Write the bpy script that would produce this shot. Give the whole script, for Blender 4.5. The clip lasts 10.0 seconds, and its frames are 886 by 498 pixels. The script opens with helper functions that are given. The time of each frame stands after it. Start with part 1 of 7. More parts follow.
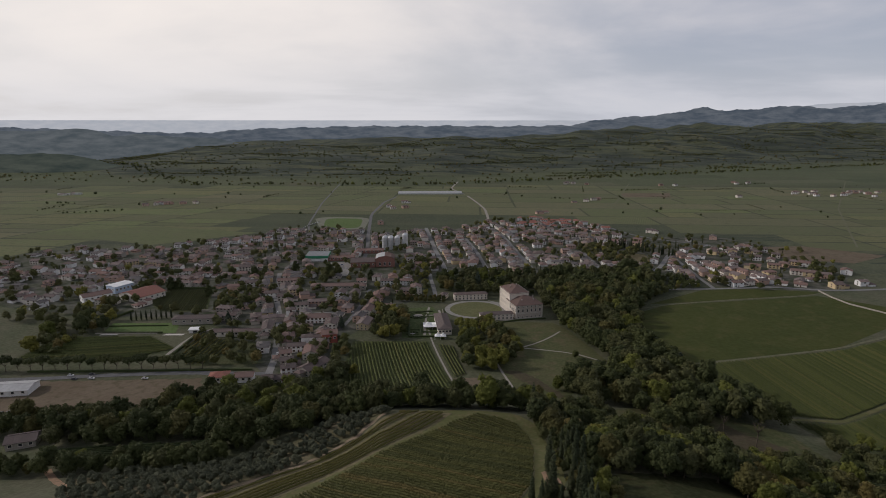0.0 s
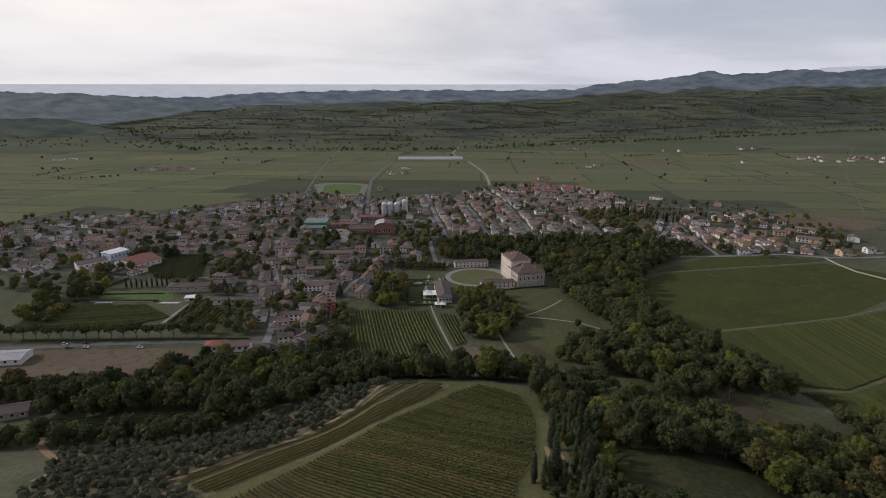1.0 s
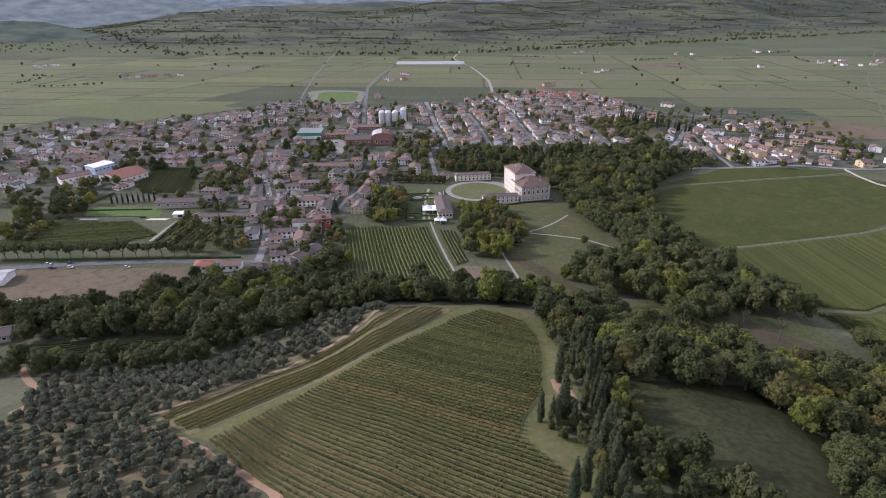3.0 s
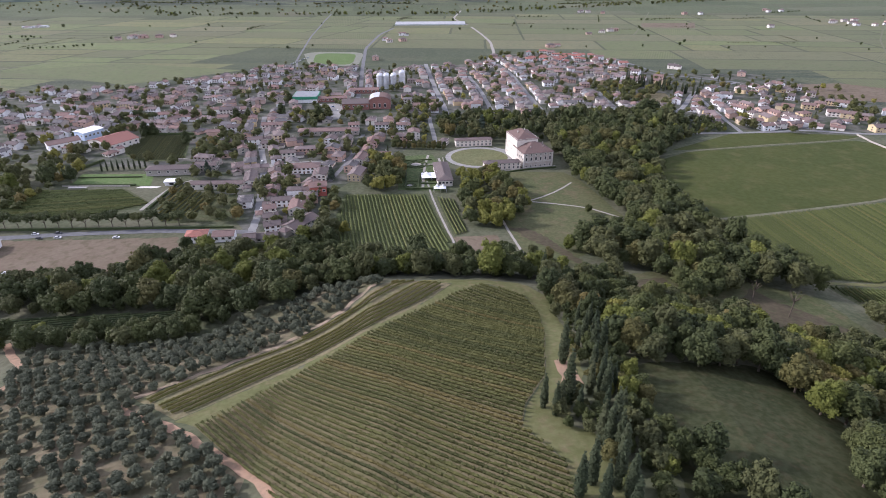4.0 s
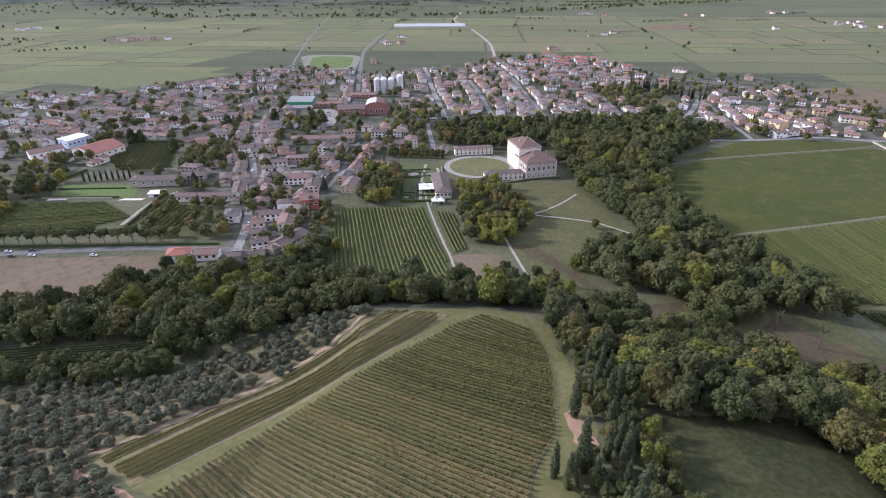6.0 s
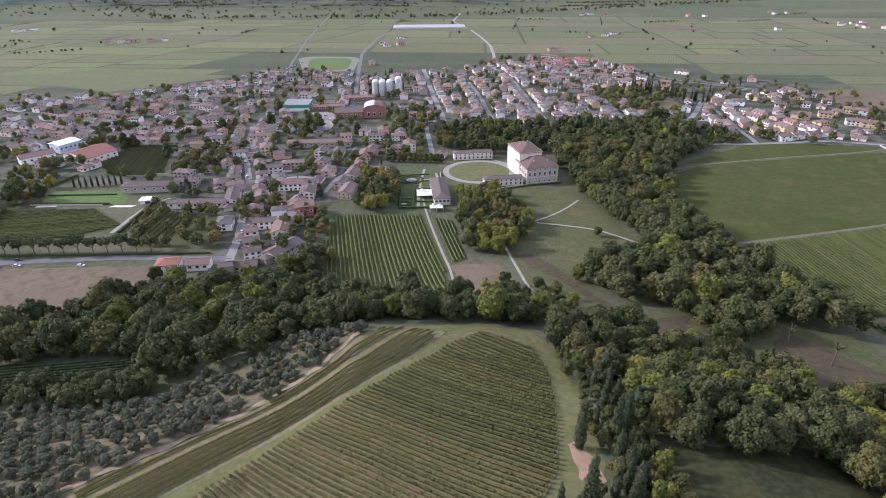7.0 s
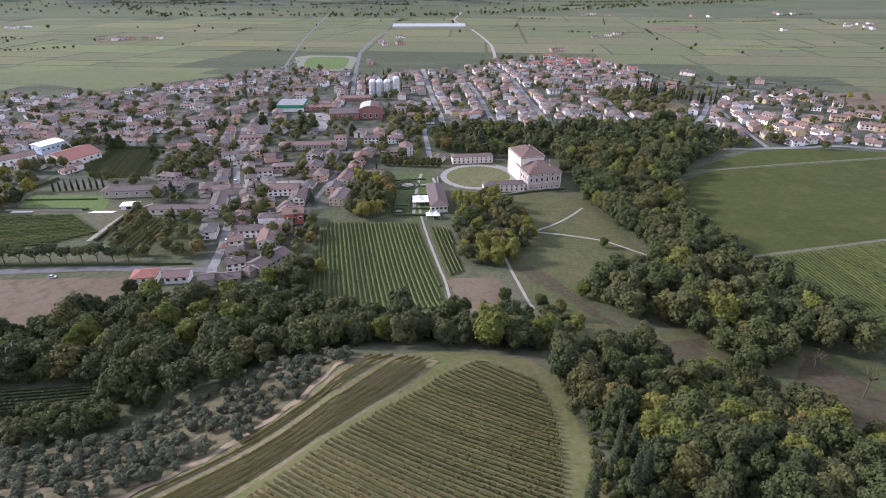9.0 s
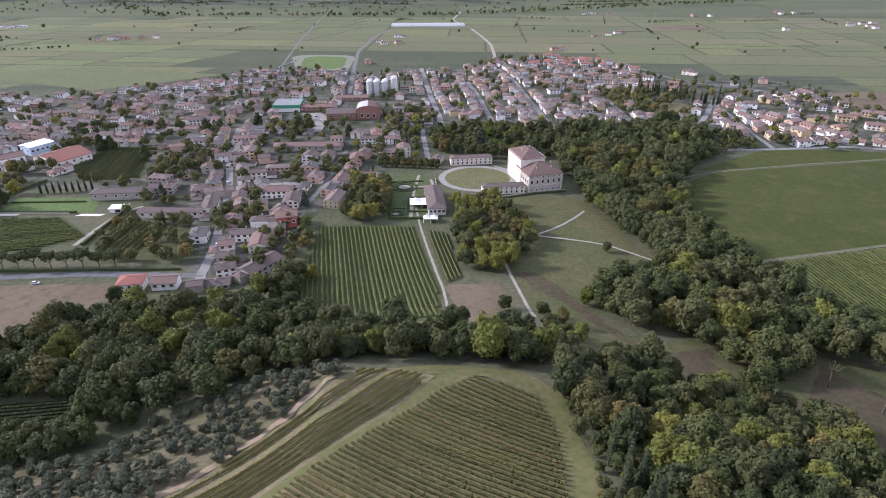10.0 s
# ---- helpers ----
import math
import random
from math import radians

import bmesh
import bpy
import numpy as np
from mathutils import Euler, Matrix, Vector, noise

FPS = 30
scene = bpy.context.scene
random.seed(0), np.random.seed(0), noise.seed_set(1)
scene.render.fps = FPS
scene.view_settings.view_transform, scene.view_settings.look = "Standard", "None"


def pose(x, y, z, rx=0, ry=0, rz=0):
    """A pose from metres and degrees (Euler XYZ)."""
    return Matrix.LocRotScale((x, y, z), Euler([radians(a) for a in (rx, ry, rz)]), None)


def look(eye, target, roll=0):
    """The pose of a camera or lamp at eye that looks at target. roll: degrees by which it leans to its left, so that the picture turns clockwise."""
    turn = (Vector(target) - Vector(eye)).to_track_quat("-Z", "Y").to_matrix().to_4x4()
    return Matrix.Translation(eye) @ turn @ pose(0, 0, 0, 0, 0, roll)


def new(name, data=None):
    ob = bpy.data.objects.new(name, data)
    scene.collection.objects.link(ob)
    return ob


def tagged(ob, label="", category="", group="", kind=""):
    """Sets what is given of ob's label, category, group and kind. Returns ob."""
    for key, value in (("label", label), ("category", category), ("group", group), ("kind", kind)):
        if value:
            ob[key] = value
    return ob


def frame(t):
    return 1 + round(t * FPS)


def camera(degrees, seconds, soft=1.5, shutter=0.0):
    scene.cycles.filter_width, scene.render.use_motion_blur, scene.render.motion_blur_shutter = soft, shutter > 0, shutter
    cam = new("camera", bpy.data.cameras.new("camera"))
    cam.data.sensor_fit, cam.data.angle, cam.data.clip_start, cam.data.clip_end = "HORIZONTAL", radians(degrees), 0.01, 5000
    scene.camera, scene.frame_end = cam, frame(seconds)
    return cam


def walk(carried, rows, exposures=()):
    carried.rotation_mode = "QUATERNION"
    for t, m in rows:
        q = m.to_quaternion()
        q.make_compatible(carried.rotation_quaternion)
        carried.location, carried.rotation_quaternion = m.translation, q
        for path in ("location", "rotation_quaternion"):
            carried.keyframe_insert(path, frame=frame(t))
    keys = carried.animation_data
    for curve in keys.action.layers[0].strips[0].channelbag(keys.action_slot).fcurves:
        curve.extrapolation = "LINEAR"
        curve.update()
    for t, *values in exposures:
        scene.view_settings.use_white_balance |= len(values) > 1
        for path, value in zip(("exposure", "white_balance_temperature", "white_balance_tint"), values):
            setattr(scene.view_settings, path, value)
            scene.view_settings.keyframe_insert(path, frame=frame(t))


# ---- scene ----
# ---------------------------------------------------------------- camera
cam = camera(74.0, 10.0, soft=0.92)
PATH = [
    (0, (-3.651, -12.615, 192.159), (-3.651, -10.662, 191.731), 0.0),
    (0.5, (-3.37, -6.752, 191.08), (-3.372, -4.809, 190.606), 0.0),
    (1, (-3.0, -0.562, 189.76), (-3.003, 1.364, 189.221), -0.0),
    (1.5, (-2.791, 5.754, 188.429), (-2.796, 7.659, 187.822), -0.1),
    (2, (-2.778, 11.742, 187.256), (-2.783, 13.624, 186.58), -0.2),
    (2.5, (-2.527, 17.862, 186.281), (-2.533, 19.719, 185.539), -0.2),
    (4, (-1.355, 37.157, 182.803), (-1.365, 38.927, 181.871), -0.3),
    (4.5, (-0.933, 43.681, 181.96), (-0.943, 45.452, 181.029), -0.3),
    (5, (-0.478, 50.451, 181.567), (-0.489, 52.222, 180.638), -0.3),
    (5.5, (-0.253, 57.071, 181.557), (-0.264, 58.842, 180.628), -0.3),
    (7, (1.299, 76.041, 181.183), (1.287, 77.813, 180.256), -0.4),
    (7.5, (1.936, 82.098, 180.897), (1.923, 83.869, 179.969), -0.3),
    (8, (2.641, 87.909, 179.959), (2.628, 89.68, 179.031), -0.3),
    (8.5, (3.163, 93.779, 178.666), (3.15, 95.55, 177.738), -0.2),
    (9, (3.511, 99.667, 177.121), (3.499, 101.438, 176.193), -0.1),
    (9.5, (4.102, 105.589, 175.372), (4.09, 107.361, 174.444), -0.1),
    (10, (4.641, 111.655, 173.942), (4.63, 113.427, 173.014), -0.1),
]
EXPOSURES = [(0.0, 0.0, 6450, 14), (0.5, 0.05, 6450, 14), (1.0, 0.2, 6400, 15), (1.5, 0.45, 6250, 17), (2.0, 0.75, 6100, 19), (2.5, 1.05, 6000, 21), (4.0, 1.65, 5760, 22), (5.0, 1.70, 5760, 22), (10.0, 1.70, 5760, 22)]
walk(cam, [(t, look(eye, target, roll)) for t, eye, target, roll in PATH], EXPOSURES)

# ---------------------------------------------------------------- light
SUN_FROM = Vector((-0.88, 0.16, 0.46)).normalized()
sun_el = math.asin(SUN_FROM.z)
sun_az = math.atan2(SUN_FROM.x, SUN_FROM.y)
sun = new("sun", bpy.data.lights.new("sun", "SUN"))
sun.data.energy, sun.data.angle, sun.data.color = 1.7, radians(6), (1.0, 0.94, 0.86)
sun.matrix_world = look((0, 0, 900), Vector((0, 0, 900)) - SUN_FROM)


def sky_world():
    """High broken cloud over a pale sky, brighter towards the veiled sun."""
    w = bpy.data.worlds.new("sky")
    w.use_nodes = True
    scene.world = w
    n, l = w.node_tree.nodes, w.node_tree.links
    n.clear()

    def math_node(op, a, b=None):
        m = n.new("ShaderNodeMath")
        m.operation = op
        for i, v in enumerate((a, b)):
            if v is None:
                continue
            if isinstance(v, (int, float)):
                m.inputs[i].default_value = v
            else:
                l.new(v, m.inputs[i])
        return m.outputs[0]

    def mix(fac, a, b):
        m = n.new("ShaderNodeMix")
        m.data_type = "RGBA"
        for i, v in ((0, fac), (6, a), (7, b)):
            if isinstance(v, (int, float, tuple)):
                m.inputs[i].default_value = v
            else:
                l.new(v, m.inputs[i])
        return m.outputs[2]

    def ramp(v, lo, hi):
        m = n.new("ShaderNodeMapRange")
        m.interpolation_type = "SMOOTHSTEP"
        m.inputs[1].default_value, m.inputs[2].default_value = lo, hi
        l.new(v, m.inputs[0])
        return m.outputs[0]

    sky = n.new("ShaderNodeTexSky")
    sky.sky_type, sky.sun_disc = "NISHITA", False
    sky.sun_elevation, sky.sun_rotation = sun_el, sun_az
    sky.dust_density, sky.altitude = 3.0, 200
    scaled = n.new("ShaderNodeVectorMath")
    scaled.operation = "SCALE"
    scaled.inputs[3].default_value = 0.10
    l.new(sky.outputs[0], scaled.inputs[0])
    tc = n.new("ShaderNodeTexCoord")
    sep = n.new("ShaderNodeSeparateXYZ")
    l.new(tc.outputs["Generated"], sep.inputs[0])
    up = math_node("ADD", math_node("MAXIMUM", sep.outputs[2], 0.0), 0.20)
    plane = n.new("ShaderNodeCombineXYZ")
    l.new(math_node("DIVIDE", sep.outputs[0], up), plane.inputs[0])
    l.new(math_node("DIVIDE", sep.outputs[1], up), plane.inputs[1])
    turned = n.new("ShaderNodeMapping")
    turned.inputs["Rotation"].default_value = (0, 0, radians(-12))
    turned.inputs["Scale"].default_value = (0.55, 0.75, 1)
    l.new(plane.outputs[0], turned.inputs[0])
    big = n.new("ShaderNodeTexNoise")
    big.inputs["Scale"].default_value, big.inputs["Detail"].default_value, big.inputs["Roughness"].default_value = 0.75, 7, 0.55
    big.inputs["Distortion"].default_value = 0.5
    l.new(turned.outputs[0], big.inputs["Vector"])
    fine = n.new("ShaderNodeTexNoise")
    fine.inputs["Scale"].default_value, fine.inputs["Detail"].default_value = 2.6, 5
    l.new(turned.outputs[0], fine.inputs["Vector"])
    veil = math_node("ADD", math_node("MULTIPLY", big.outputs[0], 0.80), math_node("MULTIPLY", fine.outputs[0], 0.20))
    cloud = mix(ramp(veil, 0.36, 0.62), (0.37, 0.41, 0.485, 1), (0.60, 0.60, 0.62, 1))
    toward = n.new("ShaderNodeVectorMath")
    toward.operation = "DOT_PRODUCT"
    toward.inputs[1].default_value = tuple(Vector((-0.62, 0.72, 0.32)).normalized())
    l.new(tc.outputs["Generated"], toward.inputs[0])
    glow = ramp(toward.outputs["Value"], 0.45, 1.0)
    lit = mix(math_node("MULTIPLY", glow, 0.45), cloud, (1.28, 1.17, 1.0, 1))
    low = ramp(sep.outputs[2], 0.16, 0.0)
    pale = mix(math_node("MULTIPLY", low, 0.55), lit, (0.62, 0.65, 0.69, 1))
    thin = math_node("ADD", math_node("MULTIPLY", ramp(veil, 0.36, 0.54), 0.14), 0.84)
    both = mix(thin, scaled.outputs[0], pale)
    # upper sky, out of view, is dimmed to cut the skylight on the ground
    zenith_dim = ramp(sep.outputs[2], 0.24, 0.70)
    both = mix(math_node("MULTIPLY", zenith_dim, 0.66), both, (0.085, 0.105, 0.150, 1))
    bg = n.new("ShaderNodeBackground")
    bg.inputs[1].default_value = 1.0
    l.new(both, bg.inputs[0])
    out = n.new("ShaderNodeOutputWorld")
    l.new(bg.outputs[0], out.inputs[0])


sky_world()

# ---------------------------------------------------------------- materials
MATS = {}


class Net:
    """A small builder for a Principled material."""

    def __init__(self, name, rough=0.85, spec=0.25, metal=0.0):
        self.m = bpy.data.materials.new(name)
        self.m.use_nodes = True
        self.n, self.l = self.m.node_tree.nodes, self.m.node_tree.links
        self.b = self.n["Principled BSDF"]
        self.b.inputs["Roughness"].default_value = rough
        self.b.inputs["Specular IOR Level"].default_value = spec
        self.b.inputs["Metallic"].default_value = metal
        self.tc = self.n.new("ShaderNodeTexCoord")
        MATS[name] = self.m

    def put(self, socket, v):
        if isinstance(v, (int, float, tuple)):
            socket.default_value = (*v, 1) if isinstance(v, tuple) and len(v) == 3 and socket.type == "RGBA" else v
        else:
            self.l.new(v, socket)

    def noise(self, scale, detail=4, rough=0.55, vec=None, kind="Object"):
        t = self.n.new("ShaderNodeTexNoise")
        t.inputs["Scale"].default_value, t.inputs["Detail"].default_value, t.inputs["Roughness"].default_value = scale, detail, rough
        self.l.new(vec or self.tc.outputs[kind], t.inputs["Vector"])
        return t.outputs[0]

    def mapped(self, rot=0.0, scale=(1, 1, 1), kind="Object", loc=(0, 0, 0)):
        t = self.n.new("ShaderNodeMapping")
        t.inputs["Rotation"].default_value, t.inputs["Scale"].default_value, t.inputs["Location"].default_value = (0, 0, radians(rot)), scale, loc
        self.l.new(self.tc.outputs[kind], t.inputs[0])
        return t.outputs[0]

    def step(self, v, lo, hi, a=0.0, b=1.0):
        t = self.n.new("ShaderNodeMapRange")
        t.interpolation_type = "SMOOTHSTEP"
        for i, x in enumerate((lo, hi, a, b)):
            t.inputs[i + 1].default_value = x
        self.l.new(v, t.inputs[0])
        return t.outputs[0]

    def mix(self, fac, a, b, how="MIX"):
        t = self.n.new("ShaderNodeMix")
        t.data_type, t.blend_type = "RGBA", how
        self.put(t.inputs[0], fac), self.put(t.inputs[6], a), self.put(t.inputs[7], b)
        return t.outputs[2]

    def calc(self, op, a, b=0.0):
        t = self.n.new("ShaderNodeMath")
        t.operation = op
        self.put(t.inputs[0], a), self.put(t.inputs[1], b)
        return t.outputs[0]

    def random(self):
        return self.n.new("ShaderNodeObjectInfo").outputs["Random"]

    def island(self):
        return self.n.new("ShaderNodeNewGeometry").outputs["Random Per Island"]

    def bump(self, height, strength=0.4, distance=0.1):
        t = self.n.new("ShaderNodeBump")
        t.inputs["Strength"].default_value, t.inputs["Distance"].default_value = strength, distance
        self.l.new(height, t.inputs["Height"])
        self.l.new(t.outputs[0], self.b.inputs["Normal"])

    def colour(self, c):
        self.put(self.b.inputs["Base Color"], c)
        return self.m


def grassy(name, a, b, c, big=0.02, fine=0.5, grit=0.30):
    n = Net(name, 0.95, 0.1)
    a, b, c = ((k[0] * 1.03, k[1], k[2] * 0.88) for k in (a, b, c))
    base = n.mix(n.step(n.noise(big, 6), 0.35, 0.65), a, b)
    base = n.mix(n.step(n.noise(big * 6, 5), 0.48, 0.72), base, c)
    base = n.mix(grit, base, n.mix(n.step(n.noise(fine, 4), 0.3, 0.7), (0.03, 0.035, 0.018), (0.16, 0.165, 0.10)))
    n.bump(n.noise(fine * 2, 3), 0.5, 0.25)
    return n.colour(base)


def foliage(name, dark, light, warm, warm_share=0.15):
    """Leaves: a tone for each tree, a tone for each spray of leaves."""
    n = Net(name, 0.75, 0.18)
    dark, light, warm = ((k[0] * 1.41, k[1] * 1.33, k[2] * 1.24) for k in (dark, light, warm))
    tree = n.random()
    base = n.mix(n.step(tree, 0.0, 1.0 - warm_share), dark, light)
    base = n.mix(n.step(tree, 1.0 - warm_share, 1.0), base, warm)
    spray = n.island()
    base = n.mix(n.calc("MULTIPLY", spray, 0.30), base, n.mix(0.5, light, warm))
    base = n.mix(n.step(spray, 0.30, 0.0, 0.0, 0.18), base, n.mix(0.6, dark, (0.012, 0.018, 0.008)))
    through_leaf = n.n.new("ShaderNodeBsdfTranslucent")
    n.l.new(base, through_leaf.inputs[0])
    both = n.n.new("ShaderNodeMixShader")
    both.inputs[0].default_value = 0.18
    n.l.new(n.b.outputs[0], both.inputs[1])
    n.l.new(through_leaf.outputs[0], both.inputs[2])
    n.l.new(both.outputs[0], n.n["Material Output"].inputs[0])
    return n.colour(base)


def plaster(name, a, stain):
    n = Net(name, 0.9, 0.15)
    base = n.mix(n.step(n.noise(0.35, 6, 0.65), 0.42, 0.75), a, stain)
    tint = n.random()
    base = n.mix(n.step(tint, 0.5, 1.0, 0, 0.28), base, (0.46, 0.41, 0.36))
    base = n.mix(n.step(n.noise(2.5, 5), 0.55, 0.8, 0, 0.25), base, (0.16, 0.15, 0.14))
    n.bump(n.noise(6, 3), 0.2, 0.02)
    return n.colour(base)


def tiles(name, a, b, moss):
    """Curved clay tiles in courses down the slope."""
    n = Net(name, 0.9, 0.12)
    base = n.mix(n.step(n.noise(0.5, 6, 0.7), 0.35, 0.65), a, b)
    base = n.mix(n.step(n.noise(4.0, 3, 0.7), 0.35, 0.7, 0, 0.55), base, moss)
    base = n.mix(n.step(n.random(), 0.0, 1.0, 0.0, 0.55), base, moss)
    base = n.mix(n.step(n.island(), 0.0, 1.0, 0.0, 0.40), base, n.mix(0.5, moss, (0.07, 0.055, 0.050)))
    wave = n.n.new("ShaderNodeTexWave")
    wave.inputs["Scale"].default_value, wave.inputs["Distortion"].default_value = 1.6, 0.6
    n.l.new(n.tc.outputs["Object"], wave.inputs["Vector"])
    base = n.mix(n.calc("MULTIPLY", wave.outputs["Fac"], 0.35), base, n.mix(0.5, b, (0.05, 0.035, 0.03)))
    n.bump(wave.outputs["Fac"], 0.6, 0.08)
    return n.colour(base)


def plain(name, a, b, scale=1.0, rough=0.8, spec=0.25, metal=0.0):
    n = Net(name, rough, spec, metal)
    base = n.mix(n.step(n.noise(scale, 5, 0.65), 0.35, 0.7), a, b)
    n.bump(n.noise(scale * 5, 3), 0.25, 0.03)
    return n.colour(base)


def ground_material():
    """Meadow near the camera; a patchwork of vineyards and meadows out on the plain, scrub and terraces on the hills."""
    n = Net("ground", 0.95, 0.08)
    near = n.mix(n.step(n.noise(0.03, 6), 0.35, 0.65), (0.075, 0.085, 0.044), (0.110, 0.105, 0.066))
    sep = n.n.new("ShaderNodeSeparateXYZ")
    n.l.new(n.tc.outputs["Object"], sep.inputs[0])

    def patches(rot, w, h, seed):
        t = n.n.new("ShaderNodeTexBrick")
        t.offset, t.squash = 0.37, 1.0
        for k, v in (("Color1", (0, 0, 0, 1)), ("Color2", (1, 1, 1, 1)), ("Mortar", (0.5, 0.5, 0.5, 1)), ("Scale", 1.0), ("Mortar Size", 1.6), ("Mortar Smooth", 0.3), ("Brick Width", w), ("Row Height", h)):
            t.inputs[k].default_value = v
        n.l.new(n.mapped(rot, loc=(seed, seed * 0.7, 0)), t.inputs["Vector"])
        return t

    p = patches(-7, 330, 105, 40)
    q = patches(-7, 165, 105, 40)
    tone = n.calc("ADD", n.calc("MULTIPLY", p.outputs["Color"], 0.55), n.calc("MULTIPLY", q.outputs["Color"], 0.45))
    field = n.mix(tone, (0.062, 0.078, 0.033), (0.105, 0.118, 0.055))
    field = n.mix(n.step(tone, 0.72, 0.95, 0, 0.6), field, (0.120, 0.112, 0.064))
    field = n.mix(n.step(n.noise(0.006, 5), 0.55, 0.75, 0, 0.5), field, (0.105, 0.085, 0.053))
    rows = n.n.new("ShaderNodeTexWave")
    rows.inputs["Scale"].default_value, rows.inputs["Distortion"].default_value = 0.105, 0.4
    n.l.new(n.mapped(-4), rows.inputs["Vector"])
    field = n.mix(n.calc("MULTIPLY", rows.outputs["Fac"], 0.22), field, (0.035, 0.048, 0.020))
    field = n.mix(n.calc("MULTIPLY", p.outputs["Fac"], 0.45), field, (0.040, 0.046, 0.025))
    hill_tone = n.noise(0.004, 7, 0.62)
    terrace = n.n.new("ShaderNodeTexWave")
    terrace.bands_direction = "Z"
    terrace.inputs["Scale"].default_value, terrace.inputs["Distortion"].default_value, terrace.inputs["Detail"].default_value, terrace.inputs["Detail Scale"].default_value = 0.020, 3.0, 3.0, 0.02
    n.l.new(n.tc.outputs["Object"], terrace.inputs["Vector"])
    # bluish, slightly lifted scrub and terrace tones stand in for haze
    hill = n.mix(n.step(hill_tone, 0.40, 0.60), (0.092, 0.102, 0.056), (0.046, 0.056, 0.038))
    hill = n.mix(n.step(terrace.outputs["Fac"], 0.55, 0.9, 0, 0.6), hill, (0.055, 0.068, 0.050))
    hill = n.mix(n.step(n.noise(0.0025, 3), 0.60, 0.66, 0, 0.7), hill, (0.140, 0.132, 0.070))
    belts = n.noise(1.0, 5, 0.6, n.mapped(-4, (0.0045, 0.022, 0.03)))
    hill = n.mix(n.step(belts, 0.50, 0.55, 0, 0.92), hill, (0.024, 0.033, 0.027))
    hill = n.mix(n.step(belts, 0.44, 0.36, 0, 0.6), hill, (0.110, 0.116, 0.056))
    hill = n.mix(n.step(n.noise(0.05, 4), 0.5, 0.7, 0, 0.4), hill, (0.022, 0.030, 0.021))
    field = n.mix(n.step(sep.outputs[1], 1800, 1900), n.mix(0.45, field, (0.036, 0.043, 0.022)), field)
    far = n.mix(n.step(sep.outputs[2], -7.0, 3.0), field, hill)
    base = n.mix(n.step(sep.outputs[1], 560, 760), near, far)
    base = n.mix(0.22, base, n.mix(n.step(n.noise(0.35, 4), 0.35, 0.65), (0.025, 0.030, 0.016), (0.150, 0.150, 0.099)))
    n.bump(n.noise(0.8, 3), 0.4, 0.4)
    # faint blue sheen at grazing view stands in for haze
    n.b.inputs["Sheen Weight"].default_value, n.b.inputs["Sheen Roughness"].default_value = 0.03, 0.35
    n.b.inputs["Sheen Tint"].default_value = (0.75, 0.86, 1.0, 1.0)
    return n.colour(base)


ground_material()
grassy("meadow", (0.100, 0.108, 0.044), (0.128, 0.128, 0.060), (0.155, 0.132, 0.078), 0.04, 0.5, 0.2)
grassy("lawn", (0.068, 0.080, 0.036), (0.088, 0.090, 0.046), (0.112, 0.094, 0.060), 0.022, 0.5, 0.2)
grassy("bright_lawn", (0.085, 0.150, 0.044), (0.100, 0.165, 0.055), (0.120, 0.150, 0.066), 0.05)
grassy("vine_ground", (0.165, 0.140, 0.088), (0.195, 0.160, 0.106), (0.130, 0.132, 0.062), 0.03, 0.8)
# grass with the shade of the surrounding trees put into its colour
grassy("grass_shade_tone", (0.026, 0.033, 0.013), (0.034, 0.038, 0.016), (0.048, 0.043, 0.022), 0.05, 0.5, 0.15)
grassy("vine_green", (0.050, 0.064, 0.028), (0.062, 0.072, 0.034), (0.080, 0.074, 0.044), 0.03, 0.8)
grassy("hay_meadow", (0.042, 0.055, 0.014), (0.052, 0.062, 0.017), (0.066, 0.068, 0.024), 0.012, 0.25, 0.08)
grassy("bare_soil", (0.134, 0.102, 0.082), (0.156, 0.123, 0.102), (0.100, 0.084, 0.060), 0.025, 0.4, 0.12)
grassy("court_grass", (0.118, 0.126, 0.062), (0.145, 0.142, 0.074), (0.100, 0.112, 0.052), 0.06, 0.6)
grassy("dry_grass", (0.150, 0.124, 0.082), (0.175, 0.140, 0.094), (0.110, 0.108, 0.058), 0.05, 0.5)
grassy("garden_lawn", (0.052, 0.086, 0.030), (0.064, 0.098, 0.036), (0.078, 0.092, 0.040), 0.05)
# trodden soil brown, also darkened for the woods' shade on it
grassy("worn_grass", (0.078, 0.061, 0.045), (0.064, 0.051, 0.037), (0.062, 0.060, 0.034), 0.06, 0.4, 0.15)
grassy("vine_between", (0.050, 0.068, 0.024), (0.062, 0.078, 0.029), (0.080, 0.080, 0.037), 0.03, 0.8)
grassy("olive_ground", (0.100, 0.092, 0.058), (0.175, 0.140, 0.105), (0.085, 0.082, 0.048), 0.05, 0.5)
plain("dirt_track", (0.33, 0.215, 0.145), (0.23, 0.165, 0.112), 0.3, 0.95, 0.05)
plain("dry_soil", (0.27, 0.205, 0.148), (0.165, 0.145, 0.092), 0.25, 0.95, 0.05)
plain("gravel", (0.31, 0.285, 0.25), (0.25, 0.23, 0.20), 0.4, 0.95, 0.1)
plain("grass_track", (0.150, 0.145, 0.098), (0.112, 0.112, 0.066), 0.2, 0.95, 0.08)
plain("pitch_edge", (0.20, 0.20, 0.16), (0.165, 0.17, 0.125), 0.2, 0.95, 0.08)
plain("asphalt", (0.115, 0.114, 0.116), (0.155, 0.154, 0.156), 0.2, 0.9, 0.2)
plain("street", (0.185, 0.182, 0.180), (0.235, 0.230, 0.225), 0.12, 0.9, 0.2)
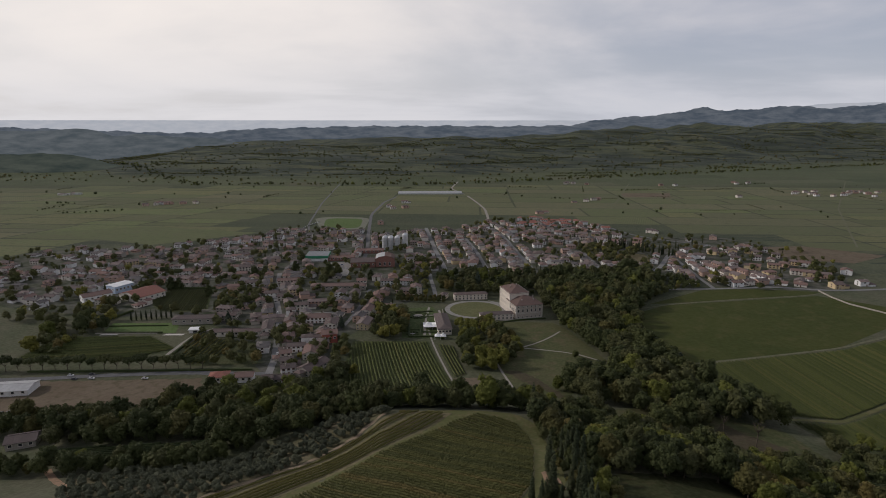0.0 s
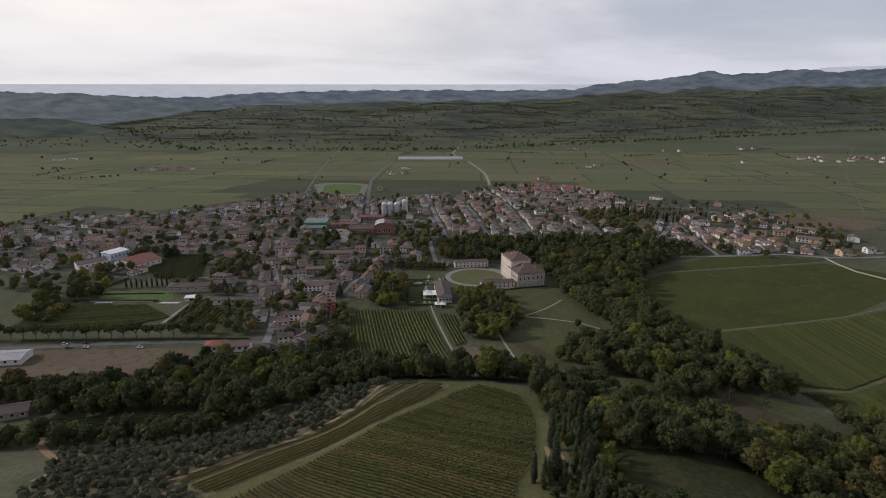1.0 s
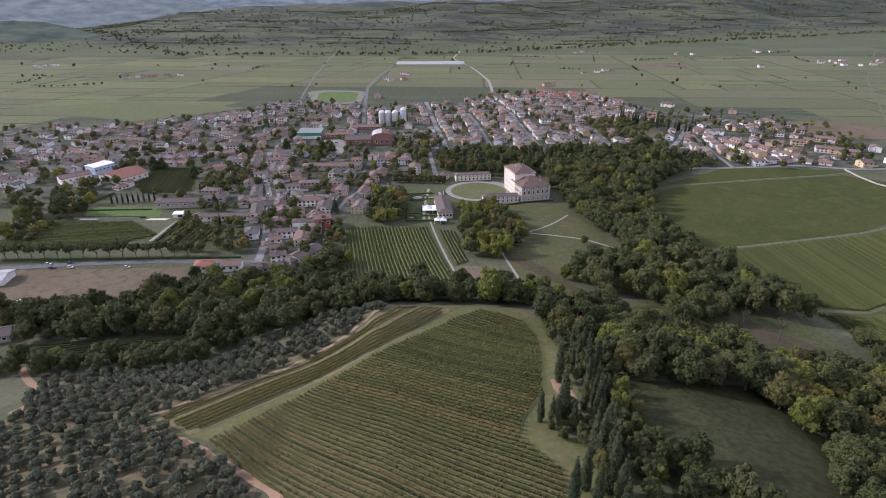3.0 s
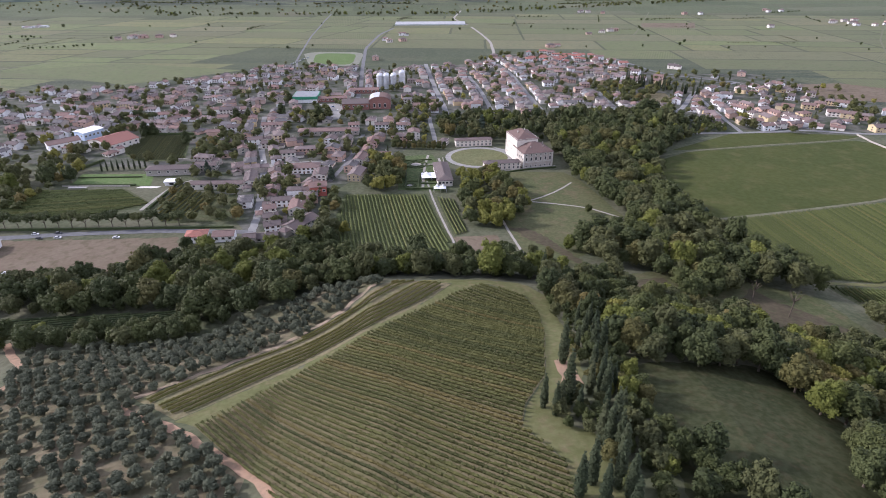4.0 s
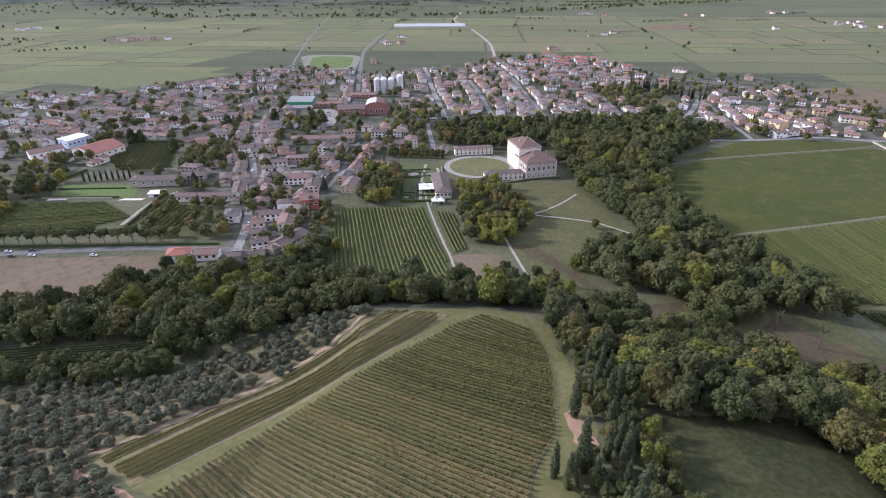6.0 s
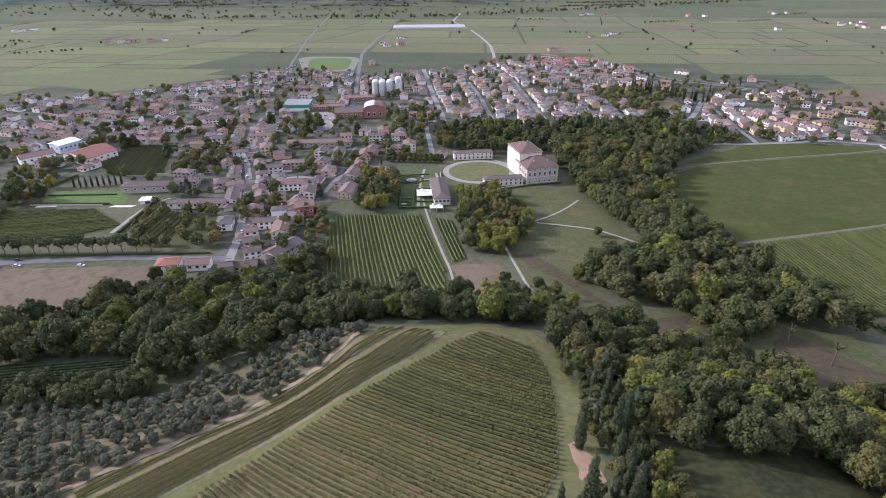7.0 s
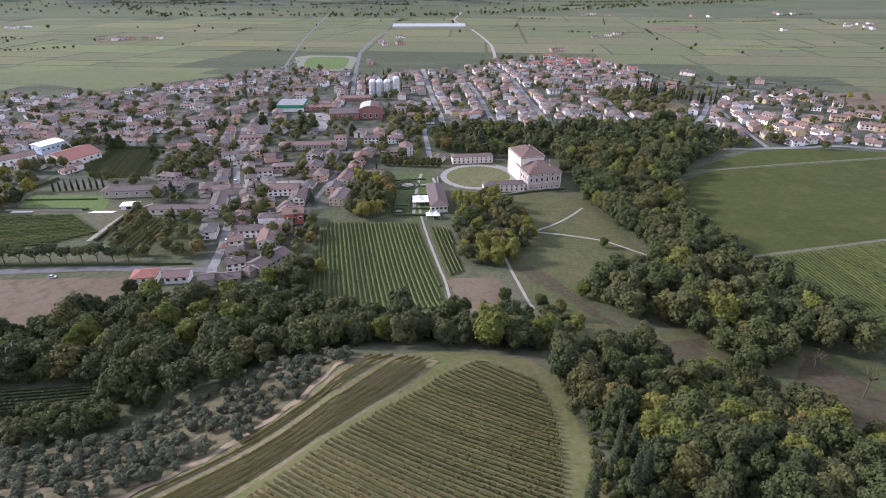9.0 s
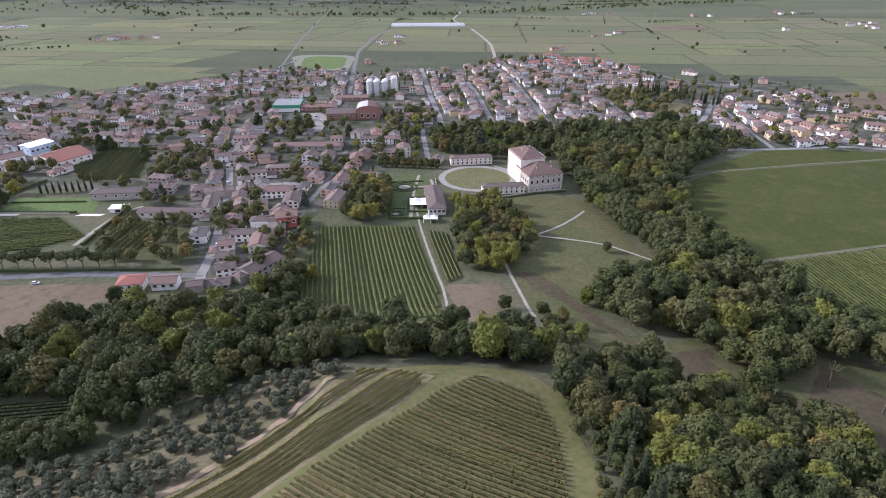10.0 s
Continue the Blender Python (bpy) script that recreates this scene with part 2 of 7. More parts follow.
plain("pale_paving", (0.28, 0.268, 0.25), (0.22, 0.21, 0.195), 0.3, 0.9, 0.15)


def vine_plot(name, a, b, rot, row=(0.040, 0.052, 0.022)):
    """A vineyard far out: rows across a plot, patchy."""
    n = Net(name, 0.95, 0.08)
    base = n.mix(n.step(n.noise(0.012, 5), 0.35, 0.65), a, b)
    rows = n.n.new("ShaderNodeTexWave")
    rows.inputs["Scale"].default_value, rows.inputs["Distortion"].default_value = 0.075, 0.5
    n.l.new(n.mapped(rot), rows.inputs["Vector"])
    base = n.mix(n.step(rows.outputs["Fac"], 0.35, 0.75, 0.0, 0.30), base, row)
    base = n.mix(n.step(n.noise(0.05, 5), 0.42, 0.7, 0, 0.5), base, (0.13, 0.118, 0.065))
    base = n.mix(n.step(n.noise(0.13, 4), 0.5, 0.7, 0, 0.4), base, (0.05, 0.062, 0.028))
    base = n.mix(n.step(n.random(), 0.0, 1.0, 0.0, 0.45), base, (0.082, 0.088, 0.046))
    # blue-tinted sheen imitates air haze over the far plots
    n.b.inputs["Sheen Weight"].default_value, n.b.inputs["Sheen Roughness"].default_value = 0.03, 0.35
    n.b.inputs["Sheen Tint"].default_value = (0.75, 0.86, 1.0, 1.0)
    return n.colour(base)


PLOTS = ["plot_green", "plot_olive", "plot_yellow", "plot_dark", "plot_brown", "plot_fresh"]
vine_plot("plot_green", (0.131, 0.143, 0.062), (0.148, 0.154, 0.069), 20)
vine_plot("plot_olive", (0.137, 0.143, 0.067), (0.152, 0.150, 0.073), -35)
vine_plot("plot_yellow", (0.159, 0.160, 0.067), (0.173, 0.165, 0.074), 62)
vine_plot("plot_dark", (0.116, 0.128, 0.056), (0.128, 0.134, 0.063), -8)
vine_plot("plot_brown", (0.149, 0.144, 0.076), (0.164, 0.151, 0.079), 40)
vine_plot("plot_fresh", (0.138, 0.160, 0.062), (0.152, 0.168, 0.069), 75)
plain("town_ground", (0.044, 0.054, 0.030), (0.130, 0.122, 0.108), 0.06, 0.95, 0.1)
foliage("leaf_green", (0.030, 0.040, 0.014), (0.054, 0.066, 0.024), (0.072, 0.077, 0.027))
foliage("leaf_dark", (0.027, 0.037, 0.015), (0.046, 0.058, 0.023), (0.060, 0.068, 0.026))
foliage("leaf_pale", (0.043, 0.050, 0.021), (0.064, 0.071, 0.030), (0.078, 0.082, 0.035))
foliage("leaf_lime", (0.058, 0.074, 0.017), (0.092, 0.106, 0.025), (0.140, 0.136, 0.033), 0.3)
foliage("leaf_autumn", (0.050, 0.054, 0.021), (0.074, 0.074, 0.027), (0.108, 0.090, 0.032), 0.35)
foliage("leaf_cypress", (0.020, 0.030, 0.016), (0.037, 0.047, 0.024), (0.048, 0.056, 0.028))
foliage("leaf_olive", (0.045, 0.054, 0.037), (0.070, 0.081, 0.055), (0.085, 0.092, 0.061))
foliage("leaf_cedar", (0.032, 0.046, 0.033), (0.056, 0.072, 0.056), (0.066, 0.080, 0.060))
foliage("leaf_vine", (0.043, 0.052, 0.020), (0.072, 0.080, 0.029), (0.098, 0.086, 0.035), 0.25)
foliage("leaf_vine_green", (0.044, 0.060, 0.020), (0.074, 0.092, 0.031), (0.096, 0.100, 0.037), 0.2)
foliage("leaf_strip", (0.080, 0.086, 0.028), (0.122, 0.120, 0.040), (0.145, 0.124, 0.046), 0.3)
foliage("leaf_vine_east", (0.036, 0.050, 0.017), (0.058, 0.074, 0.025), (0.074, 0.080, 0.029), 0.2)
foliage("leaf_hedge", (0.022, 0.036, 0.014), (0.042, 0.060, 0.024), (0.060, 0.070, 0.030))
plain("bark", (0.13, 0.105, 0.08), (0.08, 0.065, 0.05), 1.5, 0.95, 0.1)
plaster("white_plaster", (0.78, 0.77, 0.76), (0.62, 0.61, 0.60))
plaster("cream_plaster", (0.70, 0.65, 0.58), (0.56, 0.52, 0.47))
plaster("ochre_plaster", (0.56, 0.44, 0.26), (0.46, 0.37, 0.24))
plaster("pink_plaster", (0.52, 0.35, 0.28), (0.42, 0.30, 0.25))
plaster("grey_stone", (0.36, 0.33, 0.29), (0.24, 0.22, 0.20))
plaster("villa_stone", (0.44, 0.385, 0.335), (0.33, 0.285, 0.25))
plaster("villa_plaster", (0.68, 0.61, 0.53), (0.54, 0.47, 0.41))
plaster("red_plaster", (0.46, 0.12, 0.09), (0.36, 0.11, 0.09))
plaster("blue_plaster", (0.46, 0.55, 0.68), (0.40, 0.48, 0.60))
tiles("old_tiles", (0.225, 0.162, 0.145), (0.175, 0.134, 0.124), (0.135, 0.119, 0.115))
tiles("villa_tiles", (0.240, 0.140, 0.112), (0.190, 0.120, 0.102), (0.145, 0.110, 0.100))
tiles("clay_tiles", (0.325, 0.185, 0.148), (0.255, 0.165, 0.142), (0.180, 0.142, 0.132))
tiles("red_tiles", (0.430, 0.165, 0.125), (0.360, 0.155, 0.122), (0.270, 0.145, 0.120))
tiles("grey_tiles", (0.200, 0.180, 0.174), (0.165, 0.150, 0.146), (0.125, 0.122, 0.122))
tiles("pink_tiles", (0.300, 0.225, 0.205), (0.255, 0.195, 0.180), (0.190, 0.158, 0.150))
plain("white_roof", (0.80, 0.80, 0.80), (0.72, 0.72, 0.72), 0.4, 0.6)
plain("grey_roof", (0.42, 0.42, 0.42), (0.34, 0.34, 0.34), 0.3, 0.6)
plain("flat_roof", (0.22, 0.23, 0.24), (0.17, 0.18, 0.19), 0.2, 0.7)
plain("green_metal", (0.05, 0.25, 0.14), (0.05, 0.20, 0.12), 0.4, 0.5)
plain("silo_steel", (0.62, 0.63, 0.64), (0.50, 0.51, 0.52), 0.4, 0.35, 0.5, 0.4)
plain("brick_red", (0.27, 0.130, 0.105), (0.21, 0.110, 0.092), 0.6)
plain("window_dark", (0.030, 0.032, 0.036), (0.05, 0.052, 0.058), 0.4, 0.15, 0.5)
plain("stone_trim", (0.62, 0.58, 0.52), (0.50, 0.46, 0.41), 0.8)
plain("shutter_green", (0.055, 0.085, 0.065), (0.075, 0.10, 0.08), 1.0, 0.7)
plain("shutter_brown", (0.14, 0.075, 0.045), (0.11, 0.06, 0.04), 1.0, 0.7)
plain("stone_wall", (0.36, 0.33, 0.28), (0.27, 0.25, 0.21), 0.5)
plain("white_canvas", (0.82, 0.82, 0.81), (0.74, 0.74, 0.73), 0.5, 0.8)
plain("car_white", (0.75, 0.75, 0.76), (0.70, 0.70, 0.71), 1.0, 0.3, 0.5)
plain("car_dark", (0.06, 0.065, 0.075), (0.08, 0.08, 0.09), 1.0, 0.3, 0.5)
plain("car_blue", (0.10, 0.16, 0.28), (0.12, 0.18, 0.30), 1.0, 0.3, 0.5)
plain("car_glass", (0.02, 0.022, 0.025), (0.03, 0.03, 0.035), 1.0, 0.1, 0.6)
plain("tyre", (0.02, 0.02, 0.02), (0.03, 0.03, 0.03), 1.0, 0.9)


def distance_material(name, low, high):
    """Far land as the air shows it: haze put into colours that glow."""
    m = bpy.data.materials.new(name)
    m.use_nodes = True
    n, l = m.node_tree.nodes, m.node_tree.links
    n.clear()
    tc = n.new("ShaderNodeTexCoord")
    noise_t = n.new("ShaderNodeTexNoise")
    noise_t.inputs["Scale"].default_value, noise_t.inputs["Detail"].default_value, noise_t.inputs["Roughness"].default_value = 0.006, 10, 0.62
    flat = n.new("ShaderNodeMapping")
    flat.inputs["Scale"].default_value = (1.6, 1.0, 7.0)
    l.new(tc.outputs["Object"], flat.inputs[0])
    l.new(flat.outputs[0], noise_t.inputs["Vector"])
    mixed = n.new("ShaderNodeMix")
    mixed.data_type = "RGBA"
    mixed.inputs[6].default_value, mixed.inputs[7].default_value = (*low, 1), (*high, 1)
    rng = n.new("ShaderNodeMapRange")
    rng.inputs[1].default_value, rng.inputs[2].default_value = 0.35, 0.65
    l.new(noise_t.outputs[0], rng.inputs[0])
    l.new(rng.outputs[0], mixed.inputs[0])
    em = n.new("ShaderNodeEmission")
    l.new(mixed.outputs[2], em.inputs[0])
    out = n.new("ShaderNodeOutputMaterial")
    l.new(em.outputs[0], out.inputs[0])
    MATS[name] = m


# blue-grey and pale tones hold the air's haze; none of this land is lit
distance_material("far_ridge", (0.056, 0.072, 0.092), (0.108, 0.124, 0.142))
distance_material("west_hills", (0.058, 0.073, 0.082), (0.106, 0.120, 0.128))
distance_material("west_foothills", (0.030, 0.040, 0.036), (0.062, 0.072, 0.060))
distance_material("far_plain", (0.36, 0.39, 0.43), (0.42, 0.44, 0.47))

# ---------------------------------------------------------------- land
CREST = ((-200, 60, 110, 150, 172, 205, 235, 255, 270, 285, 310, 356, 400, 440), (70, 66, 62, 56.5, 53, 46, 38.5, 35.5, 36, 31, 21, 7.5, 2, 0))
FLANKS = {
    "west_high": ((0, 40, 75, 117, 190, 260, 360, 450), (1, 0.96, 0.83, 0.79, 0.57, 0.38, 0.12, 0)),
    "west_low": ((0, 55, 66, 126, 179, 260, 350), (1, 1, 0.9, 0.48, 0.33, 0.15, 0)),
    "east_high": ((0, 60, 90, 130, 180, 260, 330), (1, 1, 0.9, 0.62, 0.4, 0.15, 0)),
    "east_low": ((0, 25, 60, 110, 150, 200, 260), (1, 0.95, 0.7, 0.45, 0.33, 0.15, 0)),
}


def ease(v):
    v = np.clip(v, 0, 1)
    return v * v * (3 - 2 * v)


def ripple(x, y, a, b, c):
    return np.sin(x * a + 1.3 * np.sin(y * b + c)) * np.cos(y * a * 0.8 + 1.1 * np.sin(x * b * 1.3 + c * 2))


def land(x, y):
    """Height of the ground: the valley floor, the vineyard knoll in front, the hills across the plain."""
    x, y = np.asarray(x, float), np.asarray(y, float)
    base = np.where(y < 1600, 9 - 0.0115 * y, -9.4 - 0.001 * (y - 1600))
    d = x - 20
    s = np.clip((y - 215) / 45.0, 0, 1)
    f = {k: np.interp(np.abs(d), *v) for k, v in FLANKS.items()}
    side = np.where(d < 0, f["west_high"] * (1 - s) + f["west_low"] * s, f["east_high"] * (1 - s) + f["east_low"] * s)
    knoll = np.interp(y, *CREST) * side
    foot = 1880 + np.where(x > 0, 0.42 * x, 0) + np.where(x < -1250, (-1250 - x) * 1.35, 0) + 60 * ripple(x, y, 0.004, 0.003, 1.0)
    top = np.interp(x, (-2600, -1900, -1300, -800, 0, 640, 1100, 1500, 2600, 4000), (10, 30, 62, 86, 92, 106, 132, 160, 164, 180))
    rise = ease((y - foot) / 1150.0)
    folds = 1 + 0.22 * ripple(x, y, 0.0055, 0.004, 2.0) + 0.10 * ripple(x, y, 0.017, 0.01, 0.4)
    hills = top * rise * folds * (1 - 0.35 * ease((y - foot - 1250) / 900.0))
    return base + knoll + np.where(y > 1500, hills, 0)


def gz(x, y):
    return float(land(x, y))


def make_mesh(name, verts, faces, mats, slots=None, smooth=False):
    me = bpy.data.meshes.new(name)
    me.from_pydata([tuple(v) for v in verts], [], [tuple(int(i) for i in f) for f in faces])
    for m in mats:
        me.materials.append(MATS[m])
    if slots is not None:
        me.polygons.foreach_set("material_index", np.asarray(slots, dtype=np.int32))
    if smooth:
        me.polygons.foreach_set("use_smooth", np.ones(len(me.polygons), dtype=bool))
    me.update()
    return me


def grid_mesh(name, xs, ys, lift, mat, shape=None):
    """A sheet over the land, on the lines xs and ys."""
    gx, gy = np.meshgrid(xs, ys)
    z = land(gx, gy) + lift
    if shape is not None:
        z = z + shape(gx, gy)
    verts = np.stack([gx.ravel(), gy.ravel(), z.ravel()], 1)
    nx, ny = len(xs), len(ys)
    i = np.arange(nx * ny).reshape(ny, nx)
    faces = np.stack([i[:-1, :-1].ravel(), i[:-1, 1:].ravel(), i[1:, 1:].ravel(), i[1:, :-1].ravel()], 1)
    return make_mesh(name, verts.tolist(), faces.tolist(), [mat], smooth=True)


def graded(parts):
    out = []
    for a, b, step in parts:
        out += list(np.arange(a, b, step))
    return np.array(out + [parts[-1][1]])


XS = graded(((-5200, -1200, 60), (-1200, -340, 24), (-340, 300, 4), (300, 1200, 24), (1200, 5200, 60)))
YS = graded(((-300, 60, 20), (60, 470, 4), (470, 1800, 35), (1800, 4960, 38)))
land_ob = tagged(new("ground", grid_mesh("ground", XS, YS, 0.0, "ground")), "grassy valley floor, vineyard knoll and terraced far hills", "ground", kind="structure")


def inside(x, y, poly):
    c = False
    for (x1, y1), (x2, y2) in zip(poly, poly[1:] + poly[:1]):
        if (y1 > y) != (y2 > y) and x < (x2 - x1) * (y - y1) / (y2 - y1) + x1:
            c = not c
    return c


def sheet(name, poly, mat, label, category="field", lift=0.12, cell=4.0, ragged=0.0):
    """A field of the land, cut to a polygon, lying just over the ground."""
    if ragged:
        rng, worn = random.Random(len(label)), []
        for (xa, ya), (xb, yb) in zip(poly, poly[1:] + poly[:1]):
            k = max(1, int(math.hypot(xb - xa, yb - ya) / 3.0))
            worn += [(xa + (xb - xa) * i / k + rng.uniform(-ragged, ragged), ya + (yb - ya) * i / k + rng.uniform(-ragged, ragged)) for i in range(k)]
        poly = worn
    bm = bmesh.new()
    x0, x1 = min(p[0] for p in poly), max(p[0] for p in poly)
    y0, y1 = min(p[1] for p in poly), max(p[1] for p in poly)
    face = bm.faces.new([bm.verts.new((x, y, 0)) for x, y in poly])
    knoll = y0 < 440
    if knoll:
        for k in range(int(math.floor(x0 / cell)), int(math.ceil(x1 / cell)) + 1):
            bmesh.ops.bisect_plane(bm, geom=bm.verts[:] + bm.edges[:] + bm.faces[:], plane_co=(k * cell, 0, 0), plane_no=(1, 0, 0))
        for k in range(int(math.floor(y0 / cell)), int(math.ceil(y1 / cell)) + 1):
            bmesh.ops.bisect_plane(bm, geom=bm.verts[:] + bm.edges[:] + bm.faces[:], plane_co=(0, k * cell, 0), plane_no=(0, 1, 0))
    else:
        bmesh.ops.triangulate(bm, faces=bm.faces[:])
    for v in bm.verts:
        v.co.z = gz(v.co.x, v.co.y) + lift * (0.4 if knoll else 1.0)
    bmesh.ops.recalc_face_normals(bm, faces=bm.faces[:])
    me = bpy.data.meshes.new(name)
    bm.to_mesh(me)
    bm.free()
    me.materials.append(MATS[mat])
    return tagged(new(name, me), label, category, kind="structure")


def ribbon(name, pts, width, mat, label, category="road", lift=0.2, rough=0.10):
    """A road or path along a line, lying on the land."""
    line = []
    for (xa, ya), (xb, yb) in zip(pts, pts[1:]):
        k = max(1, int(math.hypot(xb - xa, yb - ya) / (3.0 if min(ya, yb) < 440 else 15.0)))
        line += [(xa + (xb - xa) * i / k, ya + (yb - ya) * i / k) for i in range(k)]
    line.append(pts[-1])
    line = np.array(line, float)
    for _ in range(3):
        line[1:-1] = (line[:-2] + 2 * line[1:-1] + line[2:]) / 4
    t = np.gradient(line, axis=0)
    t /= np.maximum(np.linalg.norm(t, axis=1, keepdims=True), 1e-6)
    side = np.stack([-t[:, 1], t[:, 0]], 1) * width / 2
    verts, faces = [], []
    for i, (p, s) in enumerate(zip(line, side)):
        for k in (-1.0, -0.33, 0.33, 1.0):
            w = 1 + rough * (math.sin(i * 1.7 + k) + (0.6 * math.sin(i * 0.61 + 2 * k) if rough > 0.2 else 0))
            q = p + s * k * w
            verts.append((q[0], q[1], gz(*q) + lift))
        if i:
            for j in range(3):
                a = (i - 1) * 4 + j
                faces.append((a, a + 1, a + 5, a + 4))
    return tagged(new(name, make_mesh(name, verts, faces, [mat])), label, category, kind="structure")


# far distance, beyond the hills
def ridge_line(name, y, pts, base, mat, label, rough=6.0):
    xs = np.linspace(-4900, 4900, 420)
    hs = np.interp(xs, [p[0] for p in pts], [p[1] for p in pts])
    hs = hs + rough * (np.sin(xs * 0.021 + 1) + 0.6 * np.sin(xs * 0.053) + 0.4 * np.sin(xs * 0.11 + 2)) * 0.5
    verts, faces = [], []
    for i, (x, h) in enumerate(zip(xs, hs)):
        verts += [(x, y, base), (x, y + 20, h * 0.6 + base * 0.4), (x, y + 60, h)]
        if i:
            a = i * 3
            faces += [(a - 3, a, a + 1, a - 2), (a - 2, a + 1, a + 2, a - 1)]
    return tagged(new(name, make_mesh(name, verts, faces, [mat])), label, "distance", kind="structure")


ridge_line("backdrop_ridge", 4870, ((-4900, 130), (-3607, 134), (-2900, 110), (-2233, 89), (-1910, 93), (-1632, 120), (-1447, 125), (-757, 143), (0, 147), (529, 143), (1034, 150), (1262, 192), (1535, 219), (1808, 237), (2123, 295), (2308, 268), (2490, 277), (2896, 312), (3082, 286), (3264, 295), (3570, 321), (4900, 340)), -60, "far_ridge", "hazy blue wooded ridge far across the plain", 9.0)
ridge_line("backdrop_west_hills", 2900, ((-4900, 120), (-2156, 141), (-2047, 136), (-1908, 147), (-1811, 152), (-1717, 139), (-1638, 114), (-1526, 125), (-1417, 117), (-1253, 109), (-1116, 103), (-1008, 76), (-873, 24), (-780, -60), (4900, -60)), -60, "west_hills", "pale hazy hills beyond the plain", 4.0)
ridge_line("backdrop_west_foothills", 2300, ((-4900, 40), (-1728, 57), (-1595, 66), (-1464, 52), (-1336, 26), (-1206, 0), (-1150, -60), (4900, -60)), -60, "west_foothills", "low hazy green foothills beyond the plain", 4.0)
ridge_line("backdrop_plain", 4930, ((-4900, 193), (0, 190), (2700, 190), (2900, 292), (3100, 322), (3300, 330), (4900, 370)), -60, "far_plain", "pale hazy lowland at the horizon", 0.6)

# fields of the near land
VINEYARD = [(-79, 172), (-52, 147), (-30, 122), (30, 122), (29, 145), (20, 160), (22, 170), (31, 188), (37, 225), (38, 246), (34, 261), (15, 270), (2, 262), (-30, 231)]
STRIP = [(-107, 190), (-87, 176), (-50, 213), (-12, 254), (1, 270), (-12, 277), (-25, 277), (-50, 248), (-83, 209)]
sheet("vineyard_ground", VINEYARD, "vine_ground", "dry grass and soil between the vine rows of the knoll")
sheet("vineyard_strip_ground", STRIP, "vine_ground", "dry grass between the vine rows along the olive slope")
sheet("grass_lane", [(-87, 175), (-79, 172), (-30, 231), (2, 262), (15, 270.5), (34, 262), (38, 247), (37, 225), (31, 188), (22, 168), (32, 160), (44, 190), (46, 228), (44, 262), (32, 275), (0, 281), (-14, 277), (2, 271), (-12, 254), (-50, 213)], "meadow", "mown grass lane round the vineyard", "lane", 0.10, ragged=0.5)
OLIVES = [(-190, 246), (-172, 212), (-166, 180), (-128, 132), (-48, 126), (-56, 150), (-88, 173), (-110, 190), (-84, 211), (-51, 250), (-28, 277), (-44, 283), (-60, 283), (-74, 270), (-92, 266), (-107, 254), (-118, 245), (-150, 250)]
sheet("lane_low", [(29, 145), (20, 160), (22, 169), (32, 162), (44, 154), (46, 116), (28, 116)], "meadow", "worn mown grass below the cypresses", "lane", 0.11, ragged=0.6)
sheet("olive_ground", OLIVES, "olive_ground", "dry grass and red soil under the olive trees", "field", 0.08, ragged=1.0)
# clearing darkened in colour for the tree shade over it
sheet("forest_meadow", [(56, 196), (84, 198), (106, 201), (120, 188), (120, 166), (110, 146), (106, 106), (56, 106), (56, 150)], "grass_shade_tone", "long dark grass of a clearing inside the wood", "meadow", 0.10, ragged=1.2)
sheet("stream_meadow", [(40, 404), (58, 412), (84, 396), (80, 372), (76, 356), (88, 330), (100, 324), (124, 334), (170, 322), (200, 306), (206, 262), (190, 236), (150, 236), (132, 256), (104, 268), (92, 276), (80, 292), (60, 300), (54, 330), (50, 352), (44, 380)], "lawn", "rough green grass between the woods", "meadow", 0.14, ragged=1.2)
sheet("worn_way", [(42, 402), (54, 404), (66, 386), (74, 364), (80, 345), (88, 326), (94, 318), (104, 316), (121, 322), (118, 306), (117, 293), (126, 282), (142, 284), (158, 304), (166, 314), (170, 298), (184, 284), (196, 268), (188, 250), (164, 254), (142, 268), (120, 277), (106, 288), (96, 300), (86, 318), (76, 340), (66, 362), (54, 380)], "worn_grass", "trodden bare strip between the woods", "meadow", 0.19, ragged=1.3)
sheet("soil_patch", [(36, 198), (39, 201), (42, 192), (42, 182), (38, 178), (36, 184)], "dirt_track", "bare red earth between the cypresses", "ground", 0.2, ragged=0.7)
# same dark tone, for the shade the stream wood throws here
sheet("low_vineyard_ground", [(-226, 287), (-134, 284), (-132, 266), (-214, 266)], "grass_shade_tone", "green grass between rows below the wood")
sheet("fallow_field", [(-330, 326), (-262, 324), (-204, 334), (-186, 350), (-176, 374), (-182, 392), (-300, 388), (-360, 382)], "bare_soil", "bare brown fallow field beside the road", ragged=1.0)
sheet("village_vineyard_ground", [(-82, 471), (-16, 471), (2, 382), (3, 340), (-30, 330), (-62, 340), (-80, 356)], "vine_between", "green grass between the vine rows by the village")
sheet("small_vineyard_ground", [(-9, 466), (6, 460), (14, 394), (4, 386)], "vine_green", "green grass between short vine rows by the path")
sheet("soil_plot", [(3, 385), (33, 389), (36, 361), (36, 345), (27, 314), (22, 320), (10, 357)], "bare_soil", "plot of bare tilled soil narrowing to the wood", "field", 0.2, ragged=0.4)
sheet("park_lawn", [(53, 524), (101, 521), (112, 500), (128, 425), (110, 390), (80, 352), (62, 335), (46, 345), (38, 418), (60, 450)], "lawn", "wide mown park lawn below the villa", "lawn", 0.12)
HAY = [(190, 549), (230, 578), (410, 612), (428, 598), (470, 560), (420, 512), (333, 456), (188, 421), (176, 446)]
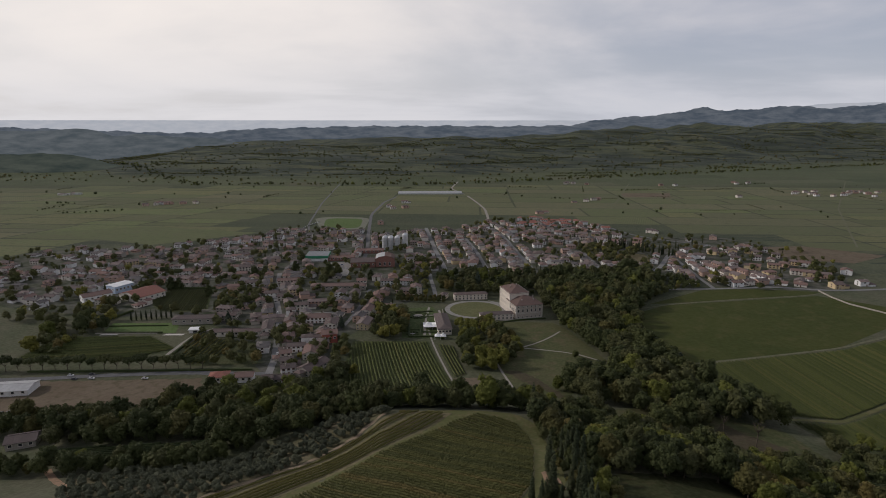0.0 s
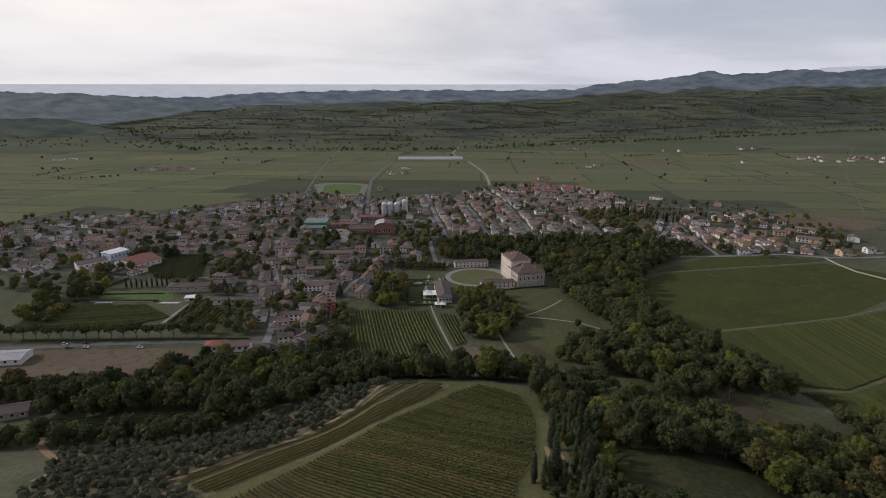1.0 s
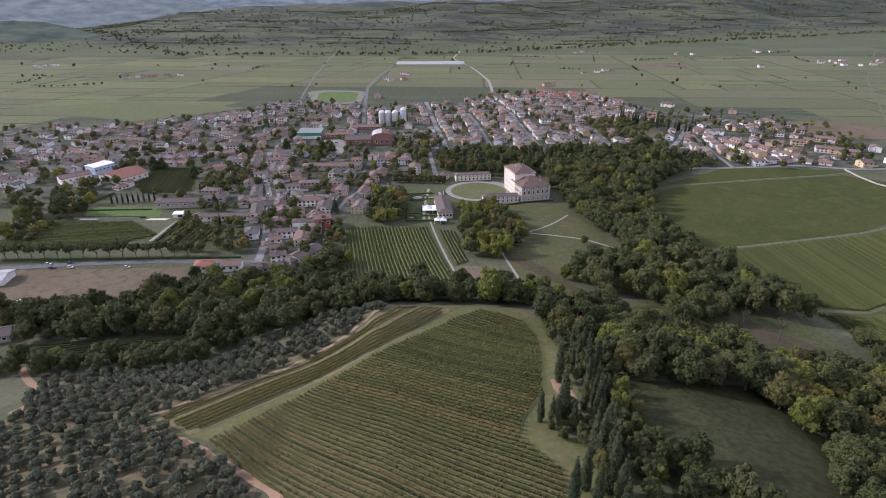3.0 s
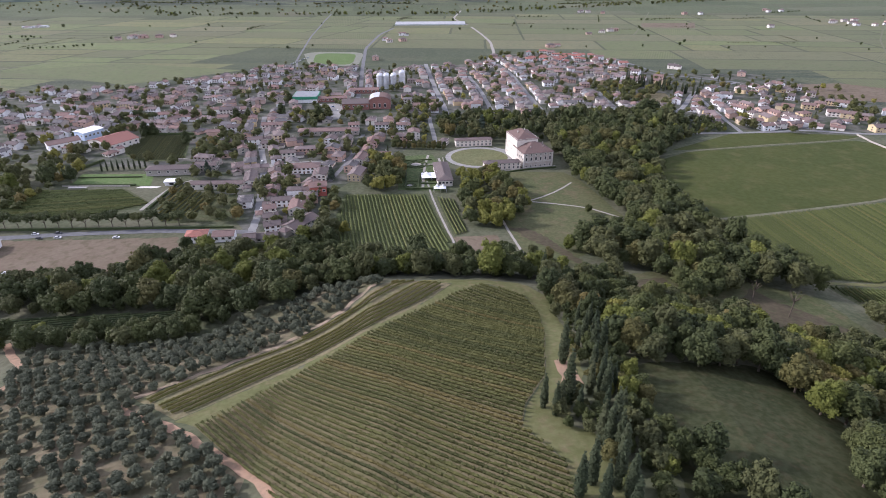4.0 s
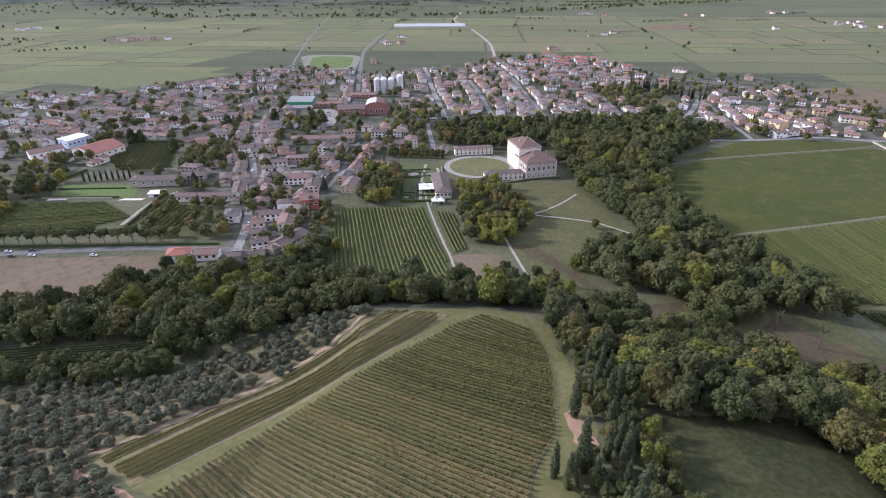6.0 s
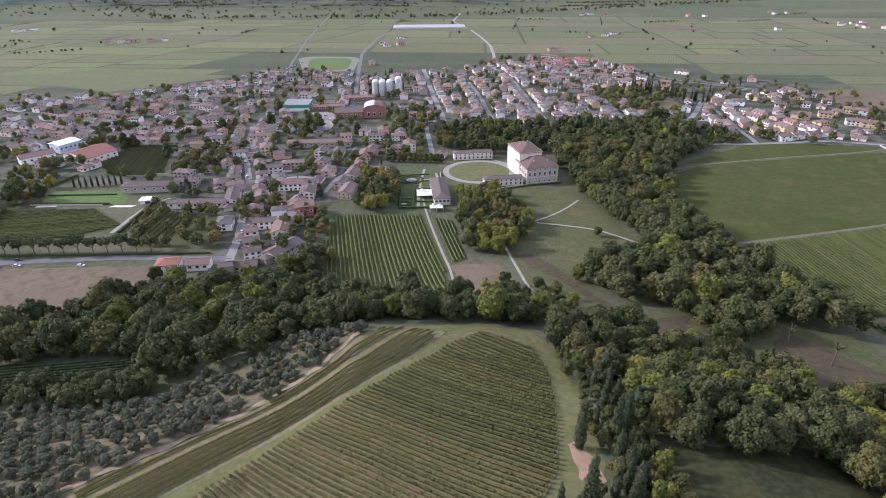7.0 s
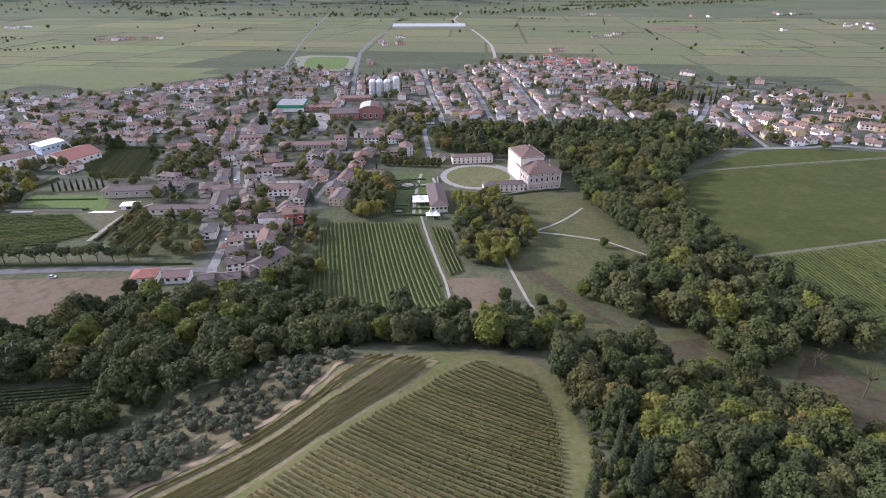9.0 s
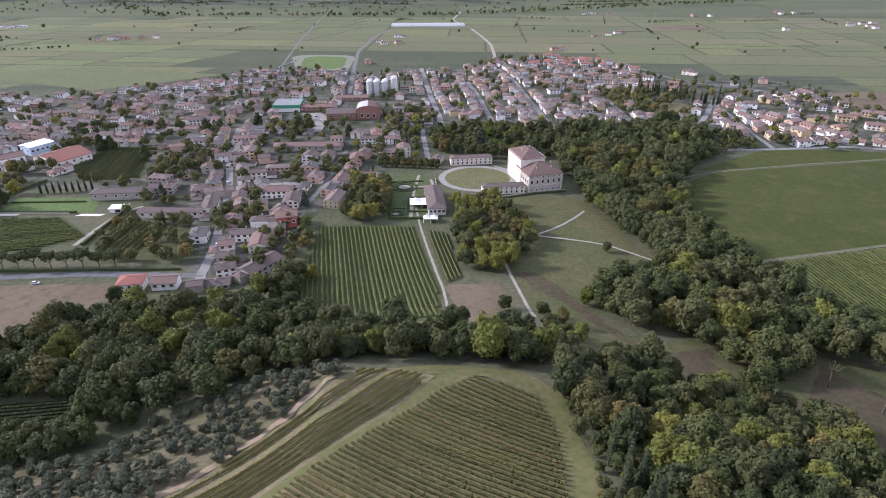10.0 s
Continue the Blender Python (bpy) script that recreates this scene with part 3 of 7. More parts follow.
sheet("hay_field", HAY, "hay_meadow", "broad smooth green hay meadow beside the wood")
sheet("hay_field_back", [(215, 582), (300, 640), (360, 640), (424, 628), (408, 616), (230, 583)], "hay_meadow", "narrow darker green meadow behind the field track")
RIGHT_VINES = [(188, 416), (333, 450), (420, 490), (430, 430), (330, 372), (247, 327), (216, 331), (200, 372)]
sheet("east_vineyard_ground", RIGHT_VINES, "vine_green", "green grass between long vine rows beside the meadow")
sheet("east_vineyard_low_ground", [(212, 324), (246, 323), (330, 366), (400, 340), (300, 270), (222, 290)], "vine_green", "grass under the lower vine rows")
WALLED = [(-318, 640), (-266, 640), (-240, 554), (-290, 554), (-320, 588)]
sheet("walled_vineyard_ground", [(-316, 638), (-268, 638), (-243, 556), (-290, 556), (-318, 588)], "vine_between", "green grass between rows of the walled vineyard")
sheet("west_vineyard_ground", [(-345, 482), (-262, 484), (-226, 452), (-255, 432), (-300, 424), (-350, 430)], "vine_green", "grass between low vine rows beside the road")
sheet("garden_plot", [(-222, 498), (-206, 478), (-165, 470), (-150, 420), (-200, 416), (-222, 448)], "vine_green", "overgrown orchard garden between the lanes", "garden")
sheet("villa_garden", [(-40, 480), (-2, 478), (-2, 520), (-14, 572), (-44, 566)], "garden_lawn", "clipped bright green formal garden lawns", "garden")
sheet("west_lawn", [(-318, 520), (-255, 520), (-246, 492), (-312, 491)], "bright_lawn", "bright green garden lawn by the pool", "lawn")
TOWN = [(-620, 842), (-551, 878), (-461, 870), (-402, 915), (-335, 988), (-274, 1060), (-230, 1052), (-150, 1048), (-120, 1010), (20, 1050), (84, 1140), (188, 1188), (279, 1075), (323, 974), (402, 962), (470, 960), (540, 860), (530, 740), (470, 650), (424, 634), (330, 640), (270, 720), (120, 716), (30, 735), (-20, 700), (-30, 610), (-90, 480), (-100, 410), (-138, 398), (-205, 500), (-245, 540), (-330, 540), (-430, 560), (-640, 640)]
sheet("town_ground", TOWN, "town_ground", "paved yards and small gardens of the town", "ground", 0.06, 20.0)
sheet("football_pitch", [(-264, 1171), (-256, 1187), (-241, 1196), (-172, 1190), (-157, 1178), (-152, 1156), (-148, 1064), (-153, 1050), (-163, 1043), (-212, 1044), (-226, 1053), (-237, 1076)], "pitch_edge", "pale running strip round the football pitch", "pitch", 0.12)
sheet("pitch_turf", [(-240, 1160), (-234, 1172), (-222, 1178), (-180, 1174), (-168, 1164), (-164, 1144), (-160, 1082), (-163, 1066), (-170, 1058), (-213, 1060), (-224, 1070), (-232, 1098)], "bright_lawn", "bright green football turf", "pitch", 0.25)
sheet("ploughed_field", [(498, 1640), (640, 1650), (600, 1540), (480, 1560)], "bare_soil", "reddish ploughed field out on the plain")
sheet("stubble_field", [(470, 880), (560, 890), (640, 820), (560, 770), (480, 800)], "bare_soil", "dry yellow-brown stubble field by the suburb")
sheet("dry_plot", [(264.2, 843.6), (291.7, 829.7), (286.7, 774.4), (268.9, 733.6), (243.7, 736.6), (242.1, 775.1)], "dry_grass", "dry yellow-brown plot beside the cypresses", "field", 0.14, ragged=1.0)
sheet("long_meadow", [(-720, 1010), (-470, 900), (-420, 930), (-330, 1010), (-560, 1080)], "plot_fresh", "lighter green field behind the old town")


def plain_plots():
    """The vineyards of the plain, plot beside plot, with ditches and tracks left between."""
    rng = random.Random(8)
    turn = Matrix.Rotation(radians(-5), 2)

    def split(x0, x1, y0, y1, depth):
        w, h = x1 - x0, y1 - y0
        if depth > 0 and (w > 330 or h > 125 or rng.random() < 0.35) and w > 110 and h > 60:
            f = rng.uniform(0.36, 0.64)
            if w > h * 2.0:
                yield from split(x0, x0 + w * f, y0, y1, depth - 1)
                yield from split(x0 + w * f, x1, y0, y1, depth - 1)
            else:
                yield from split(x0, x1, y0, y0 + h * f, depth - 1)
                yield from split(x0, x1, y0 + h * f, y1, depth - 1)
        else:
            yield x0, x1, y0, y1

    def place(x, y):
        q = turn @ Vector((x + 0.28 * (y - 1300) * (1 if x < -150 else -0.15), y - 1300))
        return q.x, q.y + 1300

    for x0, x1, y0, y1 in split(-1500, 1700, 760, 1880, 9):
        g = rng.uniform(1.6, 3.6)
        poly = [place(x0 + g, y0 + g), place(x1 - g, y0 + g), place(x1 - g, y1 - g), place(x0 + g, y1 - g)]
        spots = poly + [((poly[i][0] + poly[j][0]) / 2, (poly[i][1] + poly[j][1]) / 2) for i, j in ((0, 1), (1, 2), (2, 3), (3, 0), (0, 2))]
        if any(inside(x, y, TOWN) or inside(x, y, [(-280, 1040), (-130, 1040), (-145, 1200), (-280, 1200)]) or (y < 990 and -480 < x < 520) or (y < 800) for x, y in spots):
            continue
        if any(y > 1850 + (0.42 * x if x > 0 else 0) for x, y in poly):
            continue
        sheet("vineyard_plot", poly, rng.choice(PLOTS), rng.choice(("green vineyard plot out on the plain", "vineyard plot in rows out on the plain")), "vineyard", 0.1)


plain_plots()

# roads and paths
MAIN_STREET = [(-128, 382), (-134.6, 397), (-139.5, 431), (-149, 473), (-160, 522), (-173, 566), (-194, 628), (-212, 715), (-223, 782), (-236, 919), (-246, 1030)]
NORTH_STREET = [(-35, 1061), (-15, 859), (-3, 759), (0, 722)]
GARDEN_STREET = [(-21, 720), (-19, 690), (-15, 650), (-11, 606)]
MIDDLE_STREET = [(34, 955), (46, 858), (53, 758), (54, 728)]
EAST_STREET = [(85, 1058), (100, 976), (105, 875), (113, 749), (114, 730)]
OUTER_STREET = [(205, 838), (204, 761), (207, 709)]
PARK_ROAD = [(179, 690), (219, 697), (252, 713), (279, 733), (331, 836), (420, 900)]
SUBURB_ROAD = [(247, 640), (303, 640), (340, 643), (388, 655), (408, 641), (424, 632), (520, 640), (700, 690)]
SUBURB_LANE = [(345, 773), (360, 732), (374, 684), (388, 655)]
SUBURB_BACK = [(331, 836), (322, 760), (313, 684), (310, 642)]
ribbon("road_main", MAIN_STREET[:8], 5.6, "street", "pale grey asphalt village street")
ribbon("road_north", [(-246, 1034), (-262, 1100), (-301, 1421), (-326, 1724), (-335, 1880)], 3.8, "asphalt", "grey asphalt village street")
ribbon("road_west", [(-900, 350), (-300, 393), (-264, 398), (-227, 401), (-198, 403), (-134, 400)], 6.5, "asphalt", "grey asphalt road past the fallow field")
ribbon("road_pitch", [(-112, 740), (-120.6, 879), (-135, 1003), (-157, 1235), (-150, 1449), (-128, 1560)], 6.0, "asphalt", "grey road past the football pitch")
ribbon("road_bend", [(60, 1020), (69, 1085), (89, 1168), (92, 1318), (82, 1428), (62, 1589), (20, 1760), (46, 1960)], 5.5, "gravel", "pale winding road across the plain")
for line, width in ((NORTH_STREET, 6.4), (GARDEN_STREET, 4.6), (MIDDLE_STREET, 5.6), (EAST_STREET, 6.4), (OUTER_STREET, 6.0), (PARK_ROAD, 6.0), (SUBURB_ROAD, 5.6), (SUBURB_LANE, 4.6), (SUBURB_BACK, 4.6)):
    ribbon("street", line, width, "street", "pale grey asphalt residential street")
ribbon("road_east", [(296, 1100), (308, 1060), (322, 990), (354, 943), (420, 900)], 5.5, "asphalt", "grey road out of the suburb")
ribbon("dirt_track", [(-112, 186), (-98, 178), (-85, 171), (-72, 162), (-54, 149), (-40, 134), (-34, 118)], 3.0, "dirt_track", "red earth farm track round the vineyard", "track", 0.22, 0.25)
ribbon("dirt_track_low", [(-210, 262), (-195, 246), (-179, 232), (-166, 218), (-172, 206)], 3.5, "dirt_track", "red earth bend of the farm track", "track", 0.2)
ribbon("dirt_edge", [(-108, 191), (-83, 211), (-66, 231), (-50, 251), (-34, 270)], 2.5, "dry_soil", "worn pale soil strip beside the olives", "track", 0.2, 0.5)
ribbon("field_path", [(-17, 500), (-13, 470), (3, 381), (6, 352)], 1.5, "gravel", "straight pale gravel path between vineyards", "path")
ribbon("park_path", [(103, 496), (96, 484), (86, 473), (75, 463), (63, 455), (52, 450)], 1.8, "gravel", "pale curving gravel path on the lawn", "path", 0.24)
ribbon("park_path_south", [(63, 455), (83, 452), (104, 444), (118, 430), (130, 418)], 1.8, "gravel", "pale gravel path across the lawn", "path", 0.26)
ribbon("park_path_low", [(38, 425), (40, 410), (47, 345)], 1.8, "gravel", "pale gravel path down the lawn", "path", 0.24)
ribbon("field_track", [(176, 414), (188, 418), (260, 436), (333, 455), (430, 500)], 2.6, "grass_track", "pale grassy track between meadow and vineyard", "track")
ribbon("field_track_back", [(190, 560), (217, 575), (300, 596), (405, 614), (424, 622)], 2.0, "grass_track", "thin pale track behind the meadow", "track")
ribbon("east_lane", [(200, 326), (247, 325), (330, 369), (430, 425)], 3.2, "meadow", "grass lane between vine blocks", "track")
ribbon("village_lane", [(-99, 500), (-90, 560), (-88, 640)], 4.0, "asphalt", "narrow grey village lane", "road")
ribbon("village_square", [(-160, 540), (-140, 548), (-100, 556), (-60, 552)], 8.0, "pale_paving", "pale paved square among the houses", "road")
ribbon("hedge_lane", [(-230, 440), (-228, 500), (-216, 504)], 3.0, "gravel", "pale lane along a garden hedge", "path")
for pts in ([(-1200, 1480), (-756, 1270), (-640, 1200)], [(-760, 1000), (-600, 1180), (-520, 1700)], [(280, 1250), (420, 1420), (600, 1900)], [(640, 880), (900, 1320), (1345, 1960)]):
    ribbon("farm_track", pts, 3.0, "grass_track", "thin pale farm track over the plain", "track")

# ---------------------------------------------------------------- vines
def vine_row(line, step, width, height, mat, leafy, seed, label, group):
    """One trellised row: a ragged hedge of leaves that follows the land."""
    rng = np.random.RandomState(seed)
    line = np.asarray(line, float)
    seg = np.r_[0, np.cumsum(np.linalg.norm(np.diff(line, axis=0), axis=1))]
    n = max(3, int(seg[-1] / step))
    s = np.linspace(0, seg[-1], n + 1)
    x, y = np.interp(s, seg, line[:, 0]), np.interp(s, seg, line[:, 1])
    t = np.stack([np.gradient(x), np.gradient(y)], 1)
    t /= np.maximum(np.linalg.norm(t, axis=1, keepdims=True), 1e-6)
    side = np.stack([-t[:, 1], t[:, 0]], 1)
    z = land(x, y)
    k = n + 1
    thin = np.where(rng.rand(k) < 0.13, 0.45, 1.0)
    wl, wr = (width * (0.62 + 0.5 * rng.rand(k)) * thin for _ in range(2))
    top = height * (0.84 + 0.26 * rng.rand(k)) * (0.55 + 0.45 * thin)
    sway = (rng.rand(k) - 0.5) * 0.15
    prof = [(-0.6 * wl, 0.30 + 0 * z), (-wl, 0.62 * top), (sway, top), (wr, 0.66 * top), (0.6 * wr, 0.30 + 0 * z)]
    verts = np.concatenate([np.stack([x + side[:, 0] * o, y + side[:, 1] * o, z + h], 1) for o, h in prof])
    faces = []
    for j in range(4):
        a = j * k + np.arange(n)
        faces.append(np.stack([a, a + 1, a + 1 + k, a + k], 1))
    faces = np.concatenate(faces)
    m = int(n * leafy)
    if m:
        i = rng.randint(0, k, m)
        o = (rng.rand(m) - 0.5) * width * 2.3
        h = (0.45 + 0.65 * rng.rand(m)) * height
        c = np.stack([x[i] + side[i, 0] * o + (rng.rand(m) - 0.5) * step, y[i] + side[i, 1] * o, z[i] + h], 1)
        u, v = rng.randn(m, 3), rng.randn(m, 3)
        u /= np.linalg.norm(u, axis=1, keepdims=True)
        v -= u * (u * v).sum(1, keepdims=True)
        v /= np.linalg.norm(v, axis=1, keepdims=True)
        r = (0.10 + 0.16 * rng.rand(m))[:, None] * (1 if step < 1 else 2)
        quads = np.stack([c - u * r, c + v * r, c + u * r, c - v * r], 1).reshape(-1, 3)
        q = len(verts) + np.arange(m * 4).reshape(-1, 4)
        verts, faces = np.concatenate([verts, quads]), np.concatenate([faces, q])
    me = bpy.data.meshes.new("grapevine")
    me.from_pydata(verts.tolist(), [], faces.tolist())
    me.materials.append(MATS[mat])
    ob = tagged(new("grapevine", me), label, "vine", group)
    return ob


def clipped(line, poly):
    """The stretches of a line that lie inside a polygon."""
    runs, cur = [], []
    for p in line:
        if inside(p[0], p[1], poly):
            cur.append(p)
        elif cur:
            runs.append(cur)
            cur = []
    if cur:
        runs.append(cur)
    return [r for r in runs if len(r) > 3]


def straight_rows(poly, direction, spacing, step, width, height, mat, leafy, seed, label, group, skip=()):
    dx, dy = direction
    k = math.hypot(dx, dy)
    dx, dy = dx / k, dy / k
    offs = [-dy * x + dx * y for x, y in poly]
    runs = [dx * x + dy * y for x, y in poly]
    lo = min(offs) + spacing * 0.5
    i = 0
    while lo + i * spacing < max(offs):
        o = lo + i * spacing
        line = [(dx * s - dy * o, dy * s + dx * o) for s in np.arange(min(runs), max(runs), 1.0)]
        for r in clipped(line, poly) if i not in skip else ():
            vine_row(r, step, width, height, mat, leafy, seed * 1000 + i, label, group)
        i += 1


def knoll_rows():
    """Rows that swing round the knoll, steeper towards the olive slope."""
    bend = lambda x: -(0.68 * x - 0.00175 * x * x)
    c, i = 60.0, 0
    while c < 330:
        line = [(x, c + bend(x)) for x in np.arange(-84, 40, 0.5)]
        for r in clipped(line, VINEYARD):
            vine_row(r, 0.5, 0.38, 1.45, "leaf_vine", 4.5, 5000 + i, "trellised vine row with yellowing autumn leaves on the knoll", "vine rows of the knoll")
        c += 2.4
        i += 1


knoll_rows()
inner = [(-105, 190), (-88, 178), (-52, 214), (-13, 256), (-1, 270), (-12, 276), (-24, 276), (-49, 247), (-82, 208)]
straight_rows(inner, (72, 76), 2.6, 0.5, 0.40, 1.15, "leaf_strip", 5.0, 6, "trellised vine row with yellow-green leaves beside the olives", "vine rows of the strip", (5,))
straight_rows([(-80, 469), (-18, 469), (0, 382), (1, 344), (-30, 334), (-60, 344), (-78, 358)], (9, -45), 2.7, 0.8, 0.80, 1.30, "leaf_vine_green", 6.0, 7, "green vine row in the vineyard by the village", "vine rows by the village")
straight_rows([(-8, 464), (5, 459), (13, 395), (5, 388)], (16, -89), 2.5, 0.8, 0.45, 1.5, "leaf_vine_green", 2.0, 8, "short green vine row beside the path", "vine rows by the path")
straight_rows(RIGHT_VINES, (3, -47), 2.5, 1.2, 0.45, 1.5, "leaf_vine_east", 1.5, 9, "long green vine row beside the hay meadow", "vine rows east")
straight_rows([(-315, 637), (-270, 637), (-246, 558), (-290, 558), (-316, 588)], (-12, 60), 2.4, 1.0, 0.45, 1.6, "leaf_pale", 1.5, 10, "dark green vine row in the walled vineyard", "vine rows of the walled vineyard")
# dark hedge leaves here put the wood's shade into the vine colour
straight_rows([(-225, 286), (-135, 283), (-133, 267), (-214, 267)], (68, 3), 2.4, 0.8, 0.45, 1.3, "leaf_hedge", 2.0, 11, "green vine row below the wood, toned dark for shade", "vine rows below the wood")
straight_rows([(-343, 480), (-264, 482), (-230, 453), (-256, 434), (-300, 427), (-346, 432)], (31, 6), 2.6, 0.9, 0.75, 1.5, "leaf_vine_green", 5.0, 12, "low green vine row beside the road", "vine rows west")
straight_rows([(-221, 492), (-206, 480), (-180, 470), (-186, 424), (-206, 418), (-220, 446)], (3, 59), 4.2, 0.9, 0.6, 1.5, "leaf_strip", 4.0, 14, "loose vine row turning yellow in the orchard garden", "vine rows of the garden")
straight_rows([(214, 321), (245, 320), (330, 362), (396, 338), (300, 275), (226, 292)], (3, -47), 2.5, 1.2, 0.45, 1.5, "leaf_vine_east", 1.5, 13, "green vine row of the lower east block", "vine rows low east")

# ---------------------------------------------------------------- trees
ICO = {}


def ico(level):
    if level not in ICO:
        bm = bmesh.new()
        bmesh.ops.create_icosphere(bm, subdivisions=level, radius=1)
        bm.verts.ensure_lookup_table()
        ICO[level] = (np.array([v.co[:] for v in bm.verts]), np.array([[v.index for v in f.verts] for f in bm.faces]))
        bm.free()
    return ICO[level]


def clumped(lobes, seed, n, r):
    """Small clumps of leaf set over the outside of the boughs."""
    rng = np.random.RandomState(seed)
    tries = n * 4
    pick = rng.choice(len(lobes), tries, p=lobes[:, 3] ** 2 / (lobes[:, 3] ** 2).sum())
    d = rng.randn(tries, 3)
    d[:, 2] += 0.30
    d /= np.linalg.norm(d, axis=1, keepdims=True)
    pos = lobes[pick, :3] + d * (lobes[pick, 3] * (0.84 + 0.16 * rng.rand(tries)))[:, None]
    gap = np.linalg.norm(pos[:, None, :] - lobes[None, :, :3], axis=2) / lobes[None, :, 3]
    gap[np.arange(tries), pick] = 9
    ok = np.where(gap.min(1) > 0.82)[0][:n]
    return np.concatenate([pos[ok], r * (0.65 + 0.7 * rng.rand(len(ok), 1))], 1)


def leaf_cloud(name, seed, lobes, leaves, size, mat, core=0.90, droop=0.25, deep=0.32, level=1, clumps=None):
    """A crown: a ragged core of boughs given as (x, y, z, r), clumps over it, all hidden in a coat of leaf sprays."""
    rng = np.random.RandomState(seed)
    iv, jf = ico(level)
    lobes = np.asarray(lobes, float)
    if clumps:
        lobes = np.concatenate([lobes, clumped(lobes, seed + 7, *clumps)])
    verts, faces, count = [], [], 0
    for c in lobes:
        d = iv * (c[3] * core) * (0.82 + 0.28 * rng.rand(len(iv), 1))
        verts.append(d * (1, 1, 0.9) + c[:3])
        faces += (jf + count).tolist()
        count += len(iv)
    tries = leaves * 3
    pick = rng.choice(len(lobes), tries, p=lobes[:, 3] ** 2 / (lobes[:, 3] ** 2).sum())
    d = rng.randn(tries, 3)
    d[:, 2] += 0.35
    d /= np.linalg.norm(d, axis=1, keepdims=True)
    pos = lobes[pick, :3] + d * (lobes[pick, 3] * (0.86 + deep * rng.rand(tries) ** 1.6))[:, None]
    gap = np.linalg.norm(pos[:, None, :] - lobes[None, :, :3], axis=2) / lobes[None, :, 3]
    gap[np.arange(tries), pick] = 9
    ok = np.where(gap.min(1) > 0.84)[0][:leaves]
    pos, nor = pos[ok], d[ok] + rng.randn(len(ok), 3) * 0.42
    nor[:, 2] += droop
    nor /= np.linalg.norm(nor, axis=1, keepdims=True)
    u = np.cross(nor, rng.randn(len(ok), 3))
    u /= np.linalg.norm(u, axis=1, keepdims=True)
    v = np.cross(nor, u)
    r = (size * (0.5 + 0.9 * rng.rand(len(ok))))[:, None]
    sprays = np.stack([pos - u * r, pos + u * r * 0.8 + nor * r * 0.25, pos + v * r * 1.3 - nor * r * 0.2], 1).reshape(-1, 3)
    verts.append(sprays)
    faces += (count + np.arange(len(sprays)).reshape(-1, 3)).tolist()
    return make_mesh(name, np.concatenate(verts).tolist(), faces, [mat])


def round_lobes(seed, rx, rz, n, lift, bough=0.26):
    """Boughs of a broad, uneven dome."""
    rng = np.random.RandomState(seed)
    out = [(0, 0, lift, rx * 0.76), (rx * 0.15 * rng.randn(), rx * 0.15 * rng.randn(), lift + rz * 0.28, rx * 0.60)]
    for i in range(n):
        a = 2.4 * i + rng.rand() * 1.1
        h = -0.55 + 1.5 * (i + 0.5) / n + (rng.rand() - 0.5) * 0.35
        q = math.sqrt(max(0.05, 1 - min(1, abs(h)) ** 2)) * (0.46 + 0.32 * rng.rand())
        out.append((rx * q * math.cos(a), rx * q * math.sin(a), lift + rz * h * 0.72, rx * (bough + 0.20 * rng.rand() ** 1.5)))
    return out


# bark and boughs
def trunk_mesh(name, h, r, seed, limbs=4, reach=2.0):
    """A tapered trunk that forks into limbs."""
    rng = np.random.RandomState(seed)
    verts, faces = [], []

    def tube(a, b, ra, rb):
        a, b = np.array(a, float), np.array(b, float)
        w = b - a
        u = np.cross(w, (0.3, 1, 0.2))
        u /= np.linalg.norm(u)
        v = np.cross(w, u)
        v /= np.linalg.norm(v)
        k = len(verts)
        for p, q in ((a, ra), (b, rb)):
            for i in range(6):
                verts.append(p + q * (u * math.cos(i * math.pi / 3) + v * math.sin(i * math.pi / 3)))
        for i in range(6):
            faces.append((k + i, k + (i + 1) % 6, k + 6 + (i + 1) % 6, k + 6 + i))

    tube((0, 0, -0.6), (0, 0, 0.5), r * 1.5, r)
    tube((0, 0, 0.5), (0.1 * h * (rng.rand() - 0.5), 0.1 * h * (rng.rand() - 0.5), h), r, r * 0.7)
    for i in range(limbs):
        a = 6.28 * i / limbs + rng.rand()
        tube((0, 0, h * 0.85), (reach * math.cos(a), reach * math.sin(a), h + reach * (0.7 + 0.6 * rng.rand())), r * 0.55, r * 0.15)
    return make_mesh(name, [tuple(v) for v in verts], faces, ["bark"])


BROAD, MID, SMALL, TINY = {}, {}, {}, {}
TONES = ("leaf_green", "leaf_dark", "leaf_pale", "leaf_lime", "leaf_autumn")
for t, tone in enumerate(TONES):
    BROAD[tone] = [leaf_cloud("crown", 10 + i + 9 * t, round_lobes(30 + i + 5 * t, 4.5, 4.9 + 0.7 * (i % 3), 12, 6.0, 0.32), 1850, 0.38, tone, clumps=(38, 0.95)) for i in range(3 if t < 3 else 2)]
    MID[tone] = [leaf_cloud("crown", 50 + i + 9 * t, round_lobes(70 + i + 5 * t, 4.5, 4.8 + 0.8 * i, 9, 6.0, 0.34), 880, 0.50, tone, clumps=(18, 1.1)) for i in range(3)]
    SMALL[tone] = [leaf_cloud("crown", 250 + i + 9 * t, round_lobes(270 + i + 5 * t, 4.3, 5.0, 7, 5.6, 0.34), 200, 0.90, tone, clumps=(5, 1.6)) for i in range(2)]
    TINY[tone] = [leaf_cloud("crown", 350 + i + 9 * t, round_lobes(370 + i, 4.3, 4.6, 2, 5.0), 50, 1.2, tone) for i in range(2)]
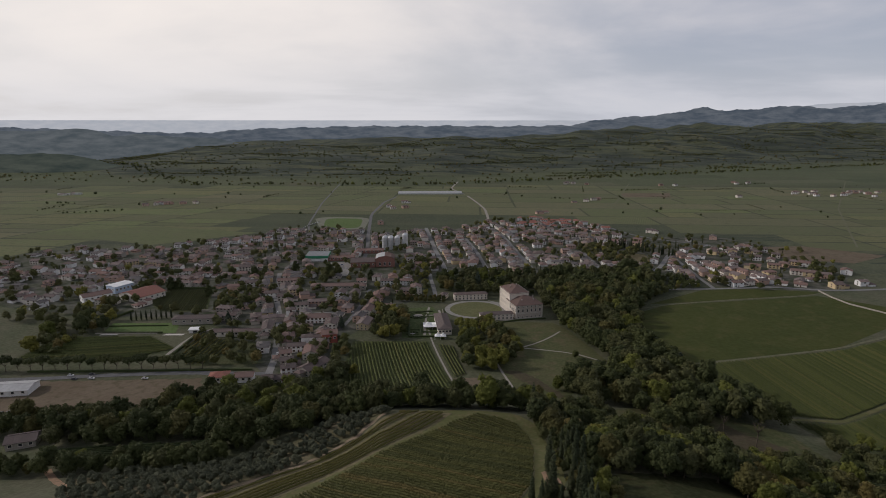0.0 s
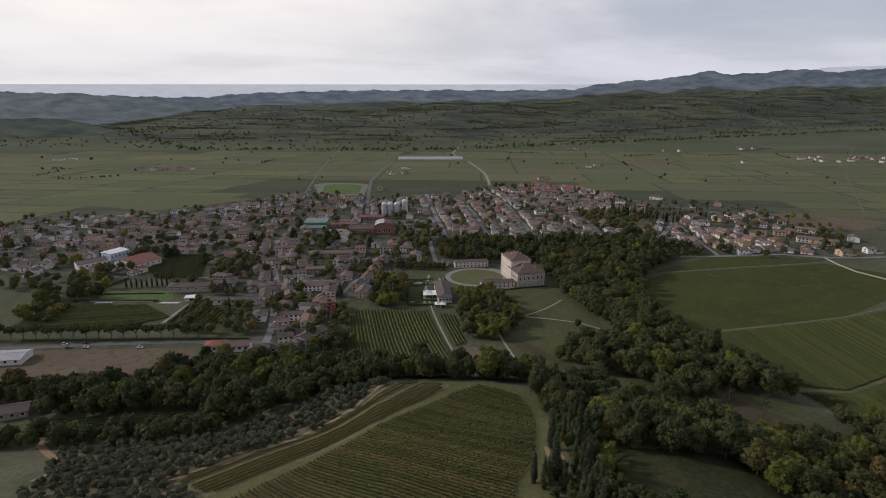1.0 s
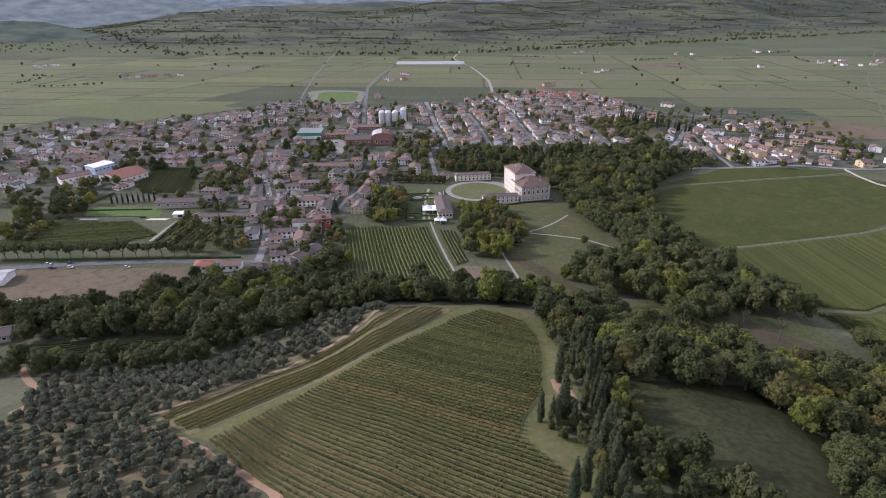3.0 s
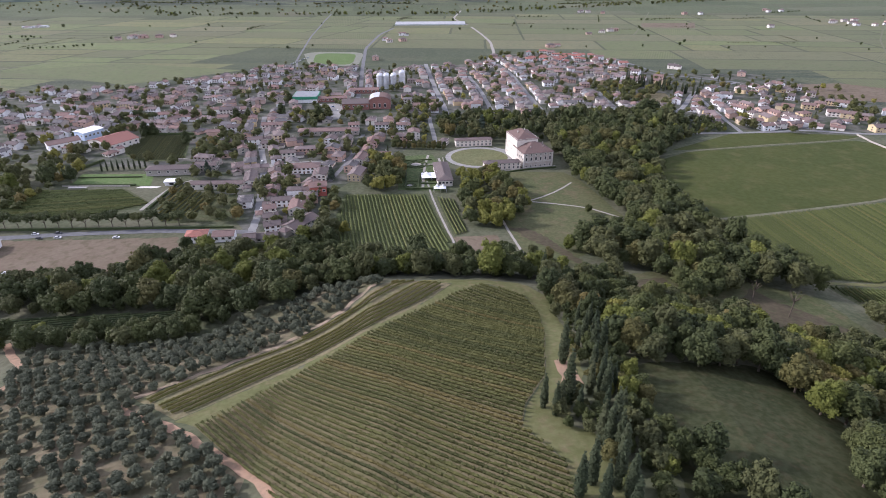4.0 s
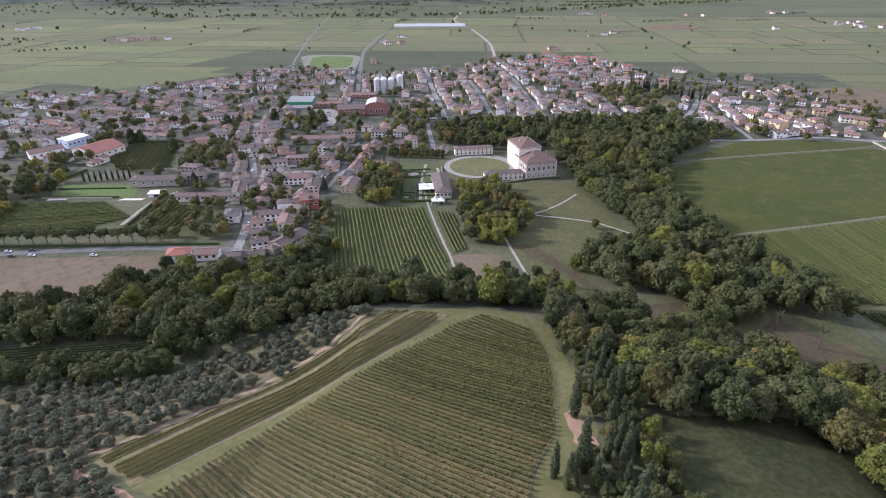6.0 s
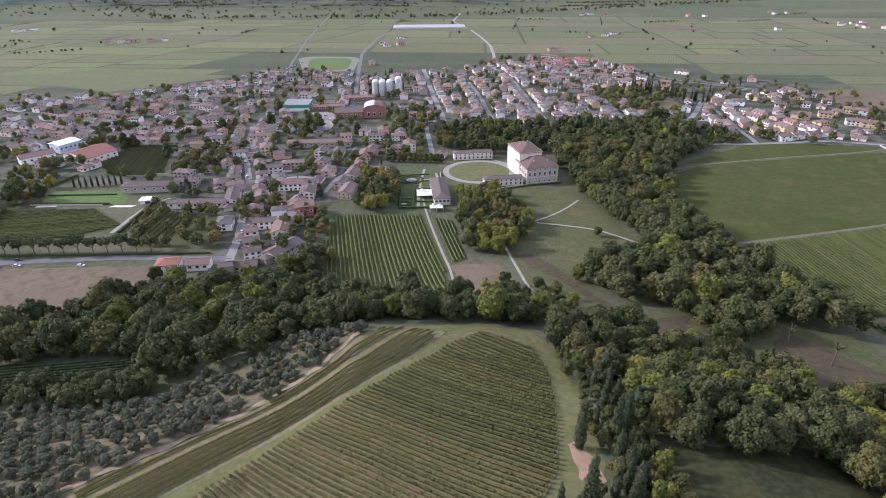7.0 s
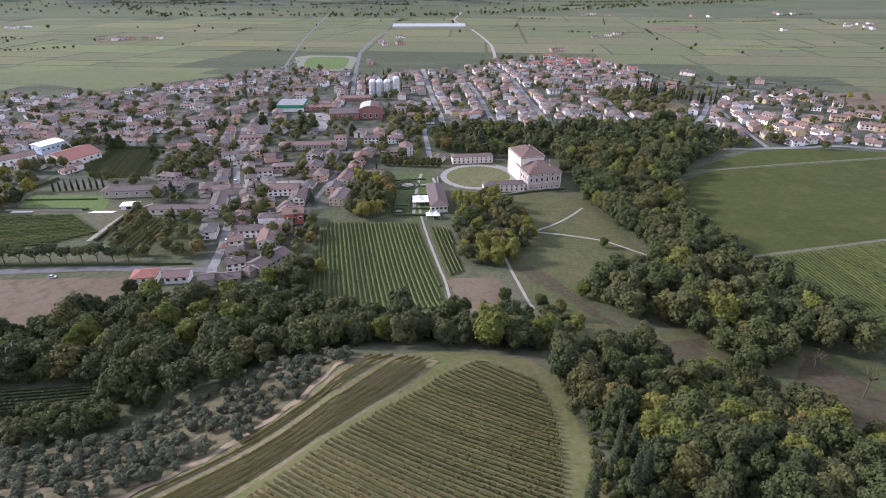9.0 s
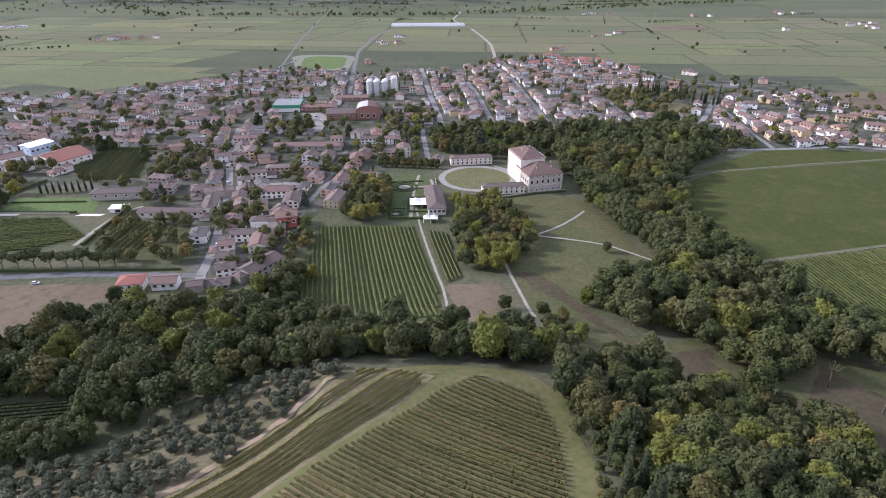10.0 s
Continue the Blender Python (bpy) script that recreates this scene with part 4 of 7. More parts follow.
TRUNKS = [trunk_mesh("trunk", 4.2, 0.30, i, 5, 2.4) for i in range(3)]
CEDAR = leaf_cloud("crown", 90, [(1.9 * math.cos(k * 2.3) * (1 - k / 15), 1.9 * math.sin(k * 2.3) * (1 - k / 15), 3.0 + k * 0.85, 2.3 * (1 - k / 17)) for k in range(13)], 1300, 0.42, "leaf_cedar")
CEDAR_DARK = leaf_cloud("crown", 92, [(3.0 * math.cos(k * 2.3) * (1 - k / 15), 3.0 * math.sin(k * 2.3) * (1 - k / 15), 3.0 + k * 0.8, 2.6 * (1 - k / 20)) for k in range(12)], 1300, 0.42, "leaf_dark")
PINE = leaf_cloud("crown", 91, [(3.0 * math.cos(k * 1.05) * (k > 0), 3.0 * math.sin(k * 1.05) * (k > 0), 8.6 + 0.5 * (k == 0), 1.9) for k in range(7)], 800, 0.4, "leaf_dark", clumps=(20, 0.8))
SPIRES = [leaf_cloud("crown", 100 + i, [(0.12 * math.sin(k * 2.1 + i), 0.12 * math.cos(k * 1.7), 0.7 + k * 0.86, 1.06 * min(1, 0.72 + 0.11 * k) * (1 - (k / 13.2) ** 2) ** 0.9) for k in range(13)], 1000, 0.22, "leaf_cypress", 0.9, 0.6) for i in range(3)]
OLIVE = [leaf_cloud("crown", 120 + i, round_lobes(140 + i, 2.0, 1.6, 5, 2.1, 0.40), 420, 0.26, "leaf_olive", clumps=(14, 0.55)) for i in range(4)]
OLIVE_TRUNK = [trunk_mesh("trunk", 1.4, 0.17, 7 + i, 3, 0.8) for i in range(2)]
SHORT_TRUNK = trunk_mesh("trunk", 1.0, 0.22, 20, 0)
SINGLE = [0]


def tree(kind, x, y, crown, trunk, scale, label, category="tree", group="", tall=1.0):
    ob = new(kind)
    ob.empty_display_size = 0.5
    ob.matrix_world = Matrix.LocRotScale((x, y, gz(x, y)), Euler((0, 0, (x * 12.9 + y * 7.7) % 6.28)), (scale, scale, scale * tall))
    for nm, me in (("trunk", trunk), ("crown", crown)):
        p = new(nm, me)
        p.parent = ob
    return tagged(ob, label, category, group)


def mesh_arrays(me):
    """Points, triangles and material name of a mesh."""
    co = np.empty(len(me.vertices) * 3)
    me.vertices.foreach_get("co", co)
    me.calc_loop_triangles()
    tris = np.empty(len(me.loop_triangles) * 3, dtype=np.int32)
    me.loop_triangles.foreach_get("vertices", tris)
    return co.reshape(-1, 3), tris.reshape(-1, 3), me.materials[0].name


def triangle_mesh(name, verts, tris, mats, slots):
    me = bpy.data.meshes.new(name)
    me.vertices.add(len(verts))
    me.vertices.foreach_set("co", verts.ravel())
    me.loops.add(tris.size)
    me.loops.foreach_set("vertex_index", tris.ravel().astype(np.int32))
    me.polygons.add(len(tris))
    me.polygons.foreach_set("loop_start", np.arange(0, tris.size, 3, dtype=np.int32))
    for m in mats:
        me.materials.append(MATS[m])
    me.polygons.foreach_set("material_index", slots.astype(np.int32))
    me.polygons.foreach_set("use_smooth", np.zeros(len(tris), dtype=bool))
    me.update(calc_edges=True)
    return me


ARRAYS = {}


def far_wood(name, spots, label, category="wood"):
    """Trees too many or too far to count, joined: spots of (x, y, crown, trunk, scale, tall)."""
    verts, faces, slots, mats, count = [], [], [], [], 0
    for x, y, crown, trunk, scale, tall in spots:
        a = (x * 12.9 + y * 7.7) % 6.28
        turn = np.array(((math.cos(a), -math.sin(a), 0), (math.sin(a), math.cos(a), 0), (0, 0, tall))) * scale
        for me in (crown, trunk):
            if me is None:
                continue
            if me.name not in ARRAYS:
                ARRAYS[me.name] = mesh_arrays(me)
            co, fs, mat = ARRAYS[me.name]
            if mat not in mats:
                mats.append(mat)
            verts.append(co @ turn.T + (x, y, gz(x, y)))
            faces.append(fs + count)
            slots.append(np.full(len(fs), mats.index(mat)))
            count += len(co)
    if not verts:
        return None
    return tagged(new(name, triangle_mesh(name, np.concatenate(verts), np.concatenate(faces), mats, np.concatenate(slots))), label, category, kind="stuff")


TREE_WORDS = {"leaf_green": "dense green broadleaf tree in full leaf", "leaf_dark": "dense dark green broadleaf tree", "leaf_pale": "greyish green broadleaf tree in loose leaf", "leaf_lime": "light yellow-green broadleaf tree, turning", "leaf_autumn": "broadleaf tree turning ochre-brown in autumn"}


def scatter(poly, gap, rng, avoid=()):
    x0, x1 = min(p[0] for p in poly), max(p[0] for p in poly)
    y0, y1 = min(p[1] for p in poly), max(p[1] for p in poly)
    mine = []
    for _ in range(int((x1 - x0) * (y1 - y0) / gap ** 2 * 9)):
        x, y = rng.uniform(x0, x1), rng.uniform(y0, y1)
        if inside(x, y, poly) and not any(inside(x, y, a) for a in avoid) and all((x - a) ** 2 + (y - b) ** 2 > gap ** 2 for a, b in mine):
            mine.append((x, y))
    return mine


def tone_of(rng, lime, autumn):
    r = rng.random()
    return "leaf_lime" if r < lime else "leaf_autumn" if r < lime + autumn else rng.choice(TONES[:3])


def wood(poly, gap, seed, group, lo, hi, lime=0.1, autumn=0.08, avoid=(), near=None, warm=()):
    """Trees at least `gap` apart inside a polygon; those inside `near` stand singly, the rest is one wood."""
    rng = random.Random(seed)
    rest = []
    for x, y in scatter(poly, gap, rng, avoid):
        turning = any(math.hypot(x - a, y - b) < r for a, b, r in warm)
        tone, scale, tall = tone_of(rng, lime + 0.14 * turning, autumn + 0.36 * turning), rng.uniform(lo, hi), rng.uniform(0.85, 1.2)
        if rng.random() < 0.15:
            scale *= 0.65
        if near and inside(x, y, near) and SINGLE[0] < 225:
            SINGLE[0] += 1
            tree("tree", x, y, rng.choice(BROAD[tone]), rng.choice(TRUNKS), scale, TREE_WORDS[tone], "tree", group, tall)
        else:
            rest.append((x, y, rng.choice((MID if y < 620 else SMALL)[tone]), None, scale, tall))
    far_wood("wood", rest, "dense mixed broadleaf wood, green with some yellowing crowns")


def spire(x, y, h, group="cypresses", label="tall narrow dark green cypress"):
    tree("cypress", x, y, SPIRES[int(x * 3 + y) % 3], SHORT_TRUNK, h / 12.0 * 1.15, label, "cypress", group, 0.98)


NEAR_EAST = [(40, 108), (40, 330), (100, 330), (150, 280), (190, 250), (190, 108)]
HILL_WOOD = [(43, 262), (46, 276), (57, 283), (72, 296), (84, 297), (92, 287), (104, 281), (112, 275), (124, 270), (133, 267), (140, 256), (152, 248), (183, 250), (215, 240), (240, 214), (230, 150), (170, 110), (99, 108), (101, 143), (106, 150), (112, 168), (114, 184), (104, 197), (84, 195), (64, 196), (58, 208), (54, 232), (50, 250)]
wood(HILL_WOOD, 6.2, 1, "trees of the hill wood", 0.8, 1.4, 0.08, 0.10, near=NEAR_EAST, warm=((60, 236, 16), (150, 205, 34), (120, 178, 16), (140, 250, 14)))
wood([(50, 152), (64, 150), (72, 140), (76, 120), (50, 118)], 6.0, 12, "trees at the meadow's lower edge", 0.7, 1.0, 0.0, 0.04, near=NEAR_EAST)
wood([(48, 250), (56, 232), (61, 205), (62, 193), (58, 178), (58, 160), (62, 150), (52, 130), (42, 126), (40, 150), (44, 176), (48, 196), (51, 220), (47, 240)], 4.6, 10, "trees under the cypresses", 0.42, 0.68, 0.05, 0.18, near=NEAR_EAST)
wood([(30, 171), (28, 164), (31, 159), (40, 153), (44, 160), (40, 178), (35, 174)], 3.9, 14, "bushes under the cypresses", 0.36, 0.5, 0.0, 0.0, near=NEAR_EAST)
STREAM_WOOD = [(-330, 300), (-262, 304), (-232, 304), (-228, 290), (-205, 287), (-160, 287), (-134, 284), (-122, 266), (-108, 261), (-92, 271), (-76, 274), (-62, 287), (-44, 288), (0, 287), (30, 283), (42, 282), (45, 298), (30, 309), (3, 314), (-31, 317), (-57, 332), (-72, 352), (-72, 398), (-84, 396), (-92, 372), (-106, 360), (-124, 364), (-141, 356), (-165, 350), (-181, 338), (-204, 325), (-262, 318), (-330, 314)]
NEAR_WEST = [(-232, 255), (-232, 330), (-60, 330), (50, 320), (50, 250)]
wood(STREAM_WOOD, 6.9, 2, "trees of the stream wood", 0.75, 1.5, 0.08, 0.02, near=NEAR_WEST)
wood([(-66, 296), (-40, 293), (0, 291), (40, 287), (44, 300), (0, 311), (-40, 314), (-64, 316)], 6.2, 22, "trees of the stream wood", 0.7, 1.1, 0.10, 0.0, near=NEAR_WEST)
wood([(-250, 268), (-216, 266), (-180, 264), (-140, 264), (-120, 261), (-112, 256), (-122, 249), (-140, 248), (-170, 251), (-230, 256)], 6.8, 3, "trees of the stream wood", 0.8, 1.1, 0.03, 0.12, near=NEAR_WEST)
PARK_WOOD = [(107, 556), (100, 600), (140, 690), (240, 722), (262, 690), (232, 618), (190, 552), (176, 500), (170, 446), (176, 400), (190, 356), (205, 320), (198, 308), (184, 310), (170, 322), (158, 316), (146, 297), (126, 296), (121, 312), (118, 333), (102, 332), (88, 344), (79, 362), (84, 378), (112, 392), (128, 412), (132, 430), (118, 470), (112, 505)]
wood(PARK_WOOD, 8.0, 4, "trees of the villa park", 0.9, 1.75, 0.04, 0.03, warm=((150, 560, 30), (128, 590, 20), (168, 500, 14)), near=[(70, 285), (70, 400), (130, 400), (205, 330), (205, 285)])
wood([(-4, 632), (-9, 668), (-10, 706), (74, 712), (140, 700), (128, 660), (100, 612), (60, 612), (30, 616)], 8.2, 5, "trees behind the villa", 0.8, 1.25, 0.12, 0.10)
GROVE = [(10, 512), (36, 516), (48, 498), (62, 452), (54, 430), (34, 398), (14, 406), (12, 440)]
wood(GROVE, 7.4, 6, "trees of the grove below the villa", 0.85, 1.2, 0.45, 0.10, near=GROVE)
GARDEN_GROVE = [(-64, 478), (-66, 530), (-54, 556), (-42, 540), (-36, 492), (-48, 476)]
wood(GARDEN_GROVE, 8.0, 7, "trees of the garden grove", 0.95, 1.3, 0.14, 0.16, near=GARDEN_GROVE)
wood([(43, 290), (45, 306), (48, 328), (58, 338), (64, 322), (58, 306), (54, 292)], 6.5, 8, "trees at the foot of the knoll", 0.6, 0.9, 0.18, 0.18)
wood([(214, 590), (232, 606), (262, 634), (300, 648), (290, 684), (256, 700), (222, 690), (236, 650), (222, 620)], 7.0, 15, "trees between park and suburb", 0.6, 0.95, 0.08, 0.04)
for i in range(9):
    spire(222 + 8 * i + 3 * math.sin(i * 2.7), 604 + 8.5 * i + 4 * math.cos(i * 1.9), 13 + 2 * math.sin(i * 1.3), "cypresses by the suburb")
wood([(208, 250), (212, 296), (230, 288), (262, 250), (240, 236)], 8.0, 9, "trees of the hill wood", 0.85, 1.1, 0.15, 0.12)


wood([(43, 264), (52, 264), (55, 235), (52, 212), (46, 192), (41, 194), (45, 220)], 4.6, 11, "bushes along the vineyard edge", 0.32, 0.55, 0.10, 0.15, near=NEAR_EAST)


rc = random.Random(17)
CYPRESS_ROWS = (
    ((38.3, 196.8, 17.5), (34.8, 171.4, 19), (57, 252, 12), (52.8, 222.5, 13), (49.5, 200.9, 16), (53.6, 204.4, 15), (42.6, 176.5, 13), (45.8, 171.4, 16), (27.3, 169.1, 12), (43.8, 154.6, 17), (44.6, 277.5, 17.5), (51.5, 194.1, 10)),
    ((29.9, 132.8, 14), (33.7, 136.9, 15), (39.6, 151.7, 15), (40.8, 149.2, 16), (43, 147.4, 15), (42.7, 143, 15), (35, 130, 14), (39.8, 135.7, 15), (40.1, 124.9, 14), (41.5, 132, 15), (30, 165, 12), (32, 168, 11)),
    ((54, 240, 12), (57, 245, 10), (50, 228, 12), (55, 229, 13), (49, 213, 14), (53, 214, 15), (46, 187, 14), (48, 183, 13), (46, 178, 12), (50, 178, 11), (37, 166, 10), (44, 164, 11), (48, 162, 12), (56, 221, 11), (45, 206, 11), (45.6, 279.5, 10)),
)
for row in CYPRESS_ROWS:
    for x, y, h in row:
        spire(x, y, h, "cypresses along the vineyard edge")
for i in range(9):
    spire(-305 + 4.4 * i, 528 + 1.0 * i, 9.5, "cypress row by the lawn", "clipped column cypress in a garden row")
for i in range(26):
    spire(258 + 2.8 * i + rc.uniform(-2, 2), 892 - 3.2 * i + rc.uniform(-9, 9), rc.uniform(12, 17), "cypresses of the cemetery", "tall dark cypress in a dense group")

# olives in loose rows; the outermost are joined
ro = random.Random(5)
spots = []
for i in range(-50, 50):
    for j in range(-50, 70):
        x = -120 + 4.7 * i * 0.80 - 5.0 * j * 0.60 + ro.uniform(-0.9, 0.9)
        y = 195 + 4.7 * i * 0.60 + 5.0 * j * 0.80 + ro.uniform(-0.9, 0.9)
        if inside(x, y, OLIVES) and ro.random() > 0.14:
            spots.append((x, y, ro.choice(OLIVE), ro.choice(OLIVE_TRUNK), ro.uniform(0.78, 1.18), ro.uniform(0.8, 1.02)))
spots.sort(key=lambda p: math.hypot(p[0] + 70, p[1] - 215))
for x, y, crown, trunk, scale, tall in spots[:280]:
    tree("olive_tree", x, y, crown, trunk, scale, "small grey-green olive tree on dry grass", "olive tree", "olive trees of the slope", tall)
far_wood("olive_grove", spots[280:], "outer part of the grey-green olive grove", "grove")

# ---------------------------------------------------------------- buildings
class Shape:
    """Collects boxes and faces for one mesh."""

    def __init__(self):
        self.v, self.f, self.m = [], [], []

    def face(self, pts, slot=0):
        k = len(self.v)
        self.v += [tuple(p) for p in pts]
        self.f.append(tuple(range(k, k + len(pts))))
        self.m.append(slot)

    def box(self, x0, x1, y0, y1, z0, z1, slot=0):
        k = len(self.v)
        self.v += [(x, y, z) for z in (z0, z1) for y in (y0, y1) for x in (x0, x1)]
        for f in ((0, 2, 3, 1), (4, 5, 7, 6), (0, 1, 5, 4), (2, 6, 7, 3), (0, 4, 6, 2), (1, 3, 7, 5)):
            self.f.append(tuple(k + i for i in f))
            self.m.append(slot)
        return self

    def slab(self, pts, thick, slot=0):
        """A polygon with thickness below it."""
        n, k = len(pts), len(self.v)
        self.v += [tuple(p) for p in pts] + [(p[0], p[1], p[2] - thick) for p in pts]
        self.f += [tuple(range(k, k + n)), tuple(range(k + 2 * n - 1, k + n - 1, -1))]
        self.m += [slot, slot]
        for i in range(n):
            j = (i + 1) % n
            self.f.append((k + i, k + n + i, k + n + j, k + j))
            self.m.append(slot)
        return self

    def round(self, x, y, z0, z1, r0, r1, n=12, slot=0):
        k = len(self.v)
        for z, r in ((z0, r0), (z1, r1)):
            self.v += [(x + r * math.cos(6.2832 * i / n), y + r * math.sin(6.2832 * i / n), z) for i in range(n)]
        for i in range(n):
            j = (i + 1) % n
            self.f.append((k + i, k + j, k + n + j, k + n + i))
            self.m.append(slot)
        self.f += [tuple(k + n + i for i in range(n)), tuple(k + n - 1 - i for i in range(n))]
        self.m += [slot, slot]
        return self

    def mesh(self, name, *mats):
        return make_mesh(name, self.v, self.f, mats, self.m)


def part(name, me, parent, at=None, label=""):
    ob = new(name, me)
    ob.parent = parent
    if at is not None:
        ob.matrix_basis = at
    if label:
        ob["label"] = label
    return ob


def thing(name, x, y, rot, label, category, group="", dz=0.0):
    ob = new(name)
    ob.empty_display_size = 1
    ob.matrix_world = pose(x, y, gz(x, y) + dz, 0, 0, rot)
    return tagged(ob, label, category, group)


def framed(name, w, h, side, edge, proud, mats):
    """A pane set back in a frame, all one piece: slot 0 the frame, 1 the pane, 2 the leaves at its sides."""
    x0, x1, z0, z1 = -w / 2, w / 2, 0.0, h
    a0, a1, c0, c1 = x0 - side, x1 + side, z0 - edge, z1 + edge
    v = [(a0, -0.05, c0), (a1, -0.05, c0), (a1, -0.05, c1), (a0, -0.05, c1)]
    v += [(a0, proud, c0), (a1, proud, c0), (a1, proud, c1), (a0, proud, c1)]
    v += [(x0, proud, z0), (x1, proud, z0), (x1, proud, z1), (x0, proud, z1)]
    v += [(x0, 0.02, z0), (x1, 0.02, z0), (x1, 0.02, z1), (x0, 0.02, z1)]
    f, m = [], []
    for lo, hi, slots in ((0, 4, (0, 2, 0, 2)), (4, 8, (0, 2, 0, 2)), (8, 12, (0, 0, 0, 0))):
        for i in range(4):
            j = (i + 1) % 4
            f.append((lo + i, lo + j, hi + j, hi + i))
            m.append(slots[i])
    f.append((12, 13, 14, 15))
    m.append(1)
    return make_mesh(name, v, f, mats, m)


def stack(name, rings, mat):
    """A square pillar through rings of (half width, height), one piece."""
    v, f = [], []
    for k, (r, z) in enumerate(rings):
        v += [(-r, -r, z), (r, -r, z), (r, r, z), (-r, r, z)]
        if k:
            for i in range(4):
                j = (i + 1) % 4
                f.append((4 * k - 4 + i, 4 * k - 4 + j, 4 * k + j, 4 * k + i))
    f.append(tuple(range(len(v) - 4, len(v))))
    return make_mesh(name, v, f, [mat])


WINDOWS = {k: framed("window", 1.0, 1.45, 0.5 if k else 0.14, 0.14, 0.10, ["stone_trim", "window_dark", k or "stone_trim"]) for k in ("shutter_green", "shutter_brown", "")}
DOOR = framed("door", 1.15, 2.2, 0.18, 0.16, 0.12, ["stone_trim", "shutter_brown", "stone_trim"])
CHIMNEY = stack("chimney", ((0.35, -1.2), (0.35, 1.1), (0.48, 1.1), (0.48, 1.24), (0.30, 1.24), (0.30, 1.5)), "grey_stone")


def roof_mesh(w, d, hip, mat, pitch=0.36, over=0.55, thick=0.22):
    """Tiled roof over a w by d plan, eaves at height 0: gabled, or hipped."""
    s = Shape()
    a, b = w / 2 + over, d / 2 + over
    e = -over * pitch
    top = d / 2 * pitch
    g = max(0.3, w / 2 - d / 2 * 0.95) if hip else a
    r0, r1 = (-g, 0, top), (g, 0, top)
    s.slab([(-a, -b, e), (a, -b, e), r1, r0], thick)
    s.slab([(a, b, e), (-a, b, e), r0, r1], thick)
    if hip:
        s.slab([(a, -b, e), (a, b, e), r1], thick)
        s.slab([(-a, b, e), (-a, -b, e), r0], thick)
    s.box(-g, g, -0.18, 0.18, top - 0.05, top + 0.14)
    return s.mesh("roof", mat), top


def wall_mesh(w, d, h, gable, mat, plinth=True):
    s = Shape()
    a, b, k = w / 2, d / 2, -1.0
    s.face([(-a, -b, k), (a, -b, k), (a, -b, h), (-a, -b, h)])
    s.face([(a, b, k), (-a, b, k), (-a, b, h), (a, b, h)])
    if gable:
        s.face([(a, -b, k), (a, b, k), (a, b, h), (a, 0, h + gable), (a, -b, h)])
        s.face([(-a, b, k), (-a, -b, k), (-a, -b, h), (-a, 0, h + gable), (-a, b, h)])
    else:
        s.face([(a, -b, k), (a, b, k), (a, b, h), (a, -b, h)])
        s.face([(-a, b, k), (-a, -b, k), (-a, -b, h), (-a, b, h)])
    return s.mesh("wall", mat)


WALL_WORDS = {"white_plaster": "white", "cream_plaster": "cream", "ochre_plaster": "ochre-yellow", "pink_plaster": "faded pink", "grey_stone": "grey stone", "red_plaster": "dark red", "blue_plaster": "pale blue"}
ROOF_WORDS = {"old_tiles": "weathered brown tile roof", "clay_tiles": "terracotta tile roof", "red_tiles": "bright red tile roof", "grey_roof": "flat grey roof", "grey_tiles": "grey-brown tile roof", "pink_tiles": "faded pinkish tile roof"}
HOUSES = []
FAR_PARTS = []


def join_parts(name, pieces, label, category):
    """One object out of many (mesh, pose) pieces."""
    verts, faces, slots, mats, count = [], [], [], [], 0
    for me, m in pieces:
        names = [k.name for k in me.materials]
        for k in names:
            if k not in mats:
                mats.append(k)
        co = np.empty(len(me.vertices) * 3)
        me.vertices.foreach_get("co", co)
        m = np.array(m)
        verts.append(co.reshape(-1, 3) @ m[:3, :3].T + m[:3, 3])
        for p in me.polygons:
            faces.append(tuple(i + count for i in p.vertices))
            slots.append(mats.index(names[p.material_index]))
        count += len(me.vertices)
    return tagged(new(name, make_mesh(name, np.concatenate(verts).tolist(), faces, mats, slots)), label, category, kind="stuff")


def distant_house(x, y, rot, w, d, storeys, wall, roof, rng, hip):
    """A house at the far side of the town, joined with its neighbours."""
    h = 0.3 + 2.7 * storeys
    at = pose(x, y, gz(x, y), 0, 0, rot)
    rme, top = roof_mesh(w, d, hip, roof)
    FAR_PARTS.append((wall_mesh(w, d, h, 0 if hip else top - 0.12, wall), at))
    FAR_PARTS.append((rme, at @ Matrix.Translation((0, 0, h))))
    FAR_PARTS.append((CHIMNEY, at @ Matrix.Translation((w * 0.2, d * 0.2, h + top * 0.75))))
    for level in range(storeys):
        for i in range(3):
            FAR_PARTS.append((WINDOWS["shutter_brown"], at @ pose((i - 1) * w * 0.3, -d / 2, 0.95 + 2.7 * level, 0, 0, 180)))
        FAR_PARTS.append((WINDOWS["shutter_brown"], at @ pose(-w / 2, 0, 0.95 + 2.7 * level, 0, 0, 90)))
    HOUSES.append((x, y, max(w, d) / 2))


